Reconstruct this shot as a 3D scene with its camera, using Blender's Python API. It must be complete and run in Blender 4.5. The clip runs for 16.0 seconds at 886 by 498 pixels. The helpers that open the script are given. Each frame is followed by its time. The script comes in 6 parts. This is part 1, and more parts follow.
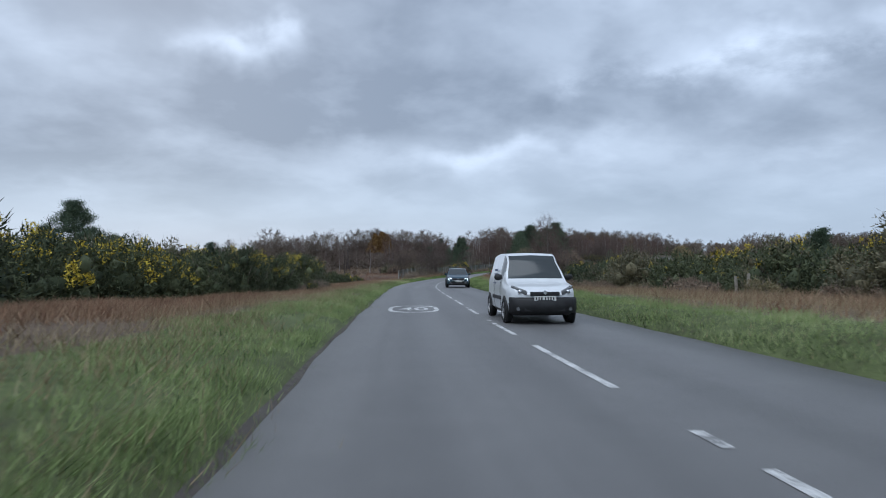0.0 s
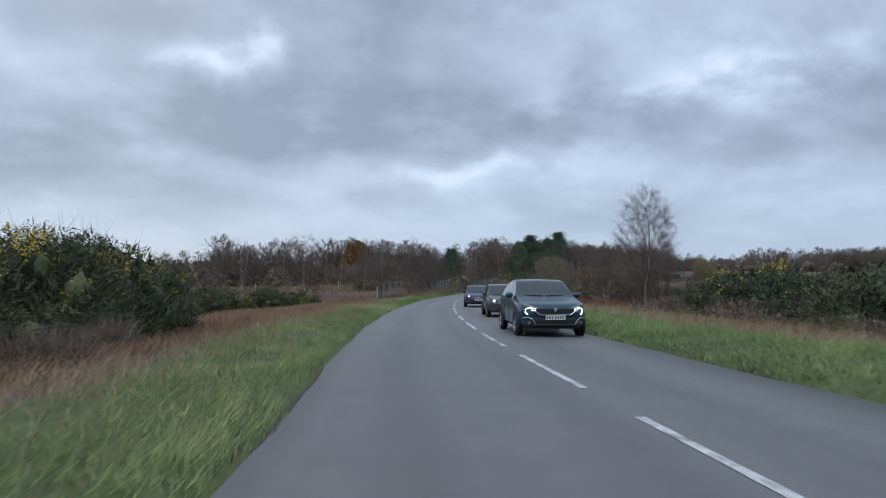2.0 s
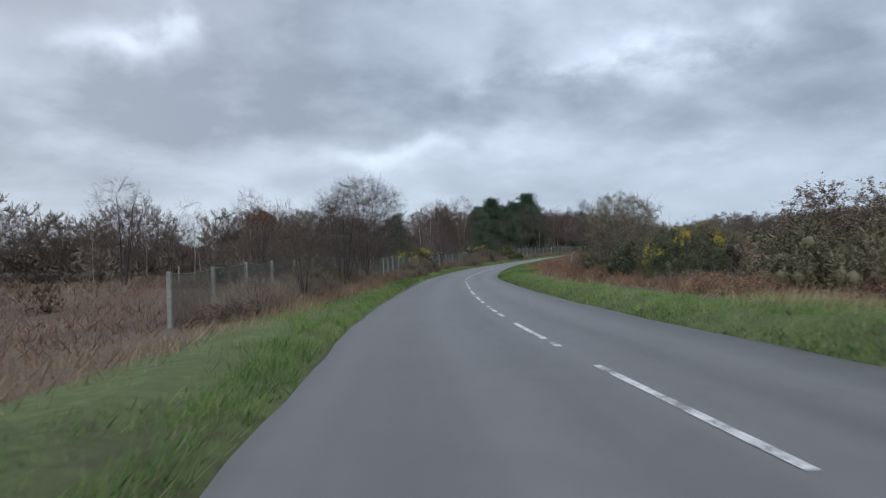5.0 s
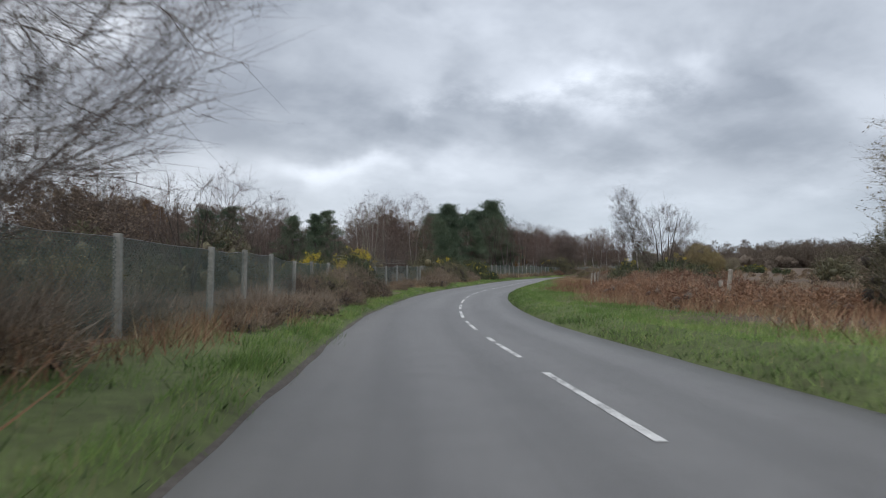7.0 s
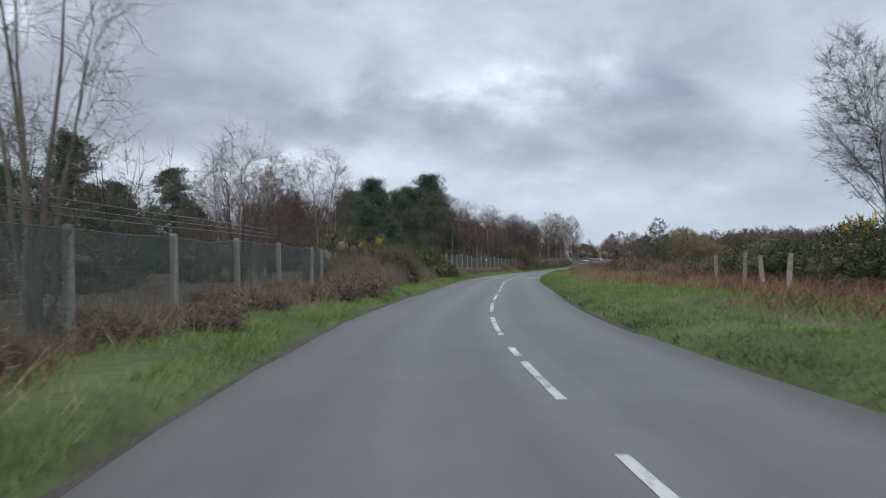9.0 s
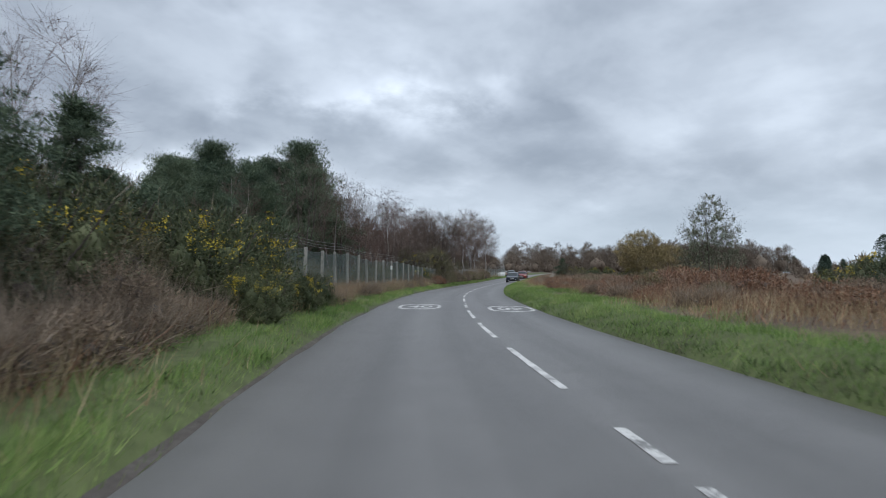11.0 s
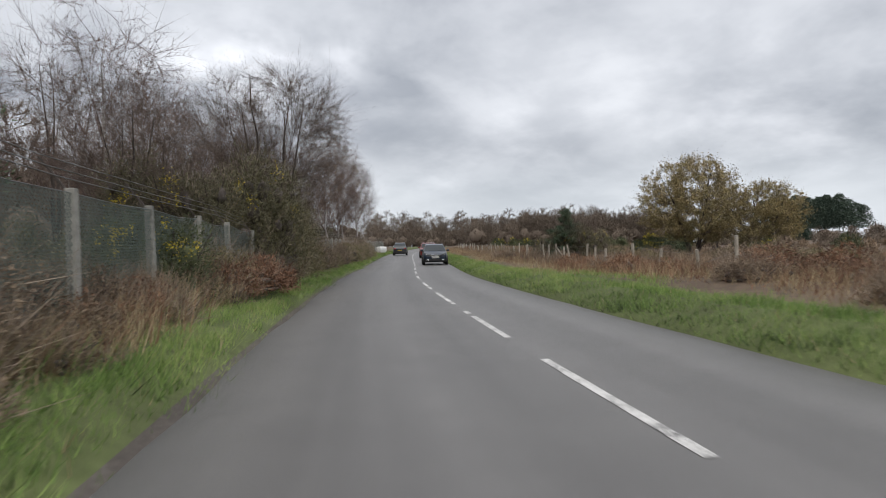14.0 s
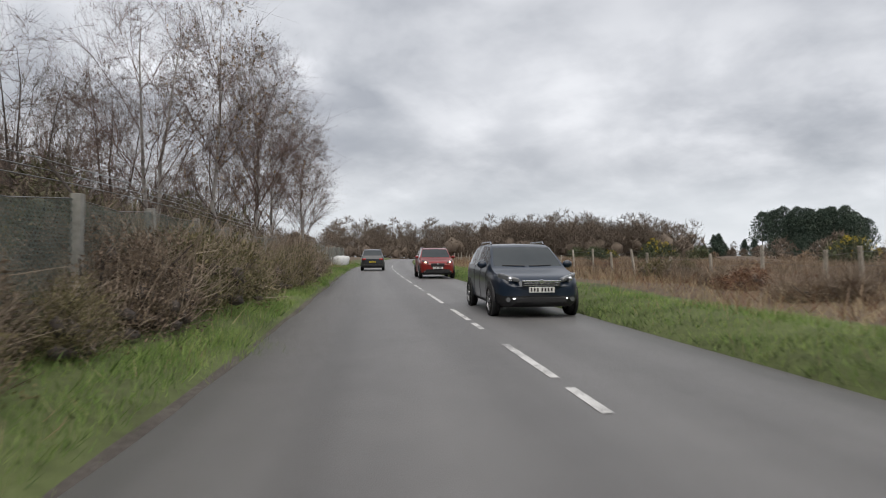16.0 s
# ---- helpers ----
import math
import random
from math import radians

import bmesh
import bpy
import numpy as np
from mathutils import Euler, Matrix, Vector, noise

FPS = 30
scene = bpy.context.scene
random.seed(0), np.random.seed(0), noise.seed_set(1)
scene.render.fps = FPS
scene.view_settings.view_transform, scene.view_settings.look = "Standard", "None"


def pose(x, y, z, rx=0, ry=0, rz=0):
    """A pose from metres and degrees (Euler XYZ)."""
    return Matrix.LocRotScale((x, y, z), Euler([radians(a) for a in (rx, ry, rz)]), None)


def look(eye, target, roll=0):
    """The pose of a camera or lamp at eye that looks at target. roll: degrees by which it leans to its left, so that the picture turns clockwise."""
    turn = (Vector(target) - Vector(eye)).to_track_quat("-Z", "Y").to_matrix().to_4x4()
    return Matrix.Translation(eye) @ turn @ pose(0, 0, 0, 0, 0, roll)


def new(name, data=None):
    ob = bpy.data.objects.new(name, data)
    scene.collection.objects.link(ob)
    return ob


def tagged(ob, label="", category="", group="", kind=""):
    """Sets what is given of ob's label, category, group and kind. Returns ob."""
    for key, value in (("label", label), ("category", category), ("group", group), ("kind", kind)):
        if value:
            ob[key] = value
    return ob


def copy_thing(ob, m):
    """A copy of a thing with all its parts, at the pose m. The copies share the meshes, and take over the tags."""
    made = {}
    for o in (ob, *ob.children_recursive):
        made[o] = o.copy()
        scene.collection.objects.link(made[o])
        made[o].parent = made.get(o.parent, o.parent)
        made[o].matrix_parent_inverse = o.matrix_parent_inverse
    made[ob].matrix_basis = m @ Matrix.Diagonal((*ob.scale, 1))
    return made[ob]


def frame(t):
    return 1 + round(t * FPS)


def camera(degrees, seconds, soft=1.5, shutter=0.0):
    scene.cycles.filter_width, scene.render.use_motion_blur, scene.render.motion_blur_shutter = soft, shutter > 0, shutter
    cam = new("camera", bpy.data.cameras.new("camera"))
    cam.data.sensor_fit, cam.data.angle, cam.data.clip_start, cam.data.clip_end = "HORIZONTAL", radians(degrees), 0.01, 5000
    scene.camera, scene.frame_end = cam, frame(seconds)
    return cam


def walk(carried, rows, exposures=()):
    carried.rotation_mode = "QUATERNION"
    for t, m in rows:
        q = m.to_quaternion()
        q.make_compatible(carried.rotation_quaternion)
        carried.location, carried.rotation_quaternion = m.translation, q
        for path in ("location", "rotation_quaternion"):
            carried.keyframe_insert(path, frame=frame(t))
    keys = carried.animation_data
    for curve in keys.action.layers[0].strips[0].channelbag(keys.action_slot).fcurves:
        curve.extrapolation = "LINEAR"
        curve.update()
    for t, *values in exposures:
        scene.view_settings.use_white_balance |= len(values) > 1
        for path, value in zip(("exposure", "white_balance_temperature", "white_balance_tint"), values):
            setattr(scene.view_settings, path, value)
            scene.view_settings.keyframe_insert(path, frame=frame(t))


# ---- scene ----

# ---------------------------------------------------------------- camera
cam = camera(68.8, 16.0, soft=1.0, shutter=0.12)
# seconds, x, y, z, yaw, pitch, roll
PATH = [
    (0.0, -0.03, 0.21, 1.26, 0.08, 0.08, 0.03),
    (0.5, -0.75, 8.78, 0.97, -0.33, 0.31, -0.33),
    (1.0, -1.28, 17.31, 0.68, -0.77, 0.38, 0.12),
    (1.5, -1.89, 26.08, 0.39, -1.23, 1.12, -0.66),
    (2.0, -2.34, 34.79, 0.09, -1.69, 1.54, -0.21),
    (2.5, -2.72, 43.60, -0.21, -2.85, 1.10, 0.76),
    (3.0, -2.85, 52.34, -0.50, -4.07, 0.55, 0.80),
    (3.5, -2.93, 61.19, -0.80, -5.27, 0.23, 1.11),
    (6.0, -0.68, 104.70, -2.19, -9.59, -0.16, 0.80),
    (6.5, 0.36, 113.25, -2.43, -11.38, 0.82, -1.29),
    (7.0, 1.58, 121.80, -2.68, -12.94, 1.50, -0.45),
    (7.5, 2.95, 130.32, -2.92, -14.55, 1.46, 0.46),
    (8.0, 4.65, 138.84, -3.13, -16.35, 0.97, 0.95),
    (8.5, 6.57, 147.48, -3.29, -18.06, 1.04, 0.95),
    (11.0, 22.13, 188.56, -3.47, -29.64, 2.31, -0.16),
    (11.5, 25.88, 196.58, -3.47, -32.48, 2.17, 0.30),
    (12.0, 29.94, 204.42, -3.47, -35.19, 1.49, 0.53),
    (12.5, 34.20, 212.05, -3.47, -37.42, 0.76, 0.73),
    (13.0, 38.61, 219.53, -3.47, -39.42, 0.28, 0.94),
    (13.5, 43.30, 226.85, -3.47, -41.26, 0.09, 0.99),
    (14.0, 48.13, 233.89, -3.47, -42.95, 0.09, 0.99),
    (14.5, 53.08, 240.86, -3.47, -44.23, 0.20, 0.48),
    (15.0, 58.26, 247.80, -3.47, -45.45, 0.48, 0.00),
    (15.5, 63.53, 254.51, -3.45, -46.06, 0.86, 0.42),
    (16.0, 68.82, 261.03, -3.41, -46.56, 1.11, 0.30),
]
walk(cam, [(t, pose(x, y, z, 90 + pitch, roll, yaw)) for t, x, y, z, yaw, pitch, roll in PATH],
     exposures=[(0.0, 0.30, 5650, 8), (3.7, 0.30, 5650, 8), (6.9, 0.50, 6450, 10), (7.5, 0.42, 5950, 9), (8.1, 0.40, 5950, 9), (8.6, 0.46, 6150, 9), (11.0, 0.50, 6150, 8), (13.5, 0.63, 6700, 11), (15.0, 0.72, 7050, 12), (16.0, 0.67, 7000, 12)])

# ---------------------------------------------------------------- sky and light
def overcast_sky():
    world = bpy.data.worlds.new("overcast_sky")
    scene.world = world
    world.use_nodes = True
    nt = world.node_tree
    nt.nodes.clear()
    N, Lk = nt.nodes.new, nt.links.new
    out, bg = N("ShaderNodeOutputWorld"), N("ShaderNodeBackground")
    sky = N("ShaderNodeTexSky")
    sky.sky_type, sky.sun_disc = "NISHITA", False
    sky.sun_elevation, sky.sun_rotation = radians(28), radians(-25)
    dim = N("ShaderNodeVectorMath")
    dim.operation = "SCALE"
    dim.inputs["Scale"].default_value = 0.10
    Lk(sky.outputs[0], dim.inputs[0])
    tc, sep, turn = N("ShaderNodeTexCoord"), N("ShaderNodeSeparateXYZ"), N("ShaderNodeMapping")
    turn.inputs["Rotation"].default_value = (0, 0, radians(-16))
    Lk(tc.outputs["Generated"], turn.inputs[0])
    Lk(turn.outputs[0], sep.inputs[0])

    def math_node(op, a, b=None):
        n = N("ShaderNodeMath")
        n.operation = op
        for i, v in enumerate((a, b)):
            if v is None:
                continue
            if isinstance(v, (int, float)):
                n.inputs[i].default_value = v
            else:
                Lk(v, n.inputs[i])
        return n.outputs[0]

    lift = math_node("ADD", math_node("MAXIMUM", sep.outputs[2], 0.0), 0.30)
    plane = N("ShaderNodeCombineXYZ")
    Lk(math_node("DIVIDE", sep.outputs[0], lift), plane.inputs[0])
    Lk(math_node("DIVIDE", sep.outputs[1], lift), plane.inputs[1])

    def clouds(scale, detail, shift, low, high, rough=0.5):
        m, n, r = N("ShaderNodeMapping"), N("ShaderNodeTexNoise"), N("ShaderNodeMapRange")
        m.inputs["Location"].default_value = shift
        Lk(plane.outputs[0], m.inputs[0])
        Lk(m.outputs[0], n.inputs["Vector"])
        n.inputs["Scale"].default_value, n.inputs["Detail"].default_value = scale, detail
        n.inputs["Roughness"].default_value = rough
        n.inputs["Distortion"].default_value = 0.12
        r.interpolation_type = "SMOOTHSTEP"
        r.inputs[1].default_value, r.inputs[2].default_value = low, high
        Lk(n.outputs[0], r.inputs[0])
        return r.outputs[0]

    big = clouds(0.85, 3.0, (3.1, 0.4, 0), 0.36, 0.66)
    fine = clouds(2.6, 5.0, (0.7, 5.2, 0), 0.34, 0.70, 0.55)
    gaps = clouds(1.9, 5.0, (8.3, 2.2, 0), 0.52, 0.82, 0.55)
    level = math_node("ADD", math_node("MULTIPLY", big, 0.58), math_node("MULTIPLY", fine, 0.42))
    # the cloud deck's own shape: where it thickens and where it breaks, by bearing and height in degrees, with frayed edges
    raw = N("ShaderNodeSeparateXYZ")
    Lk(tc.outputs["Generated"], raw.inputs[0])
    fray = N("ShaderNodeTexNoise")
    fray.inputs["Scale"].default_value, fray.inputs["Detail"].default_value = 7.0, 4
    Lk(tc.outputs["Generated"], fray.inputs["Vector"])
    tear = math_node("SUBTRACT", fray.outputs[0], 0.5)
    bearing = math_node("ADD", math_node("MULTIPLY", math_node("ARCTAN2", raw.outputs[0], raw.outputs[1]), 57.3), math_node("MULTIPLY", tear, 22.0))
    height = math_node("ADD", math_node("MULTIPLY", math_node("ARCSINE", raw.outputs[2]), 57.3), math_node("MULTIPLY", tear, 9.0))

    def bank(total, az, el, across, deep, weight):
        u = math_node("DIVIDE", math_node("SUBTRACT", bearing, az), across)
        v = math_node("DIVIDE", math_node("SUBTRACT", height, el), deep)
        q = math_node("ADD", math_node("MULTIPLY", u, u), math_node("MULTIPLY", v, v))
        g = math_node("MULTIPLY", math_node("POWER", 2.718, math_node("MULTIPLY", q, -1.0)), weight)
        return g if total is None else math_node("ADD", total, g)

    thick = None
    for az, el, across, deep, weight in ((-14, 11.5, 17, 3.6, -0.42), (12, 13.0, 9, 3.2, -0.36), (-27, 20, 11, 3.0, -0.35), (-33, 11, 9, 6.0, -0.25), (32, 21.5, 16, 3.0, -0.30), (39.5, 14.5, 4, 1.4, -0.30),
                                         (3, 8.0, 9, 1.3, 0.34), (-18, 16.8, 5, 2.0, 0.30), (52, 12, 12, 4.0, 0.16), (66, 17, 12, 3.0, 0.14)):
        thick = bank(thick, az, el, across, deep, weight)
    level = math_node("MAXIMUM", math_node("ADD", level, thick), 0.0)
    breaks = None
    for az, el, across, deep, weight in ((27, 15.4, 8.5, 2.0, 0.75), (-17.5, 17.0, 3.5, 1.4, 0.6), (2.5, 8.3, 4, 0.9, 0.45), (14, 14.8, 2.4, 1.2, 0.35)):
        breaks = bank(breaks, az, el, across, deep, weight)
    ramp = N("ShaderNodeValToRGB")
    ramp.color_ramp.elements[0].color = (0.24, 0.268, 0.315, 1)
    ramp.color_ramp.elements[1].color = (0.54, 0.58, 0.64, 1)
    Lk(level, ramp.inputs[0])
    thin = N("ShaderNodeMix")
    thin.data_type = "RGBA"
    thin.inputs[7].default_value = (0.80, 0.85, 0.93, 1)
    ragged = clouds(3.4, 6.0, (2.3, 7.1, 0), 0.34, 0.62, 0.6)
    opened = math_node("ADD", math_node("MULTIPLY", gaps, 0.35), math_node("MULTIPLY", breaks, ragged))
    Lk(math_node("MINIMUM", opened, 0.95), thin.inputs[0])
    Lk(ramp.outputs[0], thin.inputs[6])
    # paler, even band towards the horizon
    band = N("ShaderNodeMapRange")
    band.interpolation_type = "SMOOTHSTEP"
    band.inputs[1].default_value, band.inputs[2].default_value = 0.02, 0.16
    band.inputs[3].default_value, band.inputs[4].default_value = 0.75, 0.0
    Lk(sep.outputs[2], band.inputs[0])
    low = N("ShaderNodeMix")
    low.data_type = "RGBA"
    low.inputs[7].default_value = (0.46, 0.515, 0.58, 1)
    Lk(band.outputs[0], low.inputs[0])
    Lk(thin.outputs[2], low.inputs[6])
    blend = N("ShaderNodeMix")
    blend.data_type = "RGBA"
    blend.inputs[0].default_value = 0.95
    Lk(dim.outputs[0], blend.inputs[6])
    Lk(low.outputs[2], blend.inputs[7])
    Lk(blend.outputs[2], bg.inputs[0])
    bg.inputs[1].default_value = 1.0
    Lk(bg.outputs[0], out.inputs[0])


overcast_sky()
sun = new("sun", bpy.data.lights.new("sun", "SUN"))
sun.data.energy, sun.data.angle, sun.data.color = 1.5, radians(70), (1.0, 0.985, 0.96)
sun.matrix_world = look((0, 0, 60), (18, 24, 0))


# ---------------------------------------------------------------- materials
def material(name, colors, scale=8.0, rough=0.85, bump=0.0, bump_scale=60.0, island=0.0, metal=0.0, spec=0.35, detail=5.0, blotch=0.6, by_object=False):
    """Three tones mixed by a coarse and a fine noise; island: how far each loose piece differs in brightness."""
    m = bpy.data.materials.new(name)
    m.use_nodes = True
    nt = m.node_tree
    b = nt.nodes["Principled BSDF"]
    N, Lk = nt.nodes.new, nt.links.new
    tc = N("ShaderNodeNewGeometry")
    n1, n2 = N("ShaderNodeTexNoise"), N("ShaderNodeTexNoise")
    n1.inputs["Scale"].default_value, n1.inputs["Detail"].default_value = scale, detail
    n2.inputs["Scale"].default_value, n2.inputs["Detail"].default_value = scale * blotch / 8, 3
    src = N("ShaderNodeTexCoord").outputs["Object"] if by_object else tc.outputs["Position"]
    Lk(src, n1.inputs["Vector"])
    Lk(src, n2.inputs["Vector"])
    avg = N("ShaderNodeMath")
    avg.operation = "ADD"
    Lk(n1.outputs[0], avg.inputs[0])
    Lk(n2.outputs[0], avg.inputs[1])
    last = avg.outputs[0]
    if island:
        rnd = N("ShaderNodeMath")
        rnd.operation = "MULTIPLY_ADD"
        rnd.inputs[1].default_value = island * 2
        Lk(tc.outputs["Random Per Island"], rnd.inputs[0])
        rnd.inputs[2].default_value = -island
        s = N("ShaderNodeMath")
        s.operation = "ADD"
        Lk(last, s.inputs[0])
        Lk(rnd.outputs[0], s.inputs[1])
        last = s.outputs[0]
    mr = N("ShaderNodeMapRange")
    mr.inputs[1].default_value, mr.inputs[2].default_value = 0.65, 1.35
    Lk(last, mr.inputs[0])
    ramp = N("ShaderNodeValToRGB")
    el = ramp.color_ramp.elements
    while len(el) < len(colors):
        el.new(0.5)
    for i, c in enumerate(colors):
        el[i].position = i / max(1, len(colors) - 1)
        el[i].color = (*c, 1)
    Lk(mr.outputs[0], ramp.inputs[0])
    Lk(ramp.outputs[0], b.inputs["Base Color"])
    b.inputs["Roughness"].default_value, b.inputs["Metallic"].default_value = rough, metal
    b.inputs["Specular IOR Level"].default_value = spec
    if bump:
        nb, bp = N("ShaderNodeTexNoise"), N("ShaderNodeBump")
        nb.inputs["Scale"].default_value, nb.inputs["Detail"].default_value = bump_scale, 4
        Lk(src, nb.inputs["Vector"])
        Lk(nb.outputs[0], bp.inputs["Height"])
        bp.inputs["Strength"].default_value, bp.inputs["Distance"].default_value = bump, 0.02
        Lk(bp.outputs[0], b.inputs["Normal"])
    return m


def paint(name, color, rough=0.28, coat=0.5, dirt=0.12):
    m = material(name, [tuple(c * (1 - dirt) for c in color), color, tuple(min(1, c * (1 + dirt)) for c in color)], 3.0, rough, by_object=True)
    b = m.node_tree.nodes["Principled BSDF"]
    b.inputs["Coat Weight"].default_value, b.inputs["Coat Roughness"].default_value = coat, 0.08
    return m


def glow(name, color, power):
    m = paint(name, color)
    b = m.node_tree.nodes["Principled BSDF"]
    b.inputs["Emission Color"].default_value, b.inputs["Emission Strength"].default_value = (*color, 1), power
    return m


def mesh_screen(name):
    """Green coated chain link, in 50 mm diamonds: wire where the pattern is high, see-through elsewhere."""
    m = material(name, [(0.060, 0.085, 0.074), (0.090, 0.120, 0.106), (0.125, 0.15, 0.138)], 3.0, 0.6)
    nt = m.node_tree
    N, Lk = nt.nodes.new, nt.links.new
    b, out = nt.nodes["Principled BSDF"], nt.nodes["Material Output"]
    uv, sep = N("ShaderNodeUVMap"), N("ShaderNodeSeparateXYZ")
    Lk(uv.outputs[0], sep.inputs[0])

    def wire(op):
        a, f, c, d = (N("ShaderNodeMath") for _ in range(4))
        a.operation, f.operation, c.operation, d.operation = op, "FRACT", "SUBTRACT", "ABSOLUTE"
        Lk(sep.outputs[0], a.inputs[0])
        Lk(sep.outputs[1], a.inputs[1])
        Lk(a.outputs[0], f.inputs[0])
        Lk(f.outputs[0], c.inputs[0])
        c.inputs[1].default_value = 0.5
        Lk(c.outputs[0], d.inputs[0])
        e = N("ShaderNodeMath")
        e.operation, e.inputs[1].default_value = "GREATER_THAN", 0.35
        Lk(d.outputs[0], e.inputs[0])
        return e.outputs[0]

    top = N("ShaderNodeMath")
    top.operation = "MAXIMUM"
    Lk(wire("ADD"), top.inputs[0])
    Lk(wire("SUBTRACT"), top.inputs[1])
    mix, clear = N("ShaderNodeMixShader"), N("ShaderNodeBsdfTransparent")
    Lk(top.outputs[0], mix.inputs[0])
    Lk(clear.outputs[0], mix.inputs[1])
    Lk(b.outputs[0], mix.inputs[2])
    Lk(mix.outputs[0], out.inputs["Surface"])
    return m


def asphalt():
    """Worn asphalt: paler where tyres polish it, darker and patched between, by the distance across the road."""
    m = material("asphalt", [(0.122, 0.119, 0.119), (0.136, 0.133, 0.132), (0.151, 0.148, 0.146)], 1.6, 0.52, 0.5, 220.0, spec=0.5)
    nt = m.node_tree
    N, Lk = nt.nodes.new, nt.links.new
    b = nt.nodes["Principled BSDF"]
    ramp = b.inputs["Base Color"].links[0].from_socket
    uv, sep = N("ShaderNodeUVMap"), N("ShaderNodeSeparateXYZ")
    Lk(uv.outputs[0], sep.inputs[0])
    n = N("ShaderNodeTexNoise")
    n.inputs["Scale"].default_value, n.inputs["Detail"].default_value = 0.5, 3
    Lk(uv.outputs[0], n.inputs["Vector"])
    wob = N("ShaderNodeMath")
    wob.operation, wob.inputs[1].default_value = "MULTIPLY_ADD", 0.5
    Lk(n.outputs[0], wob.inputs[0])
    Lk(sep.outputs[0], wob.inputs[2])
    wave = N("ShaderNodeMath")
    wave.operation = "SINE"
    scale = N("ShaderNodeMath")
    scale.operation, scale.inputs[1].default_value = "MULTIPLY", 3.9
    Lk(wob.outputs[0], scale.inputs[0])
    Lk(scale.outputs[0], wave.inputs[0])
    gain = N("ShaderNodeMath")
    gain.operation, gain.inputs[1].default_value, gain.inputs[2].default_value = "MULTIPLY_ADD", 0.10, 1.0
    Lk(wave.outputs[0], gain.inputs[0])
    # long stains and polished streaks that run with the traffic
    long, st, add = N("ShaderNodeMapping"), N("ShaderNodeTexNoise"), N("ShaderNodeMath")
    long.inputs["Scale"].default_value = (2.6, 0.16, 1)
    Lk(uv.outputs[0], long.inputs[0])
    Lk(long.outputs[0], st.inputs["Vector"])
    st.inputs["Scale"].default_value, st.inputs["Detail"].default_value = 1.0, 4
    add.operation, add.inputs[1].default_value = "MULTIPLY_ADD", 0.42
    Lk(st.outputs[0], add.inputs[0])
    shift = N("ShaderNodeMath")
    shift.operation, shift.inputs[1].default_value = "SUBTRACT", 0.21
    Lk(gain.outputs[0], shift.inputs[0])
    Lk(shift.outputs[0], add.inputs[2])
    gain = add
    mul = N("ShaderNodeVectorMath")
    mul.operation = "SCALE"
    Lk(ramp, mul.inputs[0])
    Lk(gain.outputs[0], mul.inputs["Scale"])
    Lk(mul.outputs[0], b.inputs["Base Color"])
    return m


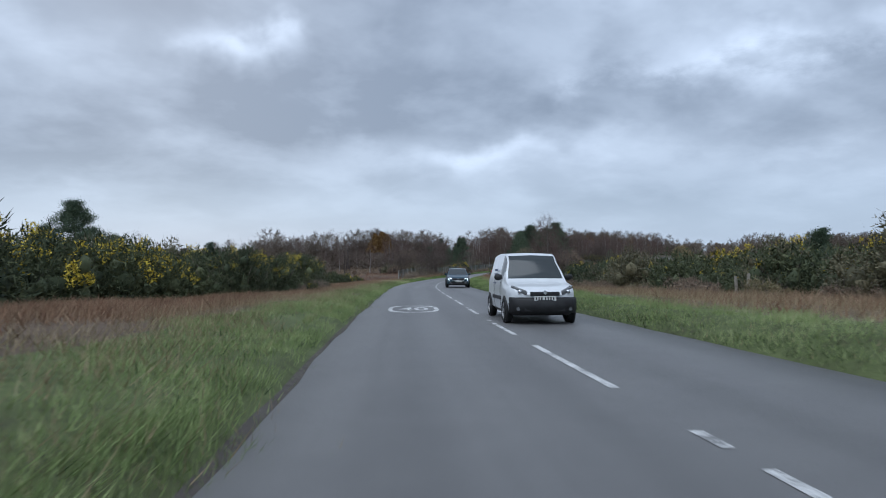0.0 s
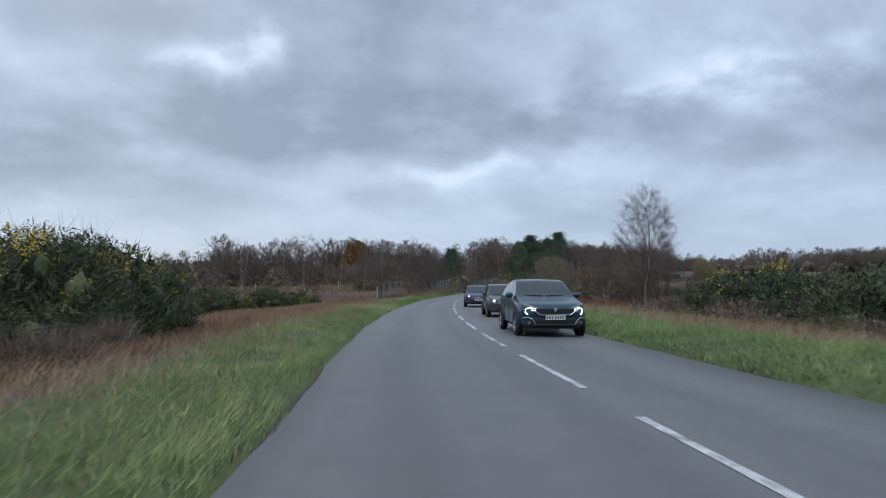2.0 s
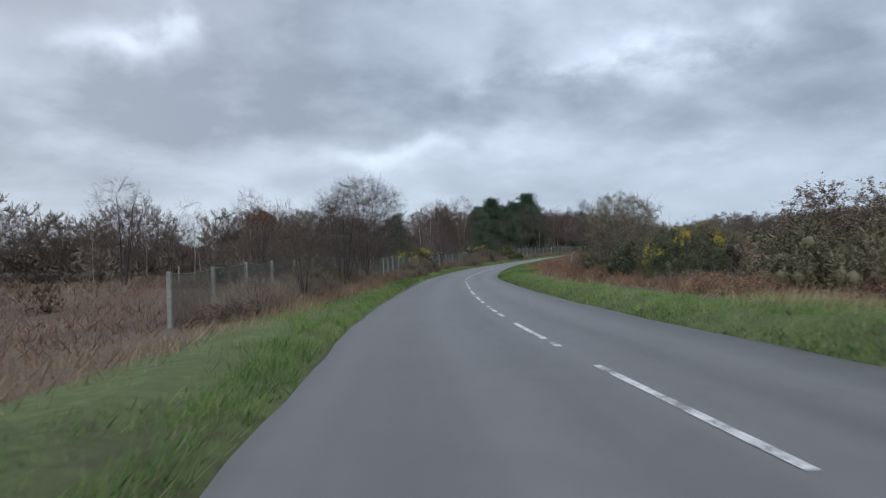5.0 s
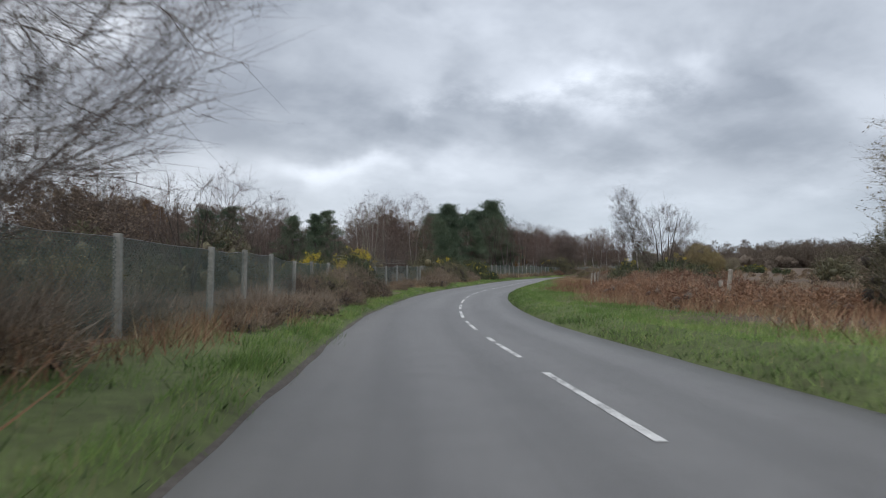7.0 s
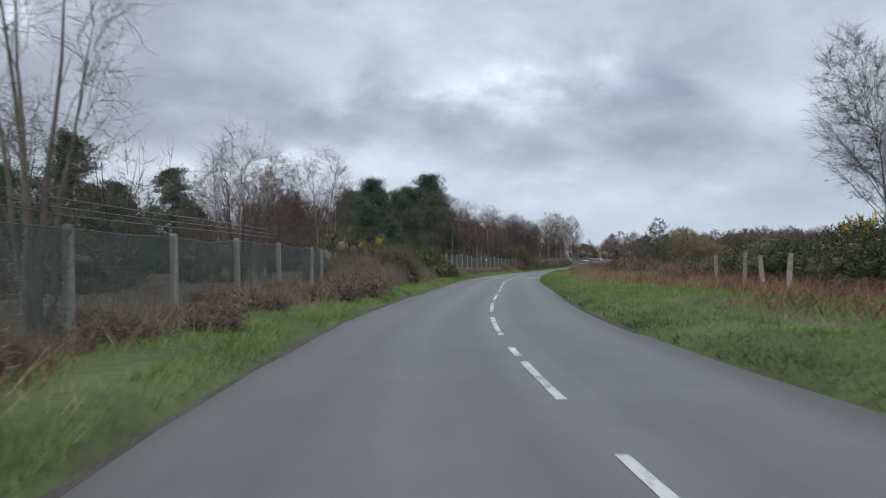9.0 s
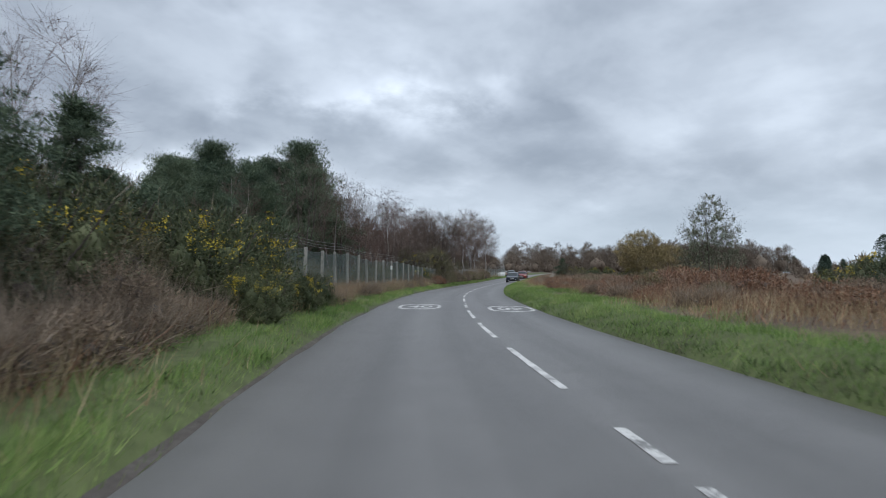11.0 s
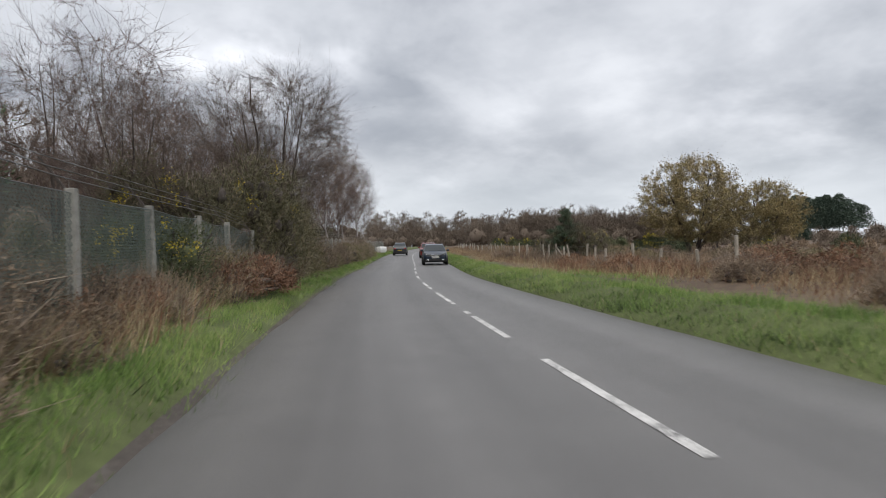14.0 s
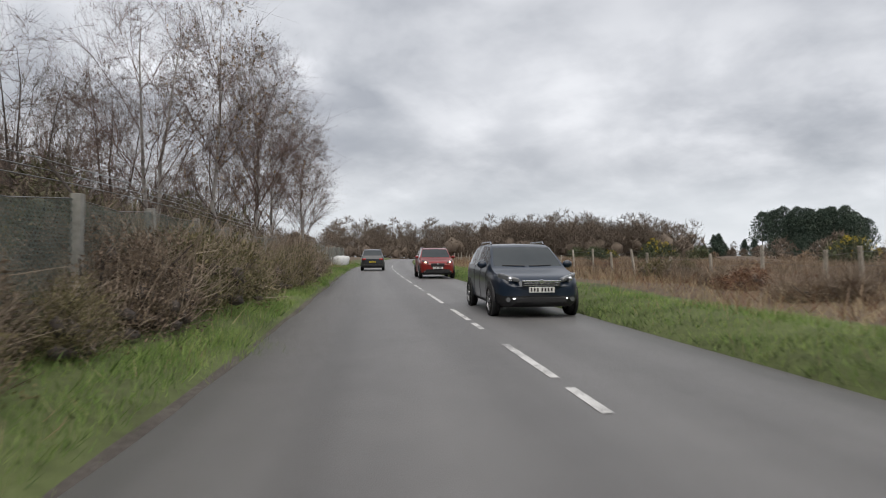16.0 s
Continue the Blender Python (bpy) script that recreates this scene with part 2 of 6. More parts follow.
M = {
    "asphalt": asphalt(),
    "line": material("worn_white_line_paint", [(0.12, 0.12, 0.12), (0.24, 0.24, 0.24), (0.50, 0.50, 0.49), (0.60, 0.60, 0.59), (0.64, 0.64, 0.63)], 30.0, 0.7, 0.3, 180.0),
    "verge": material("verge_soil_and_grass", [(0.05, 0.052, 0.024), (0.08, 0.10, 0.036), (0.12, 0.145, 0.055)], 5.0, 0.95, 0.8, 30.0),
    "heath": material("heath_ground", [(0.055, 0.04, 0.03), (0.10, 0.07, 0.048), (0.145, 0.105, 0.072)], 2.5, 0.95, 0.8, 18.0),
    "gravel": material("road_edge_grit", [(0.055, 0.047, 0.042), (0.085, 0.074, 0.066), (0.13, 0.118, 0.105)], 14.0, 0.95, 0.9, 60.0),
    "grass": material("short_grass", [(0.125, 0.17, 0.060), (0.235, 0.31, 0.112), (0.40, 0.44, 0.21)], 1.2, 0.8, island=0.26),
    "lush": material("wet_green_grass", [(0.070, 0.125, 0.030), (0.150, 0.245, 0.060), (0.290, 0.360, 0.120)], 1.2, 0.8, island=0.26),
    # dark green that stands in for shadowed grass on the verge bank
    "bank_shade": material("bank_shade_green", [(0.03, 0.05, 0.018), (0.055, 0.088, 0.028), (0.09, 0.125, 0.045)], 1.2, 0.7, island=0.3),
    "pale": material("dry_pale_grass", [(0.18, 0.14, 0.08), (0.31, 0.245, 0.145), (0.43, 0.35, 0.22)], 1.2, 0.9, island=0.3),
    "molinia": material("orange_moor_grass", [(0.165, 0.104, 0.064), (0.28, 0.182, 0.112), (0.40, 0.285, 0.185)], 0.8, 0.9, island=0.3),
    "rust": material("rusty_bracken", [(0.10, 0.052, 0.034), (0.20, 0.105, 0.064), (0.32, 0.19, 0.115)], 1.0, 0.9, island=0.3),
    "dull": material("dull_dead_growth", [(0.098, 0.069, 0.052), (0.190, 0.136, 0.094), (0.310, 0.230, 0.155)], 1.0, 0.9, island=0.35),
    "olive": material("faded_olive_leaves", [(0.081, 0.075, 0.035), (0.150, 0.131, 0.062), (0.225, 0.188, 0.100)], 1.5, 0.85, island=0.35),
    "cane": material("pale_dead_canes", [(0.125, 0.098, 0.076), (0.215, 0.170, 0.130), (0.33, 0.27, 0.21)], 2.0, 0.9, island=0.35),
    "bramble": material("brown_bramble_leaves", [(0.090, 0.066, 0.050), (0.175, 0.128, 0.094), (0.27, 0.205, 0.142)], 1.5, 0.85, island=0.35),
    "gorse": material("gorse_spines", [(0.030, 0.041, 0.022), (0.060, 0.075, 0.037), (0.110, 0.122, 0.058)], 1.5, 0.85, island=0.3),
    "flower": material("gorse_flowers", [(0.36, 0.27, 0.02), (0.54, 0.41, 0.03), (0.66, 0.53, 0.06)], 4.0, 0.7, island=0.3),
    "holly": material("dark_evergreen_leaves", [(0.060, 0.057, 0.031), (0.110, 0.103, 0.055), (0.178, 0.155, 0.086)], 1.5, 0.6, island=0.3),
    "needle": material("pine_needles", [(0.040, 0.066, 0.044), (0.080, 0.114, 0.068), (0.130, 0.164, 0.100)], 1.5, 0.8, island=0.3),
    "oakleaf": material("turning_oak_leaves", [(0.155, 0.132, 0.060), (0.275, 0.225, 0.10), (0.40, 0.305, 0.15)], 1.2, 0.8, island=0.35),
    "willow": material("pale_willow_leaves", [(0.135, 0.115, 0.075), (0.21, 0.18, 0.12), (0.29, 0.255, 0.175)], 1.2, 0.85, island=0.3),
    "poplarleaf": material("grey_green_leaves", [(0.085, 0.105, 0.065), (0.14, 0.16, 0.10), (0.21, 0.23, 0.155)], 1.2, 0.8, island=0.3),
    "orange": material("orange_brown_leaves", [(0.11, 0.06, 0.022), (0.19, 0.105, 0.034), (0.25, 0.15, 0.05)], 1.0, 0.85, island=0.3),
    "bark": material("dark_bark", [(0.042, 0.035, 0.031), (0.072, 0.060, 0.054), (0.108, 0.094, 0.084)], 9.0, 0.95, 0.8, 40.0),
    "ashbark": material("grey_brown_bark", [(0.10, 0.088, 0.072), (0.17, 0.15, 0.125), (0.24, 0.215, 0.18)], 9.0, 0.95, 0.6, 40.0),
    "birchbark": material("birch_bark", [(0.10, 0.09, 0.085), (0.27, 0.25, 0.235), (0.42, 0.40, 0.38)], 7.0, 0.85, 0.5, 30.0),
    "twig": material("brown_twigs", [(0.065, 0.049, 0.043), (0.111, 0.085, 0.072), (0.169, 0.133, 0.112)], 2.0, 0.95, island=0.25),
    "purpletwig": material("reddish_birch_twigs", [(0.077, 0.053, 0.046), (0.131, 0.088, 0.075), (0.188, 0.135, 0.115)], 2.0, 0.95, island=0.25),
    "farwood": material("far_bare_wood", [(0.112, 0.088, 0.07), (0.156, 0.124, 0.098), (0.2, 0.16, 0.126)], 0.12, 0.95, island=0.08),
    "farpine": material("far_pine_wood", [(0.027, 0.046, 0.036), (0.049, 0.073, 0.054), (0.074, 0.101, 0.074)], 0.35, 0.95, island=0.25),
    "concrete": material("fence_post_concrete", [(0.17, 0.17, 0.155), (0.27, 0.265, 0.24), (0.35, 0.34, 0.31)], 12.0, 0.9, 0.5, 60.0),
    "wood": material("weathered_wood", [(0.17, 0.15, 0.125), (0.31, 0.28, 0.235), (0.44, 0.4, 0.34)], 9.0, 0.9, 0.6, 50.0),
    "wire": material("galvanised_wire", [(0.16, 0.165, 0.165), (0.22, 0.225, 0.225)], 5.0, 0.5, metal=0.6),
    "screen": mesh_screen("green_chain_link"),
    "tyre": material("tyre_rubber", [(0.012, 0.012, 0.012), (0.02, 0.02, 0.02), (0.032, 0.03, 0.029)], 10.0, 0.85),
    "dark_rim": material("dark_alloy_rim", [(0.018, 0.018, 0.019), (0.030, 0.030, 0.032)], 8.0, 0.55),
    "rim": material("alloy_rim", [(0.30, 0.30, 0.31), (0.42, 0.42, 0.43)], 8.0, 0.35, metal=0.8),
    "plastic": material("black_plastic", [(0.014, 0.014, 0.015), (0.022, 0.022, 0.023), (0.032, 0.032, 0.033)], 6.0, 0.55),
    "glass": paint("car_glass", (0.040, 0.047, 0.050), 0.06, 0.3, 0.1),
    "chrome": material("chrome", [(0.55, 0.56, 0.58), (0.66, 0.67, 0.69)], 4.0, 0.2, metal=1.0),
    "lens": paint("headlamp_lens", (0.12, 0.125, 0.13), 0.06, 1.0, 0.3),
    "lamp": glow("lit_headlamp", (1.0, 0.86, 0.62), 2.2),
    "drl": glow("white_running_light", (0.9, 0.95, 1.0), 2.6),
    "tail": paint("tail_lamp", (0.28, 0.02, 0.018), 0.15, 1.0),
    "plate_y": paint("yellow_plate", (0.62, 0.47, 0.04), 0.4, 0.2),
    "plate_w": paint("white_plate", (0.68, 0.68, 0.65), 0.4, 0.2),
    "sign_blue": paint("faded_blue_lettering", (0.10, 0.12, 0.20), 0.5, 0.0),
    "ink": paint("plate_ink", (0.02, 0.02, 0.02), 0.5, 0.0),
    "white": paint("white_van_paint", (0.66, 0.68, 0.70)),
    "teal": paint("dark_teal_paint", (0.008, 0.040, 0.066)),
    "grey": paint("dark_grey_paint", (0.042, 0.047, 0.052)),
    "navy": paint("deep_purple_blue_paint", (0.018, 0.016, 0.052)),
    "black": paint("blue_black_paint", (0.011, 0.020, 0.036)),
    "red": paint("red_paint", (0.20, 0.018, 0.016)),
    "suv": paint("charcoal_paint", (0.028, 0.031, 0.036)),
    "bag": material("white_woven_bag", [(0.55, 0.55, 0.54), (0.68, 0.68, 0.67), (0.75, 0.75, 0.74)], 6.0, 0.9, 0.5, 20.0),
}


# ---------------------------------------------------------------- building helpers
def mesh_from(name, verts, faces, smooth=False):
    me = bpy.data.meshes.new(name)
    v = np.asarray(verts, dtype=np.float32).reshape(-1, 3)
    if isinstance(faces, np.ndarray):
        n, k = faces.shape
        me.vertices.add(len(v))
        me.vertices.foreach_set("co", v.ravel())
        me.loops.add(n * k)
        me.loops.foreach_set("vertex_index", faces.astype(np.int32).ravel())
        me.polygons.add(n)
        me.polygons.foreach_set("loop_start", np.arange(0, n * k, k, dtype=np.int32))
        me.update(calc_edges=True)
    else:
        me.from_pydata(v.tolist(), [], faces)
        me.update()
    if smooth:
        me.polygons.foreach_set("use_smooth", [True] * len(me.polygons))
    return me


def bm_mesh(name, bm, smooth=False):
    me = bpy.data.meshes.new(name)
    bm.to_mesh(me)
    bm.free()
    if smooth:
        me.polygons.foreach_set("use_smooth", [True] * len(me.polygons))
    return me


def part(name, me, mat, parent, label="", m=None):
    ob = new(name, me)
    if mat is not None and not me.materials:
        me.materials.append(mat)
    ob.parent = parent
    if m is not None:
        ob.matrix_basis = m
    if label:
        ob["label"] = label
    return ob


def box(size, bevel=0.0, center=(0, 0, 0), taper=1.0):
    bm = bmesh.new()
    bmesh.ops.create_cube(bm, size=1)
    for v in bm.verts:
        k = taper if v.co.z > 0 else 1.0
        v.co = Vector((v.co.x * size[0] * k, v.co.y * size[1] * k, v.co.z * size[2])) + Vector(center)
    if bevel:
        bmesh.ops.bevel(bm, geom=bm.edges[:], offset=bevel, segments=2, affect="EDGES", profile=0.6)
    return bm


def tube(points, radii, sides, V, F):
    """Adds a tapered tube along points to the lists V and F."""
    base = len(V)
    up = Vector((0, 0, 1))
    n = len(points)
    for i, (p, r) in enumerate(zip(points, radii)):
        d = (points[min(i + 1, n - 1)] - points[max(i - 1, 0)])
        d = d.normalized() if d.length > 1e-6 else up
        a = d.cross(up if abs(d.z) < 0.9 else Vector((1, 0, 0))).normalized()
        b = d.cross(a)
        for k in range(sides):
            w = 2 * math.pi * k / sides
            V.append(tuple(p + (a * math.cos(w) + b * math.sin(w)) * r))
    for i in range(n - 1):
        for k in range(sides):
            q = base + i * sides
            F.append((q + k, q + (k + 1) % sides, q + sides + (k + 1) % sides, q + sides + k))


# ---------------------------------------------------------------- the road's line
CENTRE = [(6.2, -45), (3.95, -20), (2.38, 0), (1.15, 16.93), (.45, 29.5), (-.05, 38.5), (-.66, 53), (-.68, 67), (-.39, 76.5), (.25, 88), (1.44, 104.0),
          (4.6, 127.1), (8.0, 146.45), (14.35, 167.6), (23.7, 187.6), (31.3, 202.7), (38.9, 215.9), (44.0, 224.1), (50.5, 233.6), (58.7, 244.9),
          (67.5, 256.4), (77.3, 268.1), (109, 305.5), (143, 342), (188, 387), (263, 456)]


def smooth_line(pts, n=40):
    p = np.array(pts, float)
    k = np.r_[0, np.cumsum(np.sqrt(np.hypot(*np.diff(p, axis=0).T)))]
    out = []
    for i in range(1, len(p) - 2):
        t = np.linspace(k[i], k[i + 1], n, endpoint=False)[:, None]
        mix = lambda a, b, u, v: (k[v] - t) / (k[v] - k[u]) * a + (t - k[u]) / (k[v] - k[u]) * b
        a1, a2, a3 = mix(p[i - 1], p[i], i - 1, i), mix(p[i], p[i + 1], i, i + 1), mix(p[i + 1], p[i + 2], i + 1, i + 2)
        out.append(mix(mix(a1, a2, i - 1, i + 1), mix(a2, a3, i, i + 2), i, i + 1))
    return np.vstack(out)


LINE = smooth_line(CENTRE)
ALONG = np.r_[0, np.cumsum(np.hypot(*np.diff(LINE, axis=0).T))]
ALONG -= ALONG[np.argmin(np.hypot(LINE[:, 0] - 2.38, LINE[:, 1]))]
AHEAD = np.gradient(LINE, axis=0)
AHEAD /= np.hypot(*AHEAD.T)[:, None]


def world(s, d):
    """The place s metres along the road's centre line and d metres to its right, as arrays or numbers."""
    x, y = np.interp(s, ALONG, LINE[:, 0]), np.interp(s, ALONG, LINE[:, 1])
    tx, ty = np.interp(s, ALONG, AHEAD[:, 0]), np.interp(s, ALONG, AHEAD[:, 1])
    over = np.maximum(0, np.asarray(s) - ALONG[-1]) + np.minimum(0, np.asarray(s) - ALONG[0])
    return x + ty * d + tx * over, y - tx * d + ty * over


STEPS = np.arange(-70, 470, 0.5)
FALL = np.interp(STEPS, [-60, 60, 104, 135, 152, 172, 260, 290, 400], [-.034, -.034, -.030, -.026, -.012, 0, 0, .012, .012])
LEVEL = np.cumsum(FALL) * 0.5
LEVEL -= np.interp(0, STEPS, LEVEL)


def road_z(s):
    """The road's height s metres along: it falls gently, runs level and then rises a little."""
    return np.interp(s, STEPS, LEVEL)


def heading(s):
    """The road's yaw at s, in degrees from +y, to the left."""
    return math.degrees(math.atan2(-float(np.interp(s, ALONG, AHEAD[:, 0])), float(np.interp(s, ALONG, AHEAD[:, 1]))))


LEFT, RIGHT = -3.6, 2.95
PROFILE_D = [-110, -60, -30, -18, -12, -8.5, -6.5, -5.2, -4.4, -3.95, -3.66, -3.3, 2.7, 2.86, 3.02, 3.7, 4.8, 6.0, 8.0, 12, 18, 30, 60, 110]
PROFILE_Z = [0.35, 0.35, 0.4, 0.45, 0.5, 0.45, 0.38, 0.30, 0.21, 0.13, -0.004, -0.09, -0.09, 0.0, 0.12, 0.37, 0.40, 0.43, 0.46, 0.48, 0.4, 0.35, 0.3, 0.3]


def verge_shift(s, d):
    """The right-hand edge moves a little as the road narrows along its way."""
    return np.where(np.asarray(d) > 0, np.interp(s, [0, 45, 120, 210], [0.45, 0.1, -0.1, -0.25]), 0.0)


def side_fall(s, d):
    """The heath lies lower than the road on both sides of the first stretch."""
    depth = np.interp(d, [-110, -60, -30, -18, -12, -8.5, -6.5, -5.2, 4.8, 6, 8, 12, 18, 30, 60, 110], [0, -0.4, -1.3, -1.25, -0.9, -0.6, -0.35, -0.15, -0.05, -0.2, -0.45, -0.85, -1.55, -1.9, -0.7, 0])
    return depth * np.interp(s, [5, 45, 106, 128], [0, 1, 1, 0])


def ground_z(s, d):
    d = np.asarray(d) - verge_shift(s, d)
    return road_z(s) + np.interp(d, PROFILE_D, PROFILE_Z) + 0.05 * np.sin(np.asarray(s) * 0.37 + np.asarray(d)) * (np.abs(d) > 4.2) + side_fall(s, d)


def spot(s, d, yaw=0.0, scale=1.0, sink=0.0):
    x, y = world(s, d)
    return Matrix.LocRotScale((float(x), float(y), float(ground_z(s, d)) - sink), Euler((0, 0, radians(yaw))), (scale,) * 3)


def put(ob, s, d, yaw=0.0, scale=1.0, sink=0.0):
    """A copy of a thing on the ground, s along and d to the right of the road."""
    c = copy_thing(ob, Matrix.Identity(4))
    c.matrix_basis = spot(s, d, yaw, scale, sink)
    return c


# ---------------------------------------------------------------- ground and road
def make_ground():
    ss = np.arange(-60, 445, 1.5)
    dd = np.array(PROFILE_D, float)
    V, rng = [], np.random.default_rng(5)
    for s in ss:
        wob = 0.10 * math.sin(s * 0.9) + 0.07 * math.sin(s * 2.3 + 1)
        d = dd + np.where((np.abs(dd) > 3.9) & (np.abs(dd) < 9), wob, 0)
        d = d + verge_shift(s, dd)
        x, y = world(np.full(len(d), s), d)
        z = road_z(s) + np.interp(dd, PROFILE_D, PROFILE_Z) + 0.05 * np.sin(s * 0.37 + dd) * (np.abs(dd) > 4.2) + side_fall(s, dd) + rng.normal(0, 0.012, len(dd))
        V.append(np.c_[x, y, z])
    n, k = len(ss), len(dd)
    V = np.vstack(V)
    a = (np.arange(n - 1)[:, None] * k + np.arange(k - 1)[None]).ravel()
    faces = np.c_[a, a + 1, a + k + 1, a + k][:, ::-1]
    mid = (dd[:-1] + dd[1:]) / 2
    which = np.where((mid > -6.6) & (mid < 5.0), 1, 0)
    which = np.where(((mid > -3.8) & (mid < -3.2)) | ((mid < 2.75) & (mid > 2.6)), 2, which)
    idx = np.tile(which, n - 1)
    far = np.array([[-2600, -2600, 0.0], [2600, -2600, -5.0], [2600, 2600, -5.0], [-2600, 2600, -5.0]])
    hole = len(V)
    # the open country outside the strip: a ring of faces from the strip's rim out to the horizon
    rim = [i * k for i in range(n)], [i * k + k - 1 for i in range(n)]
    V = np.vstack([V, far])
    F = faces.tolist()
    me = mesh_from("ground", V, F, True)
    bm = bmesh.new()
    bm.from_mesh(me)
    bm.verts.ensure_lookup_table()
    L, R = [bm.verts[i] for i in rim[0]], [bm.verts[i] for i in rim[1]]
    c = [bm.verts[hole + i] for i in range(4)]
    for a, b in zip(L[:-1], L[1:]):
        bm.faces.new((a, b, c[3]))
    for a, b in zip(R[:-1], R[1:]):
        bm.faces.new((b, a, c[1]))
    row0, row1 = [bm.verts[i] for i in range(k)], [bm.verts[(n - 1) * k + i] for i in range(k)]
    for a, b in zip(row0[:-1], row0[1:]):
        bm.faces.new((a, b, c[0]))
    for a, b in zip(row1[:-1], row1[1:]):
        bm.faces.new((b, a, c[2]))
    bm.faces.new((L[0], c[3], c[0]))
    bm.faces.new((L[-1], c[2], c[3]))
    bm.faces.new((R[0], c[0], c[1]))
    bm.faces.new((R[-1], c[1], c[2]))
    bmesh.ops.recalc_face_normals(bm, faces=bm.faces[:])
    bm.to_mesh(me)
    bm.free()
    full = np.zeros(len(me.polygons), dtype=np.int32)
    full[:len(idx)] = idx
    for key in ("heath", "verge", "gravel"):
        me.materials.append(M[key])
    me.polygons.foreach_set("material_index", full)
    return tagged(new("ground", me), "open heath ground with green verges and brown scrub", "ground", kind="structure")


make_ground()


def make_road():
    ss = np.arange(-60, 442, 1.0)
    cols = np.array([LEFT, LEFT + 0.06, -2, -0.3, 1.3, RIGHT - 0.06, RIGHT])
    zz = np.array([-0.16, -0.008, 0.0, 0.0, 0.0, -0.008, -0.16])
    V = []
    for s in ss:
        d = cols.copy()
        j = 0.03 * math.sin(s * 0.7) + 0.02 * math.sin(s * 1.9 + 2)
        wide = float(np.interp(s, [0, 45, 120, 210], [0.45, 0.1, -0.1, -0.25]))
        d[:2] -= j
        d[-2:] += 0.04 * math.sin(s * 0.8) + 0.03 * math.sin(s * 2.1) + wide
        x, y = world(np.full(len(d), s), d)
        V.append(np.c_[x, y, zz + road_z(s)])
    n, k = len(ss), len(cols)
    a = (np.arange(n - 1)[:, None] * k + np.arange(k - 1)[None]).ravel()
    me = mesh_from("road", np.vstack(V), np.c_[a, a + 1, a + k + 1, a + k])
    lay = me.uv_layers.new(name="UVMap")
    across = np.tile(cols, n)
    along = np.repeat(ss, k)
    vi = np.empty(len(me.loops), dtype=np.int32)
    me.loops.foreach_get("vertex_index", vi)
    lay.data.foreach_set("uv", np.c_[across[vi], along[vi] * 0.25].astype(np.float32).ravel())
    ob = tagged(new("road", me), "two-lane country road of worn grey asphalt", "road", kind="structure")
    me.materials.append(M["asphalt"])
    return ob


road = make_road()


def lane_shape(outline_sets, s0, d0, flip=False):
    """Maps flat shapes of (across, along) onto the road, 5 mm above it."""
    V, F = [], []
    for poly in outline_sets:
        base = len(V)
        for a, l in poly:
            if flip:
                a, l = -a, -l
            x, y = world(s0 + l, d0 + a)
            V.append((float(x), float(y), float(road_z(s0 + l)) + 0.005))
        F.append(tuple(range(base, len(V))))
    return V, F


def dashes():
    for i in range(-4, 58):
        s0 = 7.27 + 5.984 * i
        rng = random.Random(i)
        ln = 4.1
        polys, steps = [], 8
        for k in range(steps):
            a, b = k / steps * ln, (k + 1) / steps * ln
            w = [0.055 + rng.uniform(-0.006, 0.004) for _ in range(2)]
            if rng.random() < 0.06:
                continue
            polys.append([(-w[0], a), (w[0], a), (w[1], b), (-w[1], b)])
        V, F = lane_shape(polys, s0, 0.0)
        part("centre_line_dash", mesh_from("centre_line_dash", V, F), M["line"], road)


dashes()


def text_mesh(text, width, length):
    cu = bpy.data.curves.new("lettering", "FONT")
    cu.body, cu.align_x, cu.align_y = text, "CENTER", "CENTER"
    cu.offset = 0.018
    tmp = new("lettering", cu)
    bpy.context.view_layer.update()
    me = bpy.data.meshes.new_from_object(tmp.evaluated_get(bpy.context.evaluated_depsgraph_get()))
    bpy.data.objects.remove(tmp)
    xs, ys = [v.co.x for v in me.vertices], [v.co.y for v in me.vertices]
    cx, cy = (max(xs) + min(xs)) / 2, (max(ys) + min(ys)) / 2
    kx, ky = width / (max(xs) - min(xs)), length / (max(ys) - min(ys))
    for v in me.vertices:
        v.co.x, v.co.y = (v.co.x - cx) * kx, (v.co.y - cy) * ky
    return me


def roundel(s0, d0, flip):
    """A speed limit painted on the lane: a long ring with blunt corners, and its number."""
    n, polys = 48, []
    ring = []
    for i in range(n):
        w = 2 * math.pi * i / n
        c, s = math.cos(w), math.sin(w)
        e = 2 / 2.9
        ux, uy = math.copysign(abs(c) ** e, c), math.copysign(abs(s) ** e, s)
        ring.append(((ux * 0.86, uy * 2.0), (ux * 0.72, uy * 1.66)))
    for i in range(n):
        a, b = ring[i], ring[(i + 1) % n]
        polys.append([a[0], b[0], b[1], a[1]])
    V, F = lane_shape(polys, s0, d0, flip)
    part("speed_limit_ring", mesh_from("speed_limit_ring", V, F), M["line"], road)
    me = text_mesh("40", 1.0, 1.75)
    for v in me.vertices:
        a, l = (v.co.x, v.co.y) if not flip else (-v.co.x, -v.co.y)
        x, y = world(s0 + l, d0 + a)
        v.co = (float(x), float(y), float(road_z(s0 + l)) + 0.005)
    part("speed_limit_number", me, M["line"], road)


for s0, d0, flip in ((22.6, -1.9, False), (22.0, 1.55, True), (217.7, -1.88, False), (216.2, 1.65, True)):
    roundel(s0, d0, flip)


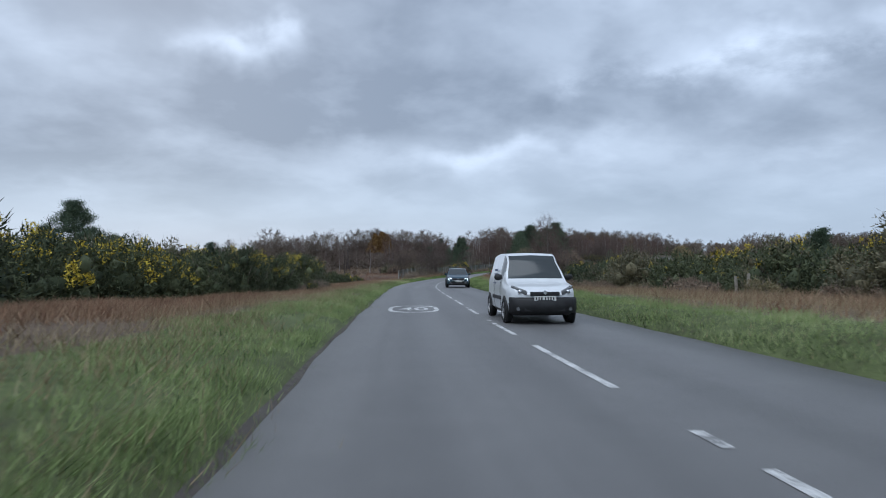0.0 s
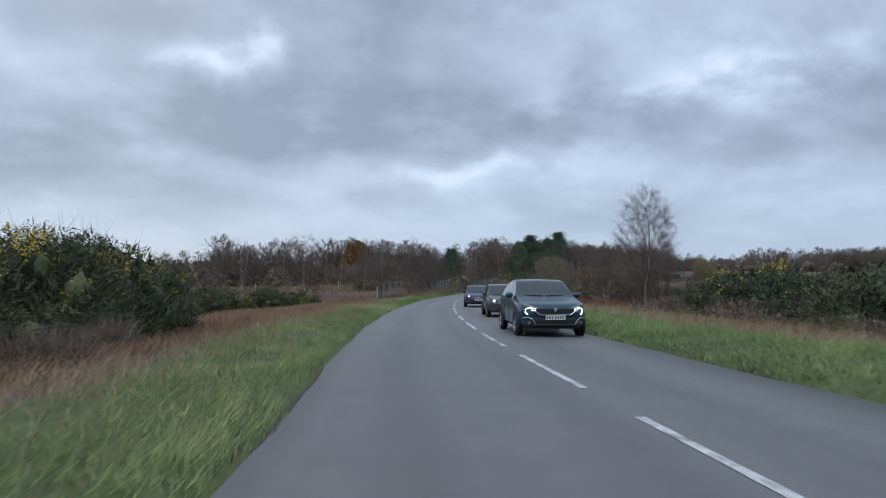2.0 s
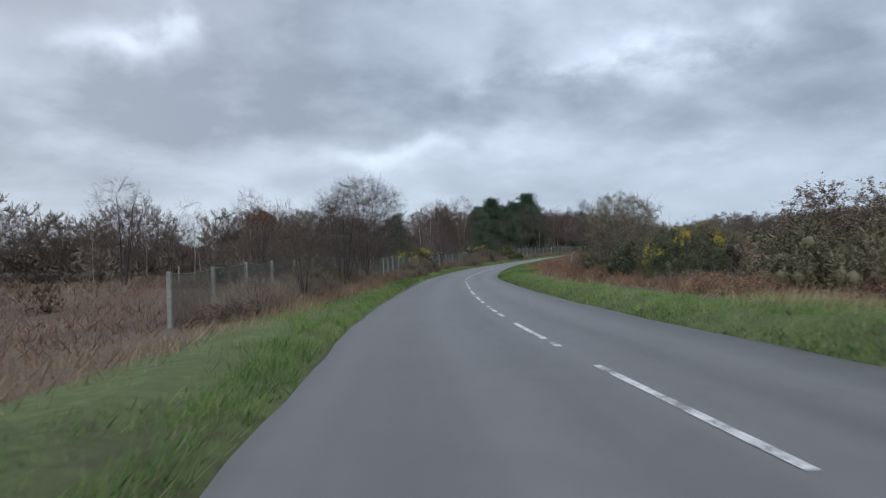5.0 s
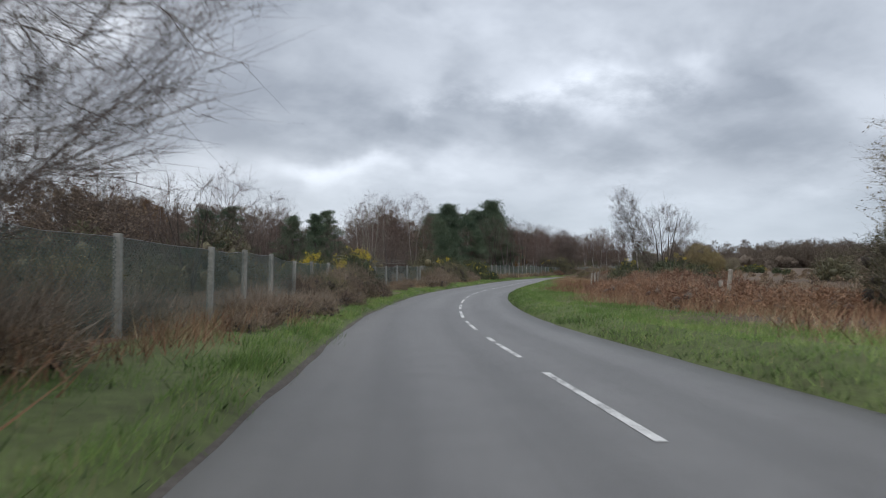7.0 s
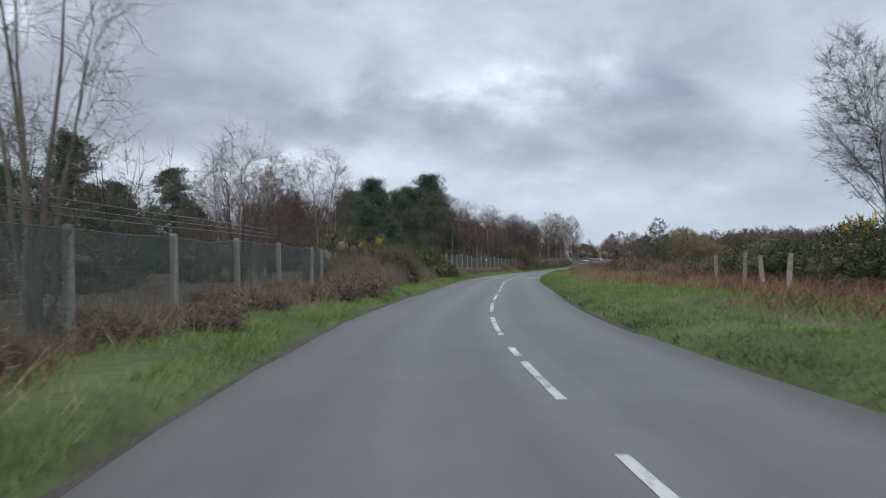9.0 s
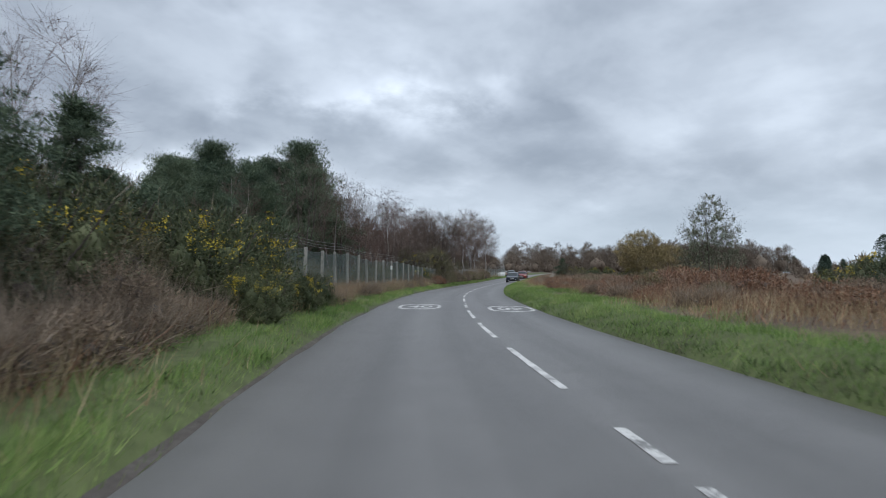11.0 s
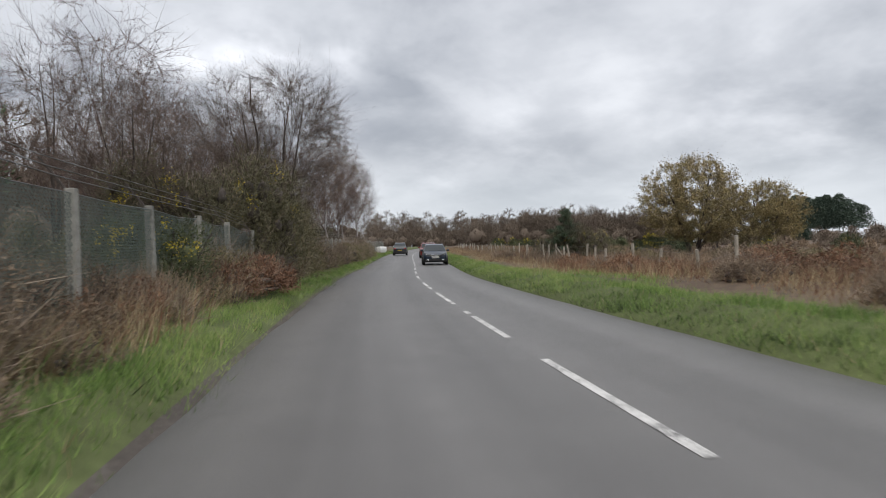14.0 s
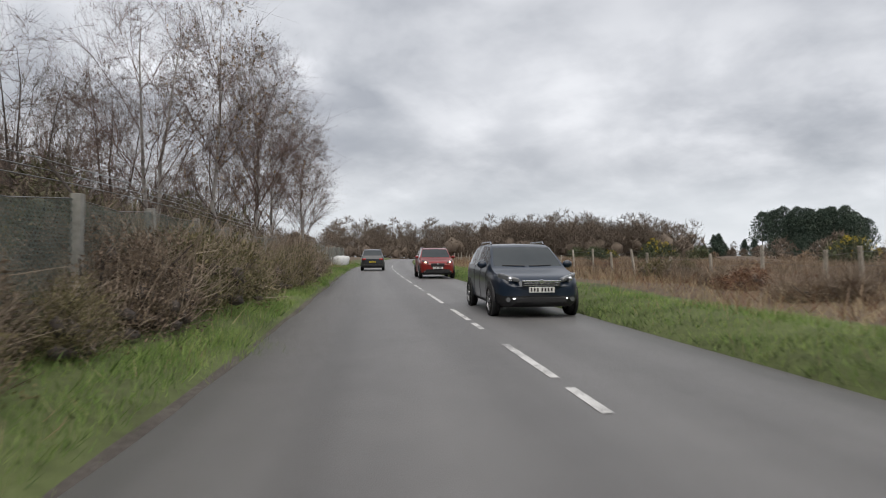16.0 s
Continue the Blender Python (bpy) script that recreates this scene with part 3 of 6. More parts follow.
def apron():
    rng = np.random.default_rng(9)
    V, F = [], []
    for i in range(13):
        s = 169 + i * 1.3
        out = 3.0 + 2.9 * math.sin(math.pi * i / 12) ** 0.7 + rng.normal(0, 0.12)
        for d, z in ((2.6, 0.004), (3.1, 0.035), (max(out, 3.15), float(ground_z(s, max(out, 3.15)) - road_z(s)) + 0.02)):
            x, y = world(s, d)
            V.append((float(x), float(y), z + float(road_z(s))))
    for i in range(12):
        for k in range(2):
            q = i * 3 + k
            F.append((q, q + 1, q + 4, q + 3))
    me = mesh_from("gravel_apron", V, F, True)
    me.materials.append(M["gravel"])
    tagged(new("gravel_apron", me), "rough grey gravel pull-in beside the road", "pull-in", kind="structure")


apron()


# ---------------------------------------------------------------- plants
def slivers(base, tip, width, rng):
    """Thin triangles from base points to tips, as vertices and faces."""
    n = len(base)
    side = np.cross(tip - base, rng.normal(size=(n, 3)))
    side /= np.linalg.norm(side, axis=1)[:, None] + 1e-9
    w = (np.asarray(width) * 0.5).reshape(-1, 1) if np.ndim(width) else width * 0.5
    V = np.stack([base - side * w, base + side * w, tip], axis=1).reshape(-1, 3)
    return V, np.arange(n * 3).reshape(-1, 3)


def sward(name, mat, label, category, patches, seed):
    """Blades over patches of (s0, s1, d0, d1, blades per square metre, height, width, lean)."""
    rng = np.random.default_rng(seed)
    bases, tips, widths = [], [], []
    for s0, s1, d0, d1, dens, h, w, lean in patches:
        n = int((s1 - s0) * abs(d1 - d0) * dens)
        s, d = rng.uniform(s0, s1, n), rng.uniform(d0, d1, n)
        clump = np.sin(s * 1.9 + 3 * np.sin(d * 2.1)) * np.sin(d * 3.7 + s * 0.8)
        near = 0.5 if min(abs(d0), abs(d1)) > 4.2 else 0.04
        edge = np.minimum(np.minimum(s - s0, s1 - s) / 3, np.minimum((d - d0) / (near if d0 > 0 else 0.5), (d1 - d) / (near if d1 < 0 else 0.5)))
        keep = (rng.random(n) < 0.72 + 0.28 * clump) & (rng.random(n) < np.clip(edge, 0.12, 1))
        s, d, clump = s[keep], d[keep], clump[keep]
        n = len(s)
        d = d + (1.0 if h < 0.5 else 0.4) * np.where(np.abs(d) > 4.4, 0.55 * np.sin(s * 0.33 + d0) + 0.35 * np.sin(s * 1.05 + d1) + rng.normal(0, 0.25, n), 0)
        d = d + verge_shift(s, d)
        x, y = world(s, d)
        b = np.c_[x, y, ground_z(s, d) - 0.02]
        hh = h * (0.55 + 0.35 * clump + rng.random(n) * 0.7)
        a = rng.uniform(0, 2 * math.pi, n)
        tilt = np.minimum(np.abs(rng.normal(0, lean, n)), 1.1)
        t = b + np.c_[np.cos(a) * tilt * hh + 0.12 * hh, np.sin(a) * tilt * hh, hh]
        bases.append(b)
        tips.append(t)
        widths.append(np.full(n, w) * rng.uniform(0.6, 1.4, n))
    V, F = slivers(np.vstack(bases), np.vstack(tips), np.concatenate(widths), rng)
    me = mesh_from(name, V, F)
    me.materials.append(mat)
    return tagged(new(name, me), label, category, kind="stuff")


def bulge(dirs, pick):
    return 1 + 0.16 * np.sin(dirs[:, 0] * 7 + pick) * np.sin(dirs[:, 1] * 6 + 2 * pick) + 0.09 * np.sin(dirs[:, 2] * 11 + pick)


def cover(seed, lobes, n, leaf, upward=0.3, inner=0.55, width=0.5):
    """Leaf slivers over the outside of overlapping lobes (x, y, z, rx, ry, rz)."""
    rng = np.random.default_rng(seed)
    L = np.array(lobes, float)
    area = (L[:, 3] * L[:, 4] * L[:, 5]) ** (2 / 3)
    pick = rng.choice(len(L), n, p=area / area.sum())
    dirs = rng.normal(size=(n, 3))
    dirs /= np.linalg.norm(dirs, axis=1)[:, None]
    dirs[:, 2] = np.where(dirs[:, 2] < -0.35, -dirs[:, 2], dirs[:, 2])
    rad = inner + (1 - inner) * rng.random(n) ** 0.6 + np.maximum(0, rng.normal(0, 0.06, n))
    b = L[pick, :3] + dirs * L[pick, 3:] * (rad * bulge(dirs, pick))[:, None]
    b[:, 2] = np.maximum(b[:, 2], 0.02)
    t = b + (dirs * 0.6 + rng.normal(size=(n, 3)) * 0.6 + np.array([0, 0, upward])) * (leaf * rng.uniform(0.6, 1.5, n))[:, None]
    return slivers(b, t, leaf * width * rng.uniform(0.7, 1.3, n), rng)


def random_lobes(seed, n, w, h, size=(0.13, 0.25)):
    rng = random.Random(seed)
    out = []
    for i in range(n):
        a, r = rng.uniform(0, 6.28), w * 0.5 * math.sqrt(rng.random()) * 0.78
        hh = h * rng.uniform(0.5, 1.0) * (1 - 0.3 * r / (w * 0.5))
        rr = w * rng.uniform(*size)
        rz = min(hh * 0.52, rr * 1.5)
        out.append((math.cos(a) * r, math.sin(a) * r, hh - rz, rr, rr, rz))
        out.append((math.cos(a) * r, math.sin(a) * r, (hh - rz) * 0.35, rr * 1.1, rr * 1.1, max((hh - rz) * 0.75, hh * 0.28)))
    return out


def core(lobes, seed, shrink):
    """Rough lumps added inside a bush, so that no light falls straight through it."""
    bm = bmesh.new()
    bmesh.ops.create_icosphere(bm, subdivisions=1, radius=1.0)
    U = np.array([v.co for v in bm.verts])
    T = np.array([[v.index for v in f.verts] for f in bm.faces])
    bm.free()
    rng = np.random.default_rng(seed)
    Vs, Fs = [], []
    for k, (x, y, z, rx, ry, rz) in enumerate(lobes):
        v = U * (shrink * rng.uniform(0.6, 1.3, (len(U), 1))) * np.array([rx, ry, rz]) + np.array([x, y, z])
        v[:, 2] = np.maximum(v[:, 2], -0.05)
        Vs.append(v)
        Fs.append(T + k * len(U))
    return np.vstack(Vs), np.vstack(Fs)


def shrub(name, seed, w, h, lobes_n, leaves, leaf, mat, label, category, flowers=0, stems=True, upward=0.3, flower_mat=None, width=0.5, canes=0, size=(0.13, 0.25), shrink=0.6, cane_len=0.4, inner=None, petal=0.045):
    root = tagged(new(name), label, category)
    lobes = random_lobes(seed, lobes_n, w, h, size)
    V, F = cover(seed, lobes, leaves, leaf, upward, 0.5, width)
    part("foliage", mesh_from(name + "_foliage", V, F), mat, root)
    # added filler lumps; a dark inner colour paints the shade deep in the bush
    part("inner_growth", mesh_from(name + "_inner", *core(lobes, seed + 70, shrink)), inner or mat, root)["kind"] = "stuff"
    if flowers:
        rng = np.random.default_rng(seed + 9)
        L = np.array(lobes)
        clumps = max(4, flowers // 12)
        patches = rng.normal(size=(8, 3)) + np.array([0, 0, 0.25])
        which = np.minimum(7, (8 * rng.random(clumps) ** 2.2).astype(int))
        high = np.argsort(-L[:, 2])[:max(8, len(L) // 3)]
        pick = high[(rng.integers(0, len(high), 8)[which] + rng.integers(0, 2, clumps)) % len(high)]
        dv = patches[which] / np.linalg.norm(patches[which], axis=1)[:, None] + rng.normal(0, 0.36, (clumps, 3))
        dv[:, 2] = np.abs(dv[:, 2]) * 0.9 + 0.05
        dv /= np.linalg.norm(dv, axis=1)[:, None]
        cen = L[pick, :3] + dv * L[pick, 3:] * (bulge(dv, pick) * rng.uniform(0.96, 1.08, clumps))[:, None]
        each = 12 if petal > 0.04 else 26
        b = np.repeat(cen, each, axis=0) + rng.normal(0, 1, (clumps * each, 3)) * np.array([0.06, 0.06, 0.08])
        t = b + (rng.normal(0, 1, b.shape) * 0.65 + np.array([0, 0, 0.65])) * petal
        V, F = slivers(b, t, petal, rng)
        part("blossom", mesh_from(name + "_blossom", V, F), flower_mat or M["flower"], root, "clusters of small yellow flowers")["kind"] = "stuff"
    if canes:
        rng = np.random.default_rng(seed + 4)
        L = np.array(lobes)
        pick = rng.integers(0, len(L), canes)
        dv = rng.normal(size=(canes, 3))
        dv[:, 2] = np.abs(dv[:, 2])
        dv /= np.linalg.norm(dv, axis=1)[:, None]
        b = L[pick, :3] + dv * L[pick, 3:] * rng.uniform(0.7, 1.05, (canes, 1))
        ln = cane_len * rng.uniform(0.4, 1.4, canes)[:, None]
        t = b + (dv * 0.7 + rng.normal(0, 0.45, (canes, 3)) + np.array([0, 0, 0.5])) * ln
        V, F = slivers(b, t, 0.011, rng)
        part("cane_tangle", mesh_from(name + "_canes", V, F), M["cane"], root)["kind"] = "stuff"
    if stems:
        rng = random.Random(seed)
        V, F = [], []
        for i in range(6):
            a = rng.uniform(0, 6.28)
            p = [Vector((0.1 * math.cos(a), 0.1 * math.sin(a), -0.1))]
            for k in range(3):
                p.append(p[-1] + Vector((math.cos(a) * w * 0.1, math.sin(a) * w * 0.1, h * 0.22)) + Vector((rng.uniform(-.1, .1), rng.uniform(-.1, .1), 0)))
            tube(p, [0.03, 0.024, 0.016, 0.008], 4, V, F)
        part("woody_base", mesh_from(name + "_stems", V, F), M["bark"], root)["kind"] = "stuff"
    return root


def spread_picks(g, pts, k):
    """k of the points that lie well apart, and for every point the pick that is nearest."""
    k = min(k, len(pts))
    chosen = [int(g.integers(len(pts)))]
    near = np.linalg.norm(pts - pts[chosen[0]], axis=1)
    which = np.zeros(len(pts), int)
    for i in range(1, k):
        c = int(np.argmax(near * g.uniform(0.7, 1.0, len(pts))))
        d = np.linalg.norm(pts - pts[c], axis=1)
        which = np.where(d < near, i, which)
        near = np.minimum(near, d)
        chosen.append(c)
    return which


def bent(a, b, rise, n):
    """Points along a bough that first climbs and then leans out from a to b."""
    mid = a + (b - a) * 0.45 + np.array([0, 0, rise * np.linalg.norm(b - a)])
    t = np.linspace(0, 1, n)[:, None]
    return (1 - t) ** 2 * a + 2 * t * (1 - t) * mid + t * t * b


def bare_tree(name, seed, h, width, low, bark, twig, label, category="tree", stems=1, r0=0.1, limbs=14, boughs=5, twigs=6, wide=0.45, side=6, twig_w=0.012,
              leaves=0, leaf=0.06, leaf_mat=None, power=0.5, lean=0.0, droop=0.0, rise=0.09):
    """Stems, limbs, boughs and twigs that grow towards points spread through a crown. low: where the crown begins; wide: how far up it is widest."""
    g = np.random.default_rng(seed)
    root = tagged(new(name), label, category)
    n = limbs * boughs * twigs
    u = g.random(n * 8)
    prof = np.clip(1 - (np.abs(u - wide) / np.where(u < wide, wide, 1 - wide)) ** 2, 0, 1) ** power
    keep = np.nonzero(g.random(n * 8) < prof ** 1.6)[0][:n]
    u, prof = u[keep], prof[keep]
    a = g.uniform(0, 2 * math.pi, len(u))
    lob = 1 + 0.16 * np.sin(3 * a + seed) + 0.12 * np.sin(5 * a + 7 * u + 2 * seed)
    r = width / 2 * prof * lob * g.random(len(u)) ** 0.4
    z = h * (low + (1 - low) * u)
    P = np.c_[r * np.cos(a) + lean * z, r * np.sin(a), z]
    wood, finer = ([], []), ([], [])
    lines = []
    turn = g.uniform(0, 6.28)
    for k in range(stems):
        w = turn + 2 * math.pi * k / stems + g.uniform(-0.4, 0.4)
        out = width * (0.24 if stems > 1 else 0.03) * g.uniform(0.6, 1.2)
        top = np.array([math.cos(w) * out + lean * h * 0.86, math.sin(w) * out, h * g.uniform(0.78, 0.92)])
        f = np.linspace(0, 1, 8)[:, None]
        foot = np.array([math.cos(w), math.sin(w), 0]) * (0.02 * width if stems > 1 else 0) + np.array([0, 0, -0.15])
        p = foot + (top - foot) * np.c_[f ** 1.15, f ** 1.15, f]
        p[1:, :2] += np.cumsum(g.normal(0, 0.008 * h, (7, 2)), axis=0)
        lines.append(p)
        rad = r0 * g.uniform(0.75, 1.0)
        tube([Vector(q) for q in p], [rad * (1.0 - 0.9 * i / 7) * (1.25 if i == 0 else 1) for i in range(8)], 7, *wood)
    B, T = [], []
    which = spread_picks(g, P, limbs)
    for i in range(which.max() + 1):
        mine = P[which == i]
        if len(mine) == 0:
            continue
        c = mine.mean(0)
        best = min(lines, key=lambda p: np.hypot(np.interp(c[2], p[:, 2], p[:, 0]) - c[0], np.interp(c[2], p[:, 2], p[:, 1]) - c[1]))
        off = math.hypot(np.interp(c[2], best[:, 2], best[:, 0]) - c[0], np.interp(c[2], best[:, 2], best[:, 1]) - c[1])
        zs = min(max(c[2] - 1.15 * off - 0.05 * h, low * h * 0.5), best[-1, 2] * 0.97)
        start = np.array([np.interp(zs, best[:, 2], best[:, 0]), np.interp(zs, best[:, 2], best[:, 1]), zs])
        limb = bent(start, c, rise, 6)
        limb[1:-1] += np.cumsum(g.normal(0, 0.006 * h, (4, 3)), axis=0)
        thick = r0 * 0.19 * (1.15 - 0.75 * zs / h)
        tube([Vector(q) for q in limb], [thick * (1 - 0.72 * j / 5) for j in range(6)], 5, *finer)
        sub = spread_picks(g, mine, boughs)
        for j in range(sub.max() + 1):
            ours = mine[sub == j]
            if len(ours) == 0:
                continue
            c2 = ours.mean(0)
            f = g.uniform(0.3, 0.95) * 5
            st = limb[int(f)] + (limb[min(int(f) + 1, 5)] - limb[int(f)]) * (f % 1)
            bough = bent(st, c2 + g.normal(0, 0.01 * h, 3), rise * 0.7, 4)
            tube([Vector(q) for q in bough], [thick * 0.40, thick * 0.30, thick * 0.2, thick * 0.1], 3, *finer)
            k = len(ours)
            f = g.uniform(0.2, 2.7, k)
            i0 = f.astype(int)
            B.append(bough[i0] + (bough[i0 + 1] - bough[i0]) * (f % 1)[:, None])
            T.append(ours)
    B, T = np.vstack(B), np.vstack(T)
    part("trunk", mesh_from(name + "_trunk", *wood, True), bark, root)
    V, F = slivers(B, T, twig_w, g)
    m = len(B)
    f = g.uniform(0.15, 0.98, (m, side))
    sb = (B[:, None] + (T - B)[:, None] * f[..., None]).reshape(-1, 3)
    ln = np.linalg.norm(T - B, axis=1).repeat(side)[:, None]
    ln = np.minimum(ln, 0.11 * h)
    way = np.repeat((T - B) / (np.linalg.norm(T - B, axis=1)[:, None] + 1e-9), side, axis=0)
    st = sb + (way + g.normal(0, 0.7, sb.shape) + np.array([0, 0, 0.2 - droop])) * ln * g.uniform(0.3, 0.8, (len(sb), 1))
    V2, F2 = slivers(sb, st, twig_w * 0.62, g)
    W, quad = np.array(finer[0]), np.array(finer[1])
    F3 = np.vstack([quad[:, [0, 1, 2]], quad[:, [0, 2, 3]]])
    part("crown", mesh_from(name + "_crown", np.vstack([V, V2, W]), np.vstack([F, F2 + len(V), F3 + len(V) + len(V2)])), twig, root)
    if leaves:
        i = g.choice(len(sb), leaves)
        b = sb[i] + (st - sb)[i] * 0.6 * g.random((leaves, 1)) + g.normal(0, leaf * 0.7, (leaves, 3))
        t = b + g.normal(0, 1, (leaves, 3)) * leaf * 0.8
        V, F = slivers(b, t, leaf * g.uniform(0.7, 1.3, leaves), g)
        part("leafage", mesh_from(name + "_leaves", V, F), leaf_mat, root)["kind"] = "stuff"
    return root


def pine_tree(name, seed, h, spread, limbs, label, bare=0.35, tufts=9, needles=120):
    """A trunk with limbs that end in separate flat pads of needle tufts."""
    rng = random.Random(seed)
    npr = np.random.default_rng(seed)
    root = tagged(new(name), label, "tree")
    V, F = [], []
    trunk = [Vector((0, 0, -0.2))]
    for i in range(7):
        trunk.append(trunk[-1] + Vector((rng.uniform(-.14, .14), rng.uniform(-.14, .14), h * 0.97 / 7)))
    tube(trunk, [h * 0.018 * (1 - i / 8.2) for i in range(8)], 7, V, F)
    cen, size = [], []
    for i in range(limbs):
        f = bare + (0.98 - bare) * (i + rng.random()) / limbs
        k = min(int(f * 7), 6)
        p = trunk[k].lerp(trunk[k + 1], f * 7 - k)
        a = i * 2.4 + rng.uniform(-.5, .5)
        g = (f - bare) / (1 - bare)
        out = spread * (0.45 + 0.55 * math.sin(math.pi * min(1, g * 0.8 + 0.2))) * rng.uniform(0.5, 1.2) * (1 - 0.80 * g ** 2.4)
        e = p + Vector((math.cos(a) * out, math.sin(a) * out, rng.uniform(0.0, 0.40) * out))
        tube([p, p.lerp(e, 0.5) + Vector((0, 0, -0.1)), e], [0.05 * h / 14, 0.035 * h / 14, 0.012], 4, V, F)
        pad = spread * rng.uniform(0.15, 0.30) * (1 - 0.25 * g)
        for _ in range(tufts):
            q = p.lerp(e, rng.uniform(0.55, 1.05))
            cen.append((q.x + rng.gauss(0, pad * 0.6), q.y + rng.gauss(0, pad * 0.6), q.z + rng.gauss(0, pad * 0.3)))
            size.append(pad * rng.uniform(0.4, 0.7))
    part("trunk", mesh_from(name + "_trunk", V, F, True), M["bark"], root)
    c, size, n = np.array(cen), np.array(size), needles
    off = npr.normal(0, 1, (len(c), n, 3)) * np.array([0.8, 0.8, 0.5])
    b = c[:, None] + off * size[:, None, None]
    d = off * 0.6 + npr.normal(0, 0.45, off.shape) + np.array([0, 0, 0.7])
    d /= np.linalg.norm(d, axis=2)[..., None]
    t = b + d * (size[:, None, None] * 0.55)
    VV, FF = slivers(b.reshape(-1, 3), t.reshape(-1, 3), 0.055 * h / 14 + 0.012, npr)
    part("needle_crown", mesh_from(name + "_needles", VV, FF), M["needle"], root)
    return root


def far_crown(seed, width=0.62, low=0.14, wide=0.5, limbs=8, boughs=5, twigs=6, side=11):
    """A leafless tree one metre high, in slivers alone, for woods too far off to count."""
    g = np.random.default_rng(seed)
    n = limbs * boughs * twigs
    u = g.random(n * 8)
    prof = np.clip(1 - (np.abs(u - wide) / np.where(u < wide, wide, 1 - wide)) ** 2, 0, 1) ** 0.5
    keep = np.nonzero(g.random(n * 8) < prof ** 1.5)[0][:n]
    u, prof = u[keep], prof[keep]
    a = g.uniform(0, 2 * math.pi, n)
    r = width / 2 * prof * (1 + 0.16 * np.sin(3 * a + seed) + 0.12 * np.sin(5 * a + 7 * u)) * g.random(n) ** 0.4
    P = np.c_[r * np.cos(a), r * np.sin(a), low + (1 - low) * u]
    base, tip, wid = [np.array([[0, 0, -0.02]])], [np.array([[0.02, 0.01, 0.86]])], [np.array([0.02])]
    which = spread_picks(g, P, limbs)
    for i in range(which.max() + 1):
        mine = P[which == i]
        c = mine.mean(0)
        start = np.array([0, 0, max(c[2] - 1.3 * math.hypot(c[0], c[1]) - 0.06, 0.05)])
        base.append(start[None]), tip.append(c[None]), wid.append(np.array([0.009]))
        sub = spread_picks(g, mine, boughs)
        for j in range(sub.max() + 1):
            ours = mine[sub == j]
            if len(ours) == 0:
                continue
            st = start + (c - start) * g.uniform(0.3, 0.8)
            c2 = ours.mean(0)
            base.append(st[None]), tip.append(c2[None]), wid.append(np.array([0.008]))
            b = st + (c2 - st) * g.uniform(0.1, 0.8, (len(ours), 1))
            base.append(b), tip.append(ours), wid.append(np.full(len(ours), 0.0055))
            f = g.uniform(0.2, 1.0, (len(ours), side, 1))
            sb = (b[:, None] + (ours - b)[:, None] * f).reshape(-1, 3)
            way = np.repeat(ours - b, side, axis=0)
            ln = np.minimum(np.linalg.norm(way, axis=1), 0.055)[:, None]
            way = way / (np.linalg.norm(way, axis=1)[:, None] + 1e-9) * 0.7 + g.normal(0, 0.6, way.shape) + np.array([0, 0, 0.4])
            base.append(sb), tip.append(sb + way * ln * g.uniform(0.4, 1.0, (len(sb), 1))), wid.append(np.full(len(sb), 0.0045))
    return slivers(np.vstack(base), np.vstack(tip), np.concatenate(wid), g)


def far_wood(name, spots, mat, label, seed, kind):
    """Woods too far off to count: bare crowns, or round leafy crowns, joined. spots: rows of x, y, height."""
    rng = np.random.default_rng(seed)
    Vs, Fs, count = [], [], 0
    crowns = [far_crown(seed + i, w, lo, wi) for i, (w, lo, wi) in enumerate(((0.62, 0.12, 0.5), (0.5, 0.16, 0.45), (0.72, 0.10, 0.55), (0.56, 0.14, 0.6)))] if kind == "bare" else []
    for x, y, h in spots:
        near = np.argmin(np.hypot(LINE[:, 0] - x, LINE[:, 1] - y))
        z0 = float(road_z(ALONG[near])) - 0.3
        if kind == "bare":
            U, F = crowns[int(rng.integers(len(crowns)))]
            w, k = rng.uniform(0, 6.28), rng.uniform(0.9, 1.25)
            V = np.c_[(U[:, 0] * math.cos(w) - U[:, 1] * math.sin(w)) * k, (U[:, 0] * math.sin(w) + U[:, 1] * math.cos(w)) * k, U[:, 2]] * h + np.array([x, y, z0])
        else:
            n = int((800 if h > 5 else (620 if h > 2.2 else 260)) * (2.2 if kind != "bush" else 1))
            f = rng.random(n) ** 0.9
            a = rng.uniform(0, 2 * math.pi, n)
            prof = np.sin(math.pi * np.clip(0.22 + 0.74 * f, 0, 1)) ** 0.6
            lob = 0.62 + 0.38 * np.sin(a * 3 + f * 9 + x)
            r = (0.7 if kind == "bush" else 0.40 * (1 - 0.6 * f)) * h * prof * np.sqrt(rng.random(n)) * lob
            low, tall = {"bush": (0.02, 0.9), "pine": (0.12, 0.8), "umbrella": (0.5, 0.46)}[kind]
            b = np.c_[x + r * np.cos(a), y + r * np.sin(a), z0 + h * (low + tall * f)]
            reach = min(0.62, 0.12 + 0.10 * h)
            t = b + rng.normal(0, 0.55 * reach, (n, 3)) + np.array([0, 0, (0.7 if kind == "bush" else 0.25) * reach])
            V, F = slivers(b, t, (min(0.2, 0.03 * h + 0.06) if kind == "bush" else 0.28) * rng.uniform(0.5, 1.6, n), rng)
            if kind == "umbrella":
                dome = np.sqrt(np.clip(1 - f ** 1.6, 0, 1))
                b = np.c_[x + 0.30 * h * dome * np.sqrt(rng.random(n)) * np.cos(a), y + 0.30 * h * dome * np.sqrt(rng.random(n)) * np.sin(a), z0 + h * (0.36 + 0.60 * f)]
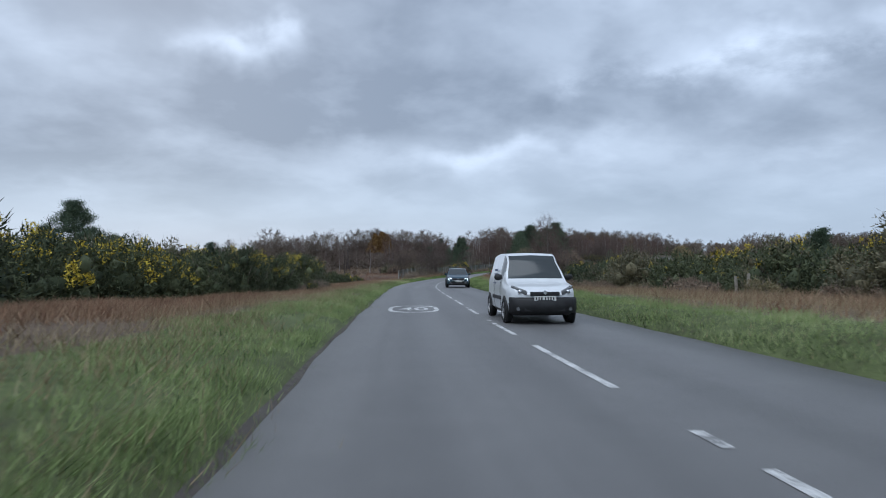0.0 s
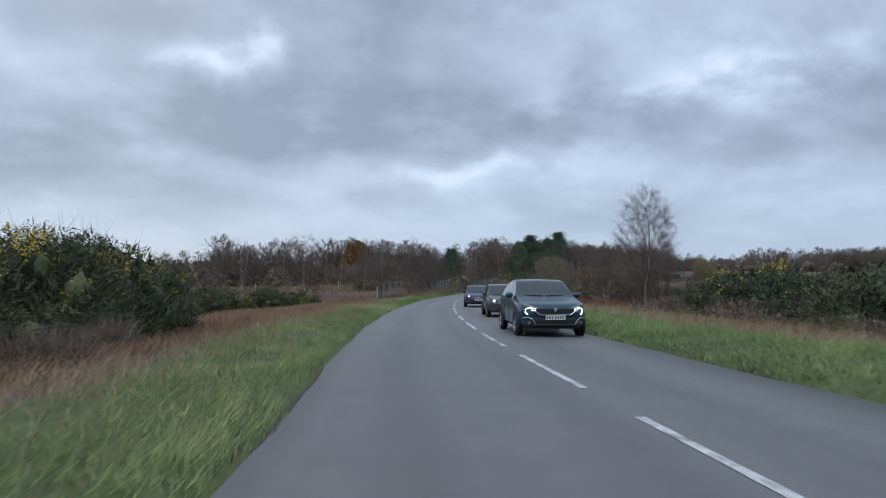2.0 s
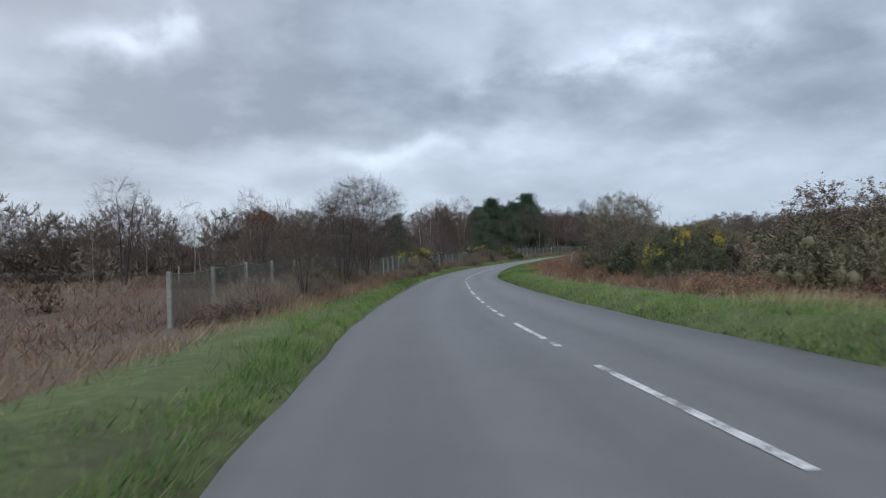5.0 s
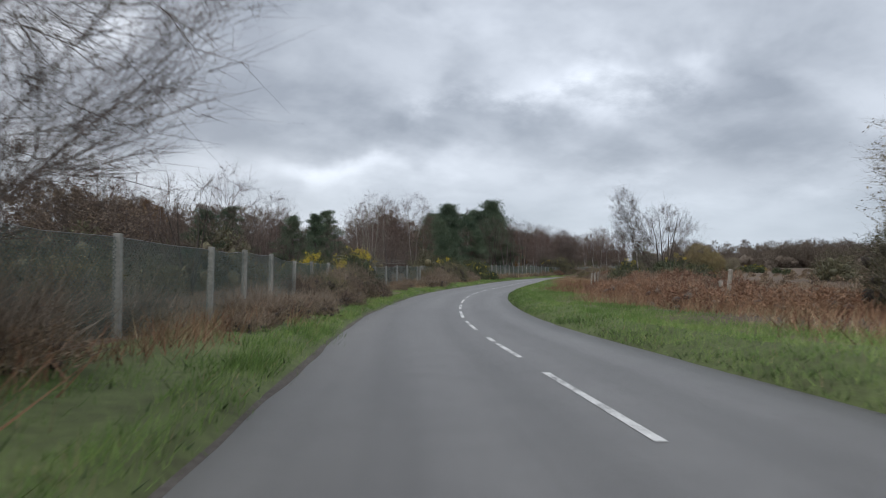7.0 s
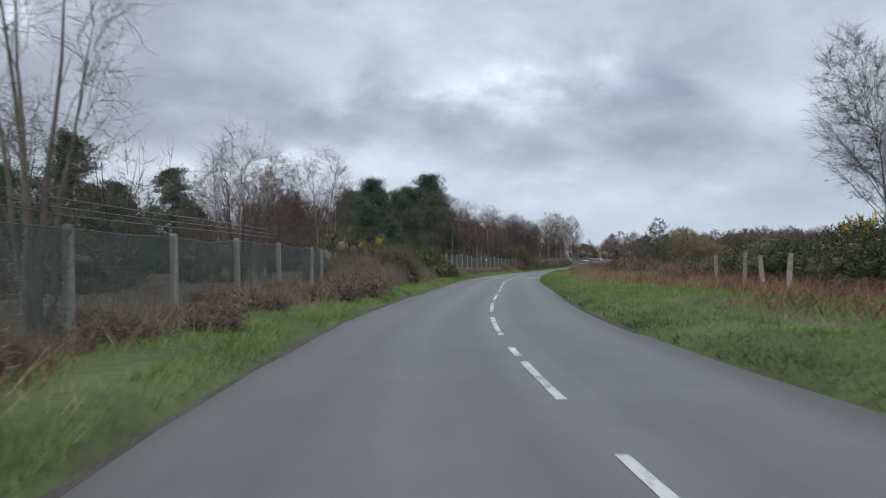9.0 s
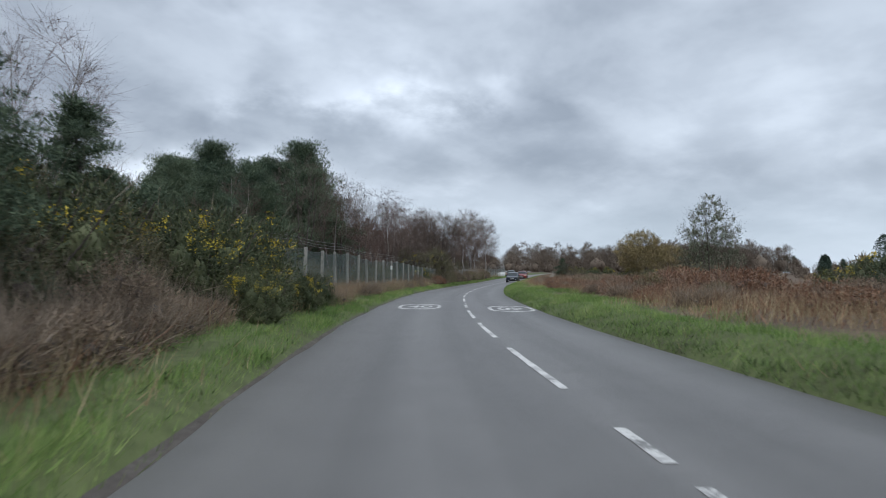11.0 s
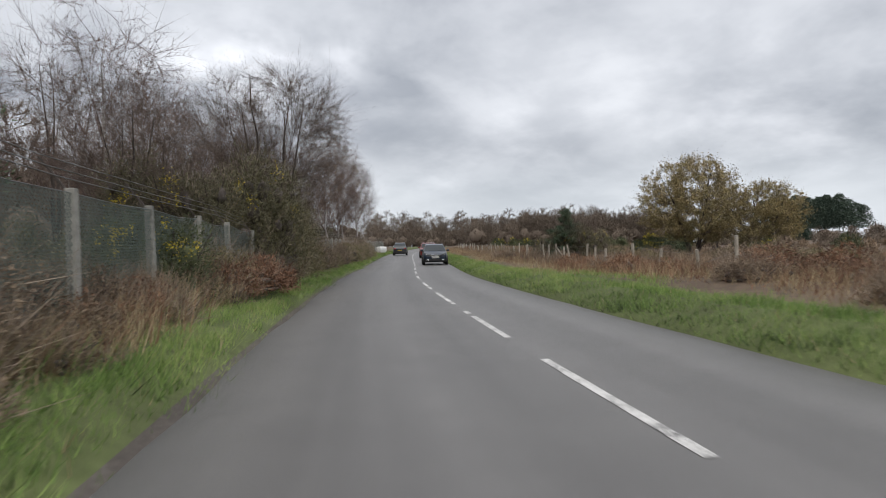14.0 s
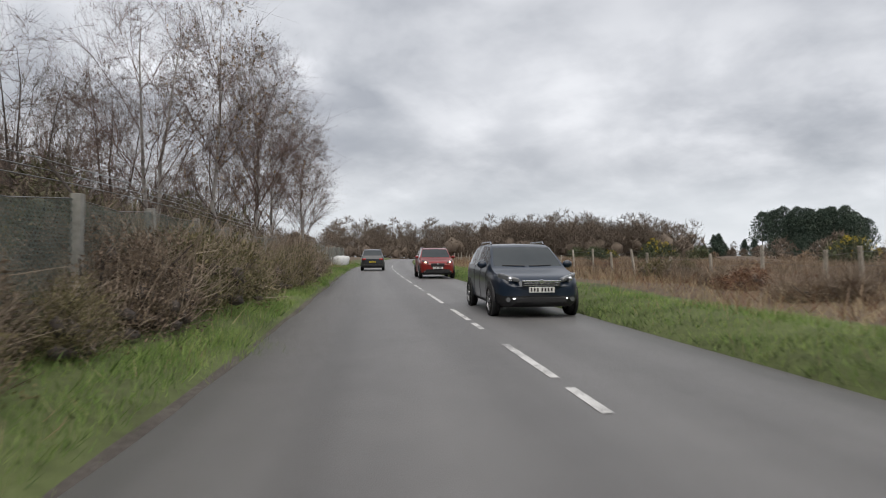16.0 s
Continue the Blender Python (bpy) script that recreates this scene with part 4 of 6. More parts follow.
                V, F = slivers(b, b + rng.normal(0, 0.5, (n, 3)), 0.3 * rng.uniform(0.5, 1.6, n), rng)
            if kind == "bush":
                U, T = core([(0, 0, h * 0.34, 0.40 * h, 0.40 * h, 0.40 * h)], int(rng.integers(1e6)), 0.6)
                U = U + np.array([x, y, z0])
                V, F = np.vstack([V, U]), np.vstack([F, T + len(V)])
        Vs.append(V)
        Fs.append(F + count)
        count += len(V)
        if kind in ("pine", "umbrella"):
            tb = np.array([[x, y, z0]] * 2)
            V, F = slivers(tb, tb + np.array([[0, 0, h * 0.85]] * 2), h * 0.022, rng)
            Vs.append(V)
            Fs.append(F + count)
            count += len(V)
    me = mesh_from(name, np.vstack(Vs), np.vstack(Fs))
    me.materials.append(mat)
    return tagged(new(name, me), label, "woodland", kind="stuff")


# ---------------------------------------------------------------- verges, heath and bracken
sward("verge_grass", M["grass"], "short pale green grass along both road edges", "grass", [
    (-10, 80.5, -6.2, -3.74, 640, 0.14, 0.0085, 0.85), (-10, 82, -4.1, -3.66, 200, 0.12, 0.008, 0.9), (-10, 82, -3.8, -3.54, 90, 0.09, 0.008, 1.1), (-10, 92, 2.84, 5.2, 400, 0.16, 0.010, 0.65)], 11)
sward("lush_verge_grass", M["lush"], "short wet bright green grass along both road edges", "grass", [
    (80.5, 354.9, -5.3, -3.74, 640, 0.15, 0.0085, 0.65), (208, 266, -5.9, -4.6, 70, 0.36, 0.010, 0.6), (80, 354.9, -4.1, -3.66, 200, 0.12, 0.008, 0.9), (80, 354.9, -3.8, -3.54, 90, 0.09, 0.008, 1.1), (40, 92, 2.84, 5.0, 160, 0.16, 0.010, 0.65), (66, 106, 4.6, 9.0, 240, 0.16, 0.011, 0.7),
    (90, 130, 2.84, 4.5, 460, 0.14, 0.010, 0.65), (128, 158, 2.84, 6.6, 420, 0.14, 0.010, 0.65), (154, 192, 2.84, 8.8, 320, 0.13, 0.012, 0.65),
    (190, 212, 2.84, 5.0, 460, 0.14, 0.010, 0.65), (210, 242, 2.84, 6.3, 430, 0.14, 0.010, 0.65), (240, 276, 2.84, 5.3, 460, 0.14, 0.010, 0.65), (274, 360, 2.84, 4.5, 460, 0.14, 0.010, 0.65)], 18)
# dark leaves put the shade of the steep verge bank into colour
sward("verge_weeds", M["bank_shade"], "dark broad leaves standing in for shaded grass on the verge bank", "weeds", [
    (-10, 360, 2.84, 3.5, 260, 0.10, 0.020, 1.0), (-10, 360, 3.4, 3.9, 60, 0.10, 0.020, 1.0), (-10, 355, -4.2, -3.72, 50, 0.09, 0.022, 1.1), (-10, 355, -5.4, -4.2, 12, 0.14, 0.022, 1.0)], 15)
sward("dry_verge_grass", M["pale"], "tall straw-coloured dead grass behind the verge", "grass", [
    (-10, 116.4, -8.0, -5.2, 90, 0.28, 0.011, 0.8), (-10, 84, -6.4, -4.2, 90, 0.20, 0.008, 0.9), (-10, 78, 5.0, 12, 110, 0.34, 0.010, 0.6), (76, 104, 5.0, 9, 60, 0.28, 0.010, 0.7), (92, 130, 4.3, 8, 60, 0.36, 0.012, 0.6), (128, 156, 5.6, 8.2, 40, 0.4, 0.014, 0.6),
], 12)
sward("moor_grass", M["molinia"], "orange-brown drift of dead moor grass on the heath", "grass", [
    (-12, 96, -17.0, -7.2, 130, 0.30, 0.013, 0.9), (30, 100, -13.0, -6.6, 36, 0.36, 0.014, 0.8), (-12, 40, 7.4, 14, 90, 0.40, 0.014, 0.7), (40, 100, 8.0, 12, 12, 0.36, 0.014, 0.7), (226, 266, -5.9, -4.7, 60, 0.5, 0.011, 0.6), (102, 136, -6.4, -4.9, 110, 0.45, 0.012, 0.7)], 17)
sward("straw_grass", M["pale"], "tall straw-coloured dead grass behind the verge", "grass", [
    (106.1, 359.9, -6.6, -4.8, 60, 0.45, 0.012, 0.5), (183, 214, -6.0, -4.9, 110, 0.5, 0.010, 0.6), (213.0, 264, -6.1, -4.6, 270, 0.56, 0.010, 0.55), (80, 355, -4.6, -3.75, 25, 0.2, 0.010, 0.8), (-10, 355, 2.9, 5.0, 14, 0.18, 0.01, 0.7),
    (190, 212, 4.9, 9.5, 80, 0.42, 0.012, 0.5), (210, 242, 5.9, 9.5, 55, 0.36, 0.012, 0.6), (240, 264, 4.9, 9.5, 55, 0.36, 0.012, 0.6), (262, 359.9, 4.3, 10, 50, 0.31, 0.012, 0.65), (258.1, 359.9, 9, 30, 5, 0.45, 0.016, 0.5)], 16)
sward("rusty_bracken", M["rust"], "collapsed rust-brown bracken and grass on the heath", "bracken", [
    (-12, 77.4, -17.5, -7.5, 34, 0.32, 0.020, 0.9), (75.4, 136.8, -22, -8, 18, 0.35, 0.025, 0.9), (-12, 85.6, 8.0, 15, 14, 0.4, 0.02, 0.8),
    (102, 132, 4.5, 9, 60, 0.5, 0.018, 0.8), (128, 190, 5.9, 15, 46, 0.45, 0.022, 0.9), (190, 212, 5.2, 9.5, 50, 0.42, 0.015, 0.7), (210, 242, 6.1, 9.5, 50, 0.42, 0.015, 0.7), (240, 276, 5.2, 9.5, 50, 0.42, 0.015, 0.7), (274, 360, 4.6, 10, 32, 0.32, 0.015, 0.8), (-10, 92, 5.6, 9, 30, 0.35, 0.015, 0.7), (213.0, 264, -6.1, -4.6, 110, 0.6, 0.011, 0.55),
    (106, 212, -6.4, -4.8, 45, 0.5, 0.018, 0.7)], 13)

sward("dead_heath_growth", M["dull"], "dull brown dead heather and grass on the heath", "heather", [
    (196, 264, 7.2, 20, 34, 0.5, 0.024, 0.8), (212, 270, -14, -6, 34, 0.6, 0.018, 0.5), (130, 196, -12, -6.6, 24, 0.5, 0.018, 0.6), (259, 362, 5.8, 30, 24, 0.5, 0.026, 0.8), (60, 200, -48, -20, 7, 0.5, 0.05, 0.9), (-10, 110, 24, 50, 6, 0.5, 0.05, 0.9), (110, 200, 14, 45, 9, 0.5, 0.045, 0.9)], 14)

# ---------------------------------------------------------------- plant kinds, grown once
GORSE_LABEL = "dark spiny gorse bush dotted with yellow flowers"
gorse_kinds = [
    shrub("gorse_bush", 21, 3.6, 2.9, 17, 5000, 0.14, M["gorse"], GORSE_LABEL, "shrub", shrink=0.42, flowers=520, upward=0.35, width=0.45, petal=0.065),
    shrub("gorse_bush", 22, 3.2, 2.5, 15, 4600, 0.14, M["gorse"], GORSE_LABEL, "shrub", shrink=0.42, flowers=70, upward=0.35, width=0.45),
    shrub("gorse_bush", 23, 4.0, 3.1, 19, 5600, 0.14, M["gorse"], GORSE_LABEL, "shrub", shrink=0.42, flowers=900, upward=0.35, width=0.45, petal=0.065)]
near_gorse = [
    shrub("gorse_bush", 24, 3.4, 2.8, 22, 17000, 0.075, M["gorse"], GORSE_LABEL, "shrub", flowers=420, upward=0.35, width=0.42, canes=300, size=(0.1, 0.2), shrink=0.4, petal=0.032),
    shrub("gorse_bush", 25, 3.6, 2.7, 24, 17000, 0.075, M["gorse"], GORSE_LABEL, "shrub", flowers=760, upward=0.35, width=0.42, canes=300, size=(0.1, 0.2), shrink=0.4, petal=0.032)]
# bark-coloured inner lumps put dark depth into these thickets
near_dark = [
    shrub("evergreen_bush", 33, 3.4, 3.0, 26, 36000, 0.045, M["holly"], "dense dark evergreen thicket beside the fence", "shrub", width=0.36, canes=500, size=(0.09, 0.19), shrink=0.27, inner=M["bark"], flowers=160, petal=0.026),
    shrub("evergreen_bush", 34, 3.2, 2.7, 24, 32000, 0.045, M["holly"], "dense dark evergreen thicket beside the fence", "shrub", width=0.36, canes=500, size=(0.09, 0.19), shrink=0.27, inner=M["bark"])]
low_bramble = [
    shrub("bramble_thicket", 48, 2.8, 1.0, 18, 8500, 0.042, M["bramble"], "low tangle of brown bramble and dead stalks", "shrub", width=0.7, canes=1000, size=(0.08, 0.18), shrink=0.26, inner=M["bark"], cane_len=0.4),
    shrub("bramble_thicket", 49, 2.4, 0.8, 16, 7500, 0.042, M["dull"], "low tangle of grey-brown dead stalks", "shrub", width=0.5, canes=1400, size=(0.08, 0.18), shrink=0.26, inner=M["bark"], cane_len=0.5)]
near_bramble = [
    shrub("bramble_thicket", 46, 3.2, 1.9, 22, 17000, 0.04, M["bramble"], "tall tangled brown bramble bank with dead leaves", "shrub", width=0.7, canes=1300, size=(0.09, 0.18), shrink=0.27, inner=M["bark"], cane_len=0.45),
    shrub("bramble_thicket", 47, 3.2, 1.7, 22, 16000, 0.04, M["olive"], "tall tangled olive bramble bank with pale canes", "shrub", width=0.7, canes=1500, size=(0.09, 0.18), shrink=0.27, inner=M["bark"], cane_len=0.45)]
dark_kinds = [
    shrub("evergreen_bush", 31, 3.4, 2.6, 15, 6500, 0.085, M["holly"], "dense dark evergreen thicket beside the fence", "shrub", width=0.6, canes=160, shrink=0.42),
    shrub("evergreen_bush", 32, 3.0, 3.2, 15, 6500, 0.085, M["holly"], "dense dark evergreen thicket beside the fence", "shrub", width=0.6, canes=160, shrink=0.42)]
BRAMBLE_LABEL = "tangled brown bramble thicket with dead leaves"
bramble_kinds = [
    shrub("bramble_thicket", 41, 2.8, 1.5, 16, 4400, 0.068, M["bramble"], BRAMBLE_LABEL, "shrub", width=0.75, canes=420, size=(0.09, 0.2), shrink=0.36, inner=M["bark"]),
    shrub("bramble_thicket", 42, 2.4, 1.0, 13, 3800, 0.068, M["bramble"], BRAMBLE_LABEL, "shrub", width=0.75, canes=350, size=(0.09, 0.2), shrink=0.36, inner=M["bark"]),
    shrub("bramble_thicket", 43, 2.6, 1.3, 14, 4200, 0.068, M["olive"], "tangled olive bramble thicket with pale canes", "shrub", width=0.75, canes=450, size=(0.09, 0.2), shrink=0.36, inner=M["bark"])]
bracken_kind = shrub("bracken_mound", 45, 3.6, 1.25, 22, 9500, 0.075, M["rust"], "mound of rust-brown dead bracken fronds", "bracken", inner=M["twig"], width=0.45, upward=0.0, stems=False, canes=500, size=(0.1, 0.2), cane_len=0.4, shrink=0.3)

BIRCH_LABEL = "bare birch with pale trunk and fine reddish twigs"
far_scrub = bare_tree("bare_tree", 68, 6.0, 5.2, 0.10, M["bark"], M["twig"], "leafless scrubby tree with fine brown twigs", stems=4, r0=0.06, limbs=12, boughs=4, twigs=5, wide=0.55, side=8, twig_w=0.02)
birch_kinds = [
    bare_tree("birch_tree", 51, 9.0, 4.4, 0.22, M["birchbark"], M["purpletwig"], BIRCH_LABEL, r0=0.11, limbs=26, boughs=7, twigs=8, wide=0.38, side=14, twig_w=0.0085, droop=0.25),
    bare_tree("birch_tree", 52, 9.0, 5.0, 0.26, M["birchbark"], M["purpletwig"], BIRCH_LABEL, stems=2, r0=0.10, limbs=22, boughs=6, twigs=6, wide=0.45, side=10, twig_w=0.0105, droop=0.35),
    bare_tree("birch_tree", 53, 9.0, 4.0, 0.26, M["birchbark"], M["twig"], "bare birch keeping a few yellowed leaves", r0=0.10, limbs=22, boughs=5, twigs=6, wide=0.42, side=10, twig_w=0.0105, leaves=1500, leaf=0.05, leaf_mat=M["orange"], droop=0.3)]
leaning_birch = bare_tree("birch_tree", 57, 9.0, 2.9, 0.30, M["birchbark"], M["twig"], "slim bare birch leaning over the bracken", r0=0.08, limbs=22, boughs=6, twigs=7, wide=0.45, side=14, twig_w=0.009, lean=-0.2, droop=0.2)
far_birch = [
    bare_tree("birch_tree", 54, 9.0, 4.6, 0.20, M["birchbark"], M["purpletwig"], "slender bare birch with fine reddish twigs", r0=0.09, limbs=12, boughs=5, twigs=5, wide=0.45, side=10, twig_w=0.016, droop=0.3),
    bare_tree("birch_tree", 55, 9.0, 4.0, 0.18, M["birchbark"], M["purpletwig"], "slender bare birch with fine reddish twigs", stems=2, r0=0.08, limbs=12, boughs=5, twigs=5, wide=0.5, side=10, twig_w=0.016, droop=0.2),
    bare_tree("birch_tree", 56, 9.0, 5.2, 0.20, M["bark"], M["twig"], "bare brown-twigged tree behind the fence", stems=3, r0=0.09, limbs=13, boughs=5, twigs=5, wide=0.6, side=10, twig_w=0.016)]
spreading = bare_tree("bare_tree", 69, 6.7, 6.4, 0.16, M["bark"], M["twig"], "wide leafless hawthorn with dense dark twigs over the verge", stems=5, r0=0.075, limbs=26, boughs=8, twigs=9, wide=0.55, side=12, twig_w=0.010)
scrub_kinds = [
    bare_tree("bare_tree", 61, 6.0, 5.0, 0.16, M["bark"], M["twig"], "many-stemmed leafless roadside tree with dark twigs", stems=4, r0=0.08, limbs=20, boughs=6, twigs=7, wide=0.55, side=12, twig_w=0.0105),
    bare_tree("bare_tree", 62, 6.0, 5.4, 0.10, M["bark"], M["twig"], "many-stemmed leafless roadside tree with dark twigs", stems=7, r0=0.055, limbs=20, boughs=6, twigs=6, wide=0.6, side=12, twig_w=0.0105, leaves=500, leaf=0.05, leaf_mat=M["bramble"])]
big_bare = bare_tree("bare_tree", 163, 7.4, 6.0, 0.24, M["bark"], M["twig"], "tall fan-shaped leafless tree with many stems", stems=6, r0=0.10, limbs=28, boughs=8, twigs=8, wide=0.58, side=14, twig_w=0.0105, rise=0.14)
brown_tree = bare_tree("bare_tree", 70, 6.0, 5.4, 0.08, M["bark"], M["twig"], "bushy tree hung with withered brown leaves", stems=5, r0=0.07, limbs=14, boughs=5, twigs=5, wide=0.5, side=8, twig_w=0.016, leaves=9000, leaf=0.075, leaf_mat=M["bramble"])
willow = bare_tree("willow_bush", 64, 5.2, 5.2, 0.16, M["bark"], M["willow"], "broad willow bush with pale drying leaves", "shrub", stems=8, r0=0.05, limbs=30, boughs=8, twigs=7, wide=0.58, side=12, twig_w=0.010, leaves=14000, leaf=0.04, leaf_mat=M["willow"], rise=0.14)
oak = bare_tree("oak_tree", 65, 6.0, 6.3, 0.10, M["bark"], M["twig"], "round-headed young oak with thinning yellow-green leaves", stems=2, r0=0.16, limbs=24, boughs=7, twigs=7, wide=0.42, side=10, twig_w=0.012,
                leaves=52000, leaf=0.06, leaf_mat=M["oakleaf"])
poplar = bare_tree("sapling_tree", 66, 5.6, 3.8, 0.06, M["bark"], M["twig"], "upright cone-shaped tree with sparse grey-green leaves", r0=0.08, limbs=26, boughs=6, twigs=6, wide=0.16, side=10, twig_w=0.0105,
                   leaves=15000, leaf=0.05, leaf_mat=M["poplarleaf"], power=0.9)
dead_tree = bare_tree("dead_tree", 67, 6.2, 3.2, 0.20, M["ashbark"], M["ashbark"], "grey dead tree with many upright bare limbs", stems=5, r0=0.07, limbs=24, boughs=5, twigs=5, wide=0.68, side=5, twig_w=0.009, rise=0.3)
pine_kinds = [
    pine_tree("pine_tree", 71, 14.0, 4.9, 58, "tall dark Scots pine with dense rounded crown", 0.10),
    pine_tree("pine_tree", 72, 14.0, 4.4, 50, "tall dark Scots pine with dense rounded crown", 0.14),
    pine_tree("pine_tree", 73, 7.0, 1.9, 30, "small bushy pine with blue-green needles", 0.10)]
TEMPLATES = gorse_kinds + [brown_tree] + near_dark + near_bramble + low_bramble + near_gorse + far_birch + [spreading] + dark_kinds + bramble_kinds + [bracken_kind] + birch_kinds + [leaning_birch] + scrub_kinds + [far_scrub, big_bare, willow, oak, poplar, dead_tree] + pine_kinds


def row(kinds, s0, s1, step, d0, d1, lo, hi, seed, group=""):
    """Bushes or trees scattered along a stretch, between d0 and d1, at scales lo to hi."""
    rng = random.Random(seed)
    s = s0
    while s < s1:
        c = put(rng.choice(kinds), s, rng.uniform(d0, d1), rng.uniform(0, 360), rng.uniform(lo, hi), 0.08)
        if group:
            c["group"] = group
        s += step * rng.uniform(0.6, 1.4)


# gorse belts of the first stretch
row(gorse_kinds + gorse_kinds[1:2] * 3, -6, 62, 2.2, -19.5, -15.6, 1.05, 1.6, 101, "gorse belt")
row(gorse_kinds[1:2] * 2 + dark_kinds + gorse_kinds[:1], -2, 68, 2.8, -25, -20, 1.4, 1.9, 102, "gorse belt")
row(gorse_kinds[1:2], 78, 108, 6.0, -34, -26, 0.6, 0.9, 103, "gorse belt")
row(gorse_kinds[1:2] * 4 + dark_kinds[:2], 13.1, 75, 2.4, 13.6, 17.6, 1.1, 1.5, 104, "gorse belt on the far verge")
row(gorse_kinds[1:2] * 2 + gorse_kinds[:1], 10.9, 80, 4.0, 19, 25, 1.4, 1.8, 105, "gorse belt on the far verge")
row(gorse_kinds[1:2] + dark_kinds + low_bramble, 108.2, 130, 1.6, 6.4, 12, 0.6, 1.0, 106, "gorse belt on the far verge")
put(gorse_kinds[2], 109.8, -19.5, 30, 0.62)
for s, d, k in ((154.6, -6.5, 0.8), (158.0, -6.4, 1.12), (153.1, -7.6, 0.95), (161.0, -6.8, 0.8), (213.0, -5.3, 0.5), (208.4, -6.2, 1.15), (206.0, -6.4, 1.05), (205.0, -4.8, 0.5), (209.9, -4.9, 0.42), (207.2, -5.4, 0.7), (197.5, -8.2, 1.15), (201.6, -8.0, 1.2), (204.4, -8.4, 1.35), (255.9, -5.7, 0.75), (273.6, -7.4, 1.0), (271.5, -8.4, 1.3)):
    put(near_gorse[0 if s > 200 else 1], s, d, s * 7, k)
row(gorse_kinds[1:2] * 3 + gorse_kinds[:1] + dark_kinds[:1], 172, 200, 1.8, 10.5, 17, 0.8, 1.1, 107, "gorse on the heath")
row(gorse_kinds, 204.7, 263.6, 6.0, 14, 26, 0.5, 0.8, 108, "gorse on the heath")
row(gorse_kinds, 294.8, 385, 5.5, 12, 40, 0.6, 1.0, 109, "gorse on the heath")
for s, d, k in ((104.7, 11.0, 1.2), (106.6, 9.6, 1.1), (103.2, 12.8, 1.1)):
    put(dark_kinds[0], s, d, s * 19, k)
for s, d, k in ((101.6, 12.4, 1.0), (103.4, 10.4, 0.9), (99.4, 14.4, 1.0), (97.4, 16.0, 0.95), (101.0, 15.0, 1.1), (80.6, 14.6, 1.1), (79.4, 14.4, 1.0), (77.6, 12.8, 0.9), (76.0, 13.6, 1.0), (83.0, 17.2, 0.9)):
    put(bracken_kind if int(s) % 2 else bramble_kinds[0], s, d, s * 19, k)
for s, d, k in ((103.4, 24.4, 1.0), (106.0, 23.0, 1.1), (101.0, 26.0, 0.95), (98.0, 27.0, 0.9), (109.0, 21.0, 1.15), (95.0, 27.5, 0.95), (92.0, 26.5, 1.0), (89.0, 25.0, 1.1), (86.0, 23.5, 1.1), (83.0, 21.5, 1.15), (80.5, 19.0, 1.1), (77.4, 18.4, 1.2), (74.6, 17.0, 1.15), (72.6, 15.6, 1.0), (79.0, 16.4, 0.95), (76.8, 15.4, 0.9), (90.0, 20.0, 0.6), (93.0, 22.0, 0.7), (112.0, 19.0, 1.1)):
    put(gorse_kinds[0 if int(s) % 3 == 0 else 1], s, d, s * 19, k * 1.15)["group"] = "gorse belt on the far verge"
for s, d, k in ((106.0, 16.0, 0.62), (108.4, 14.0, 0.6), (110.5, 12.4, 0.55)):
    put(brown_tree, s, d, s * 19, k * 1.25)
row(bramble_kinds, 21.8, 76, 3.6, 10.5, 14, 0.8, 1.2, 110, "brambles by the gorse")
row(near_gorse[:1] * 2 + near_gorse[1:] + gorse_kinds[1:2], 37, 60, 1.4, -14.2, -10.8, 1.1, 1.45, 126, "gorse belt")
for s, d, k in ((79.0, -18.6, 0.85), (81.0, -20.6, 0.95), (83.0, -18.8, 1.0), (84.6, -22.0, 1.05), (85.8, -18.6, 0.9), (87.6, -20.4, 0.95), (76.6, -20.4, 0.8), (90.4, -16.2, 0.95), (92.6, -17.0, 0.9), (91.6, -15.2, 0.7), (88.6, -23.5, 0.9)):
    put(gorse_kinds[1], s, d, s * 41, k)["group"] = "gorse belt"
for s, d, k in ((87.2, -17.4, 0.5), (86.4, -16.8, 0.42), (91.9, -14.0, 0.40), (92.8, -13.4, 0.42), (93.8, -12.8, 0.36)):
    put(gorse_kinds[2 * (int(s) % 2)], s, d, s * 41, k)["group"] = "gorse belt"
put(bramble_kinds[0], 94.2, -15.0, 30, 0.7)
put(near_gorse[0], 42.6, -8.2, 30, 0.32)
put(low_bramble[1], 47.0, -8.6, 30, 0.8)
put(low_bramble[1], 50.5, -9.4, 130, 0.9)
put(low_bramble[0], 45.2, -9.0, 220, 0.7)
# brambles and bracken banks
row(low_bramble, 105, 134.7, 1.2, -8.2, -6.5, 0.7, 1.25, 111, "bramble bank")
row(low_bramble + bramble_kinds[:2], 134.7, 183.8, 1.15, -6.1, -4.9, 0.3, 0.95, 112, "bramble bank")
for s, d, k in ((146.5, -6.2, 0.8), (148.6, -6.0, 0.85), (150.4, -5.9, 0.9), (152.2, -5.8, 0.95), (154.0, -5.7, 0.95), (155.8, -5.6, 1.0), (157.6, -5.6, 0.9), (159.4, -5.7, 0.8)):
    put((near_bramble[1], near_dark[1], near_bramble[0])[int(s) % 3], s, d, s * 43, k * (0.7 if int(s) % 3 == 1 else 1.0))["group"] = "bramble bank"
row(low_bramble, 182, 205, 1.3, -6.4, -5.8, 0.7, 1.05, 142, "bramble bank")
row(near_bramble + near_dark[1:], 183.8, 209, 1.5, -8.2, -5.5, 0.6, 1.05, 113, "bramble bank")
row(near_bramble + bramble_kinds[:1], 249, 275, 1.6, -6.2, -5.4, 0.5, 0.85, 114, "bramble bank")
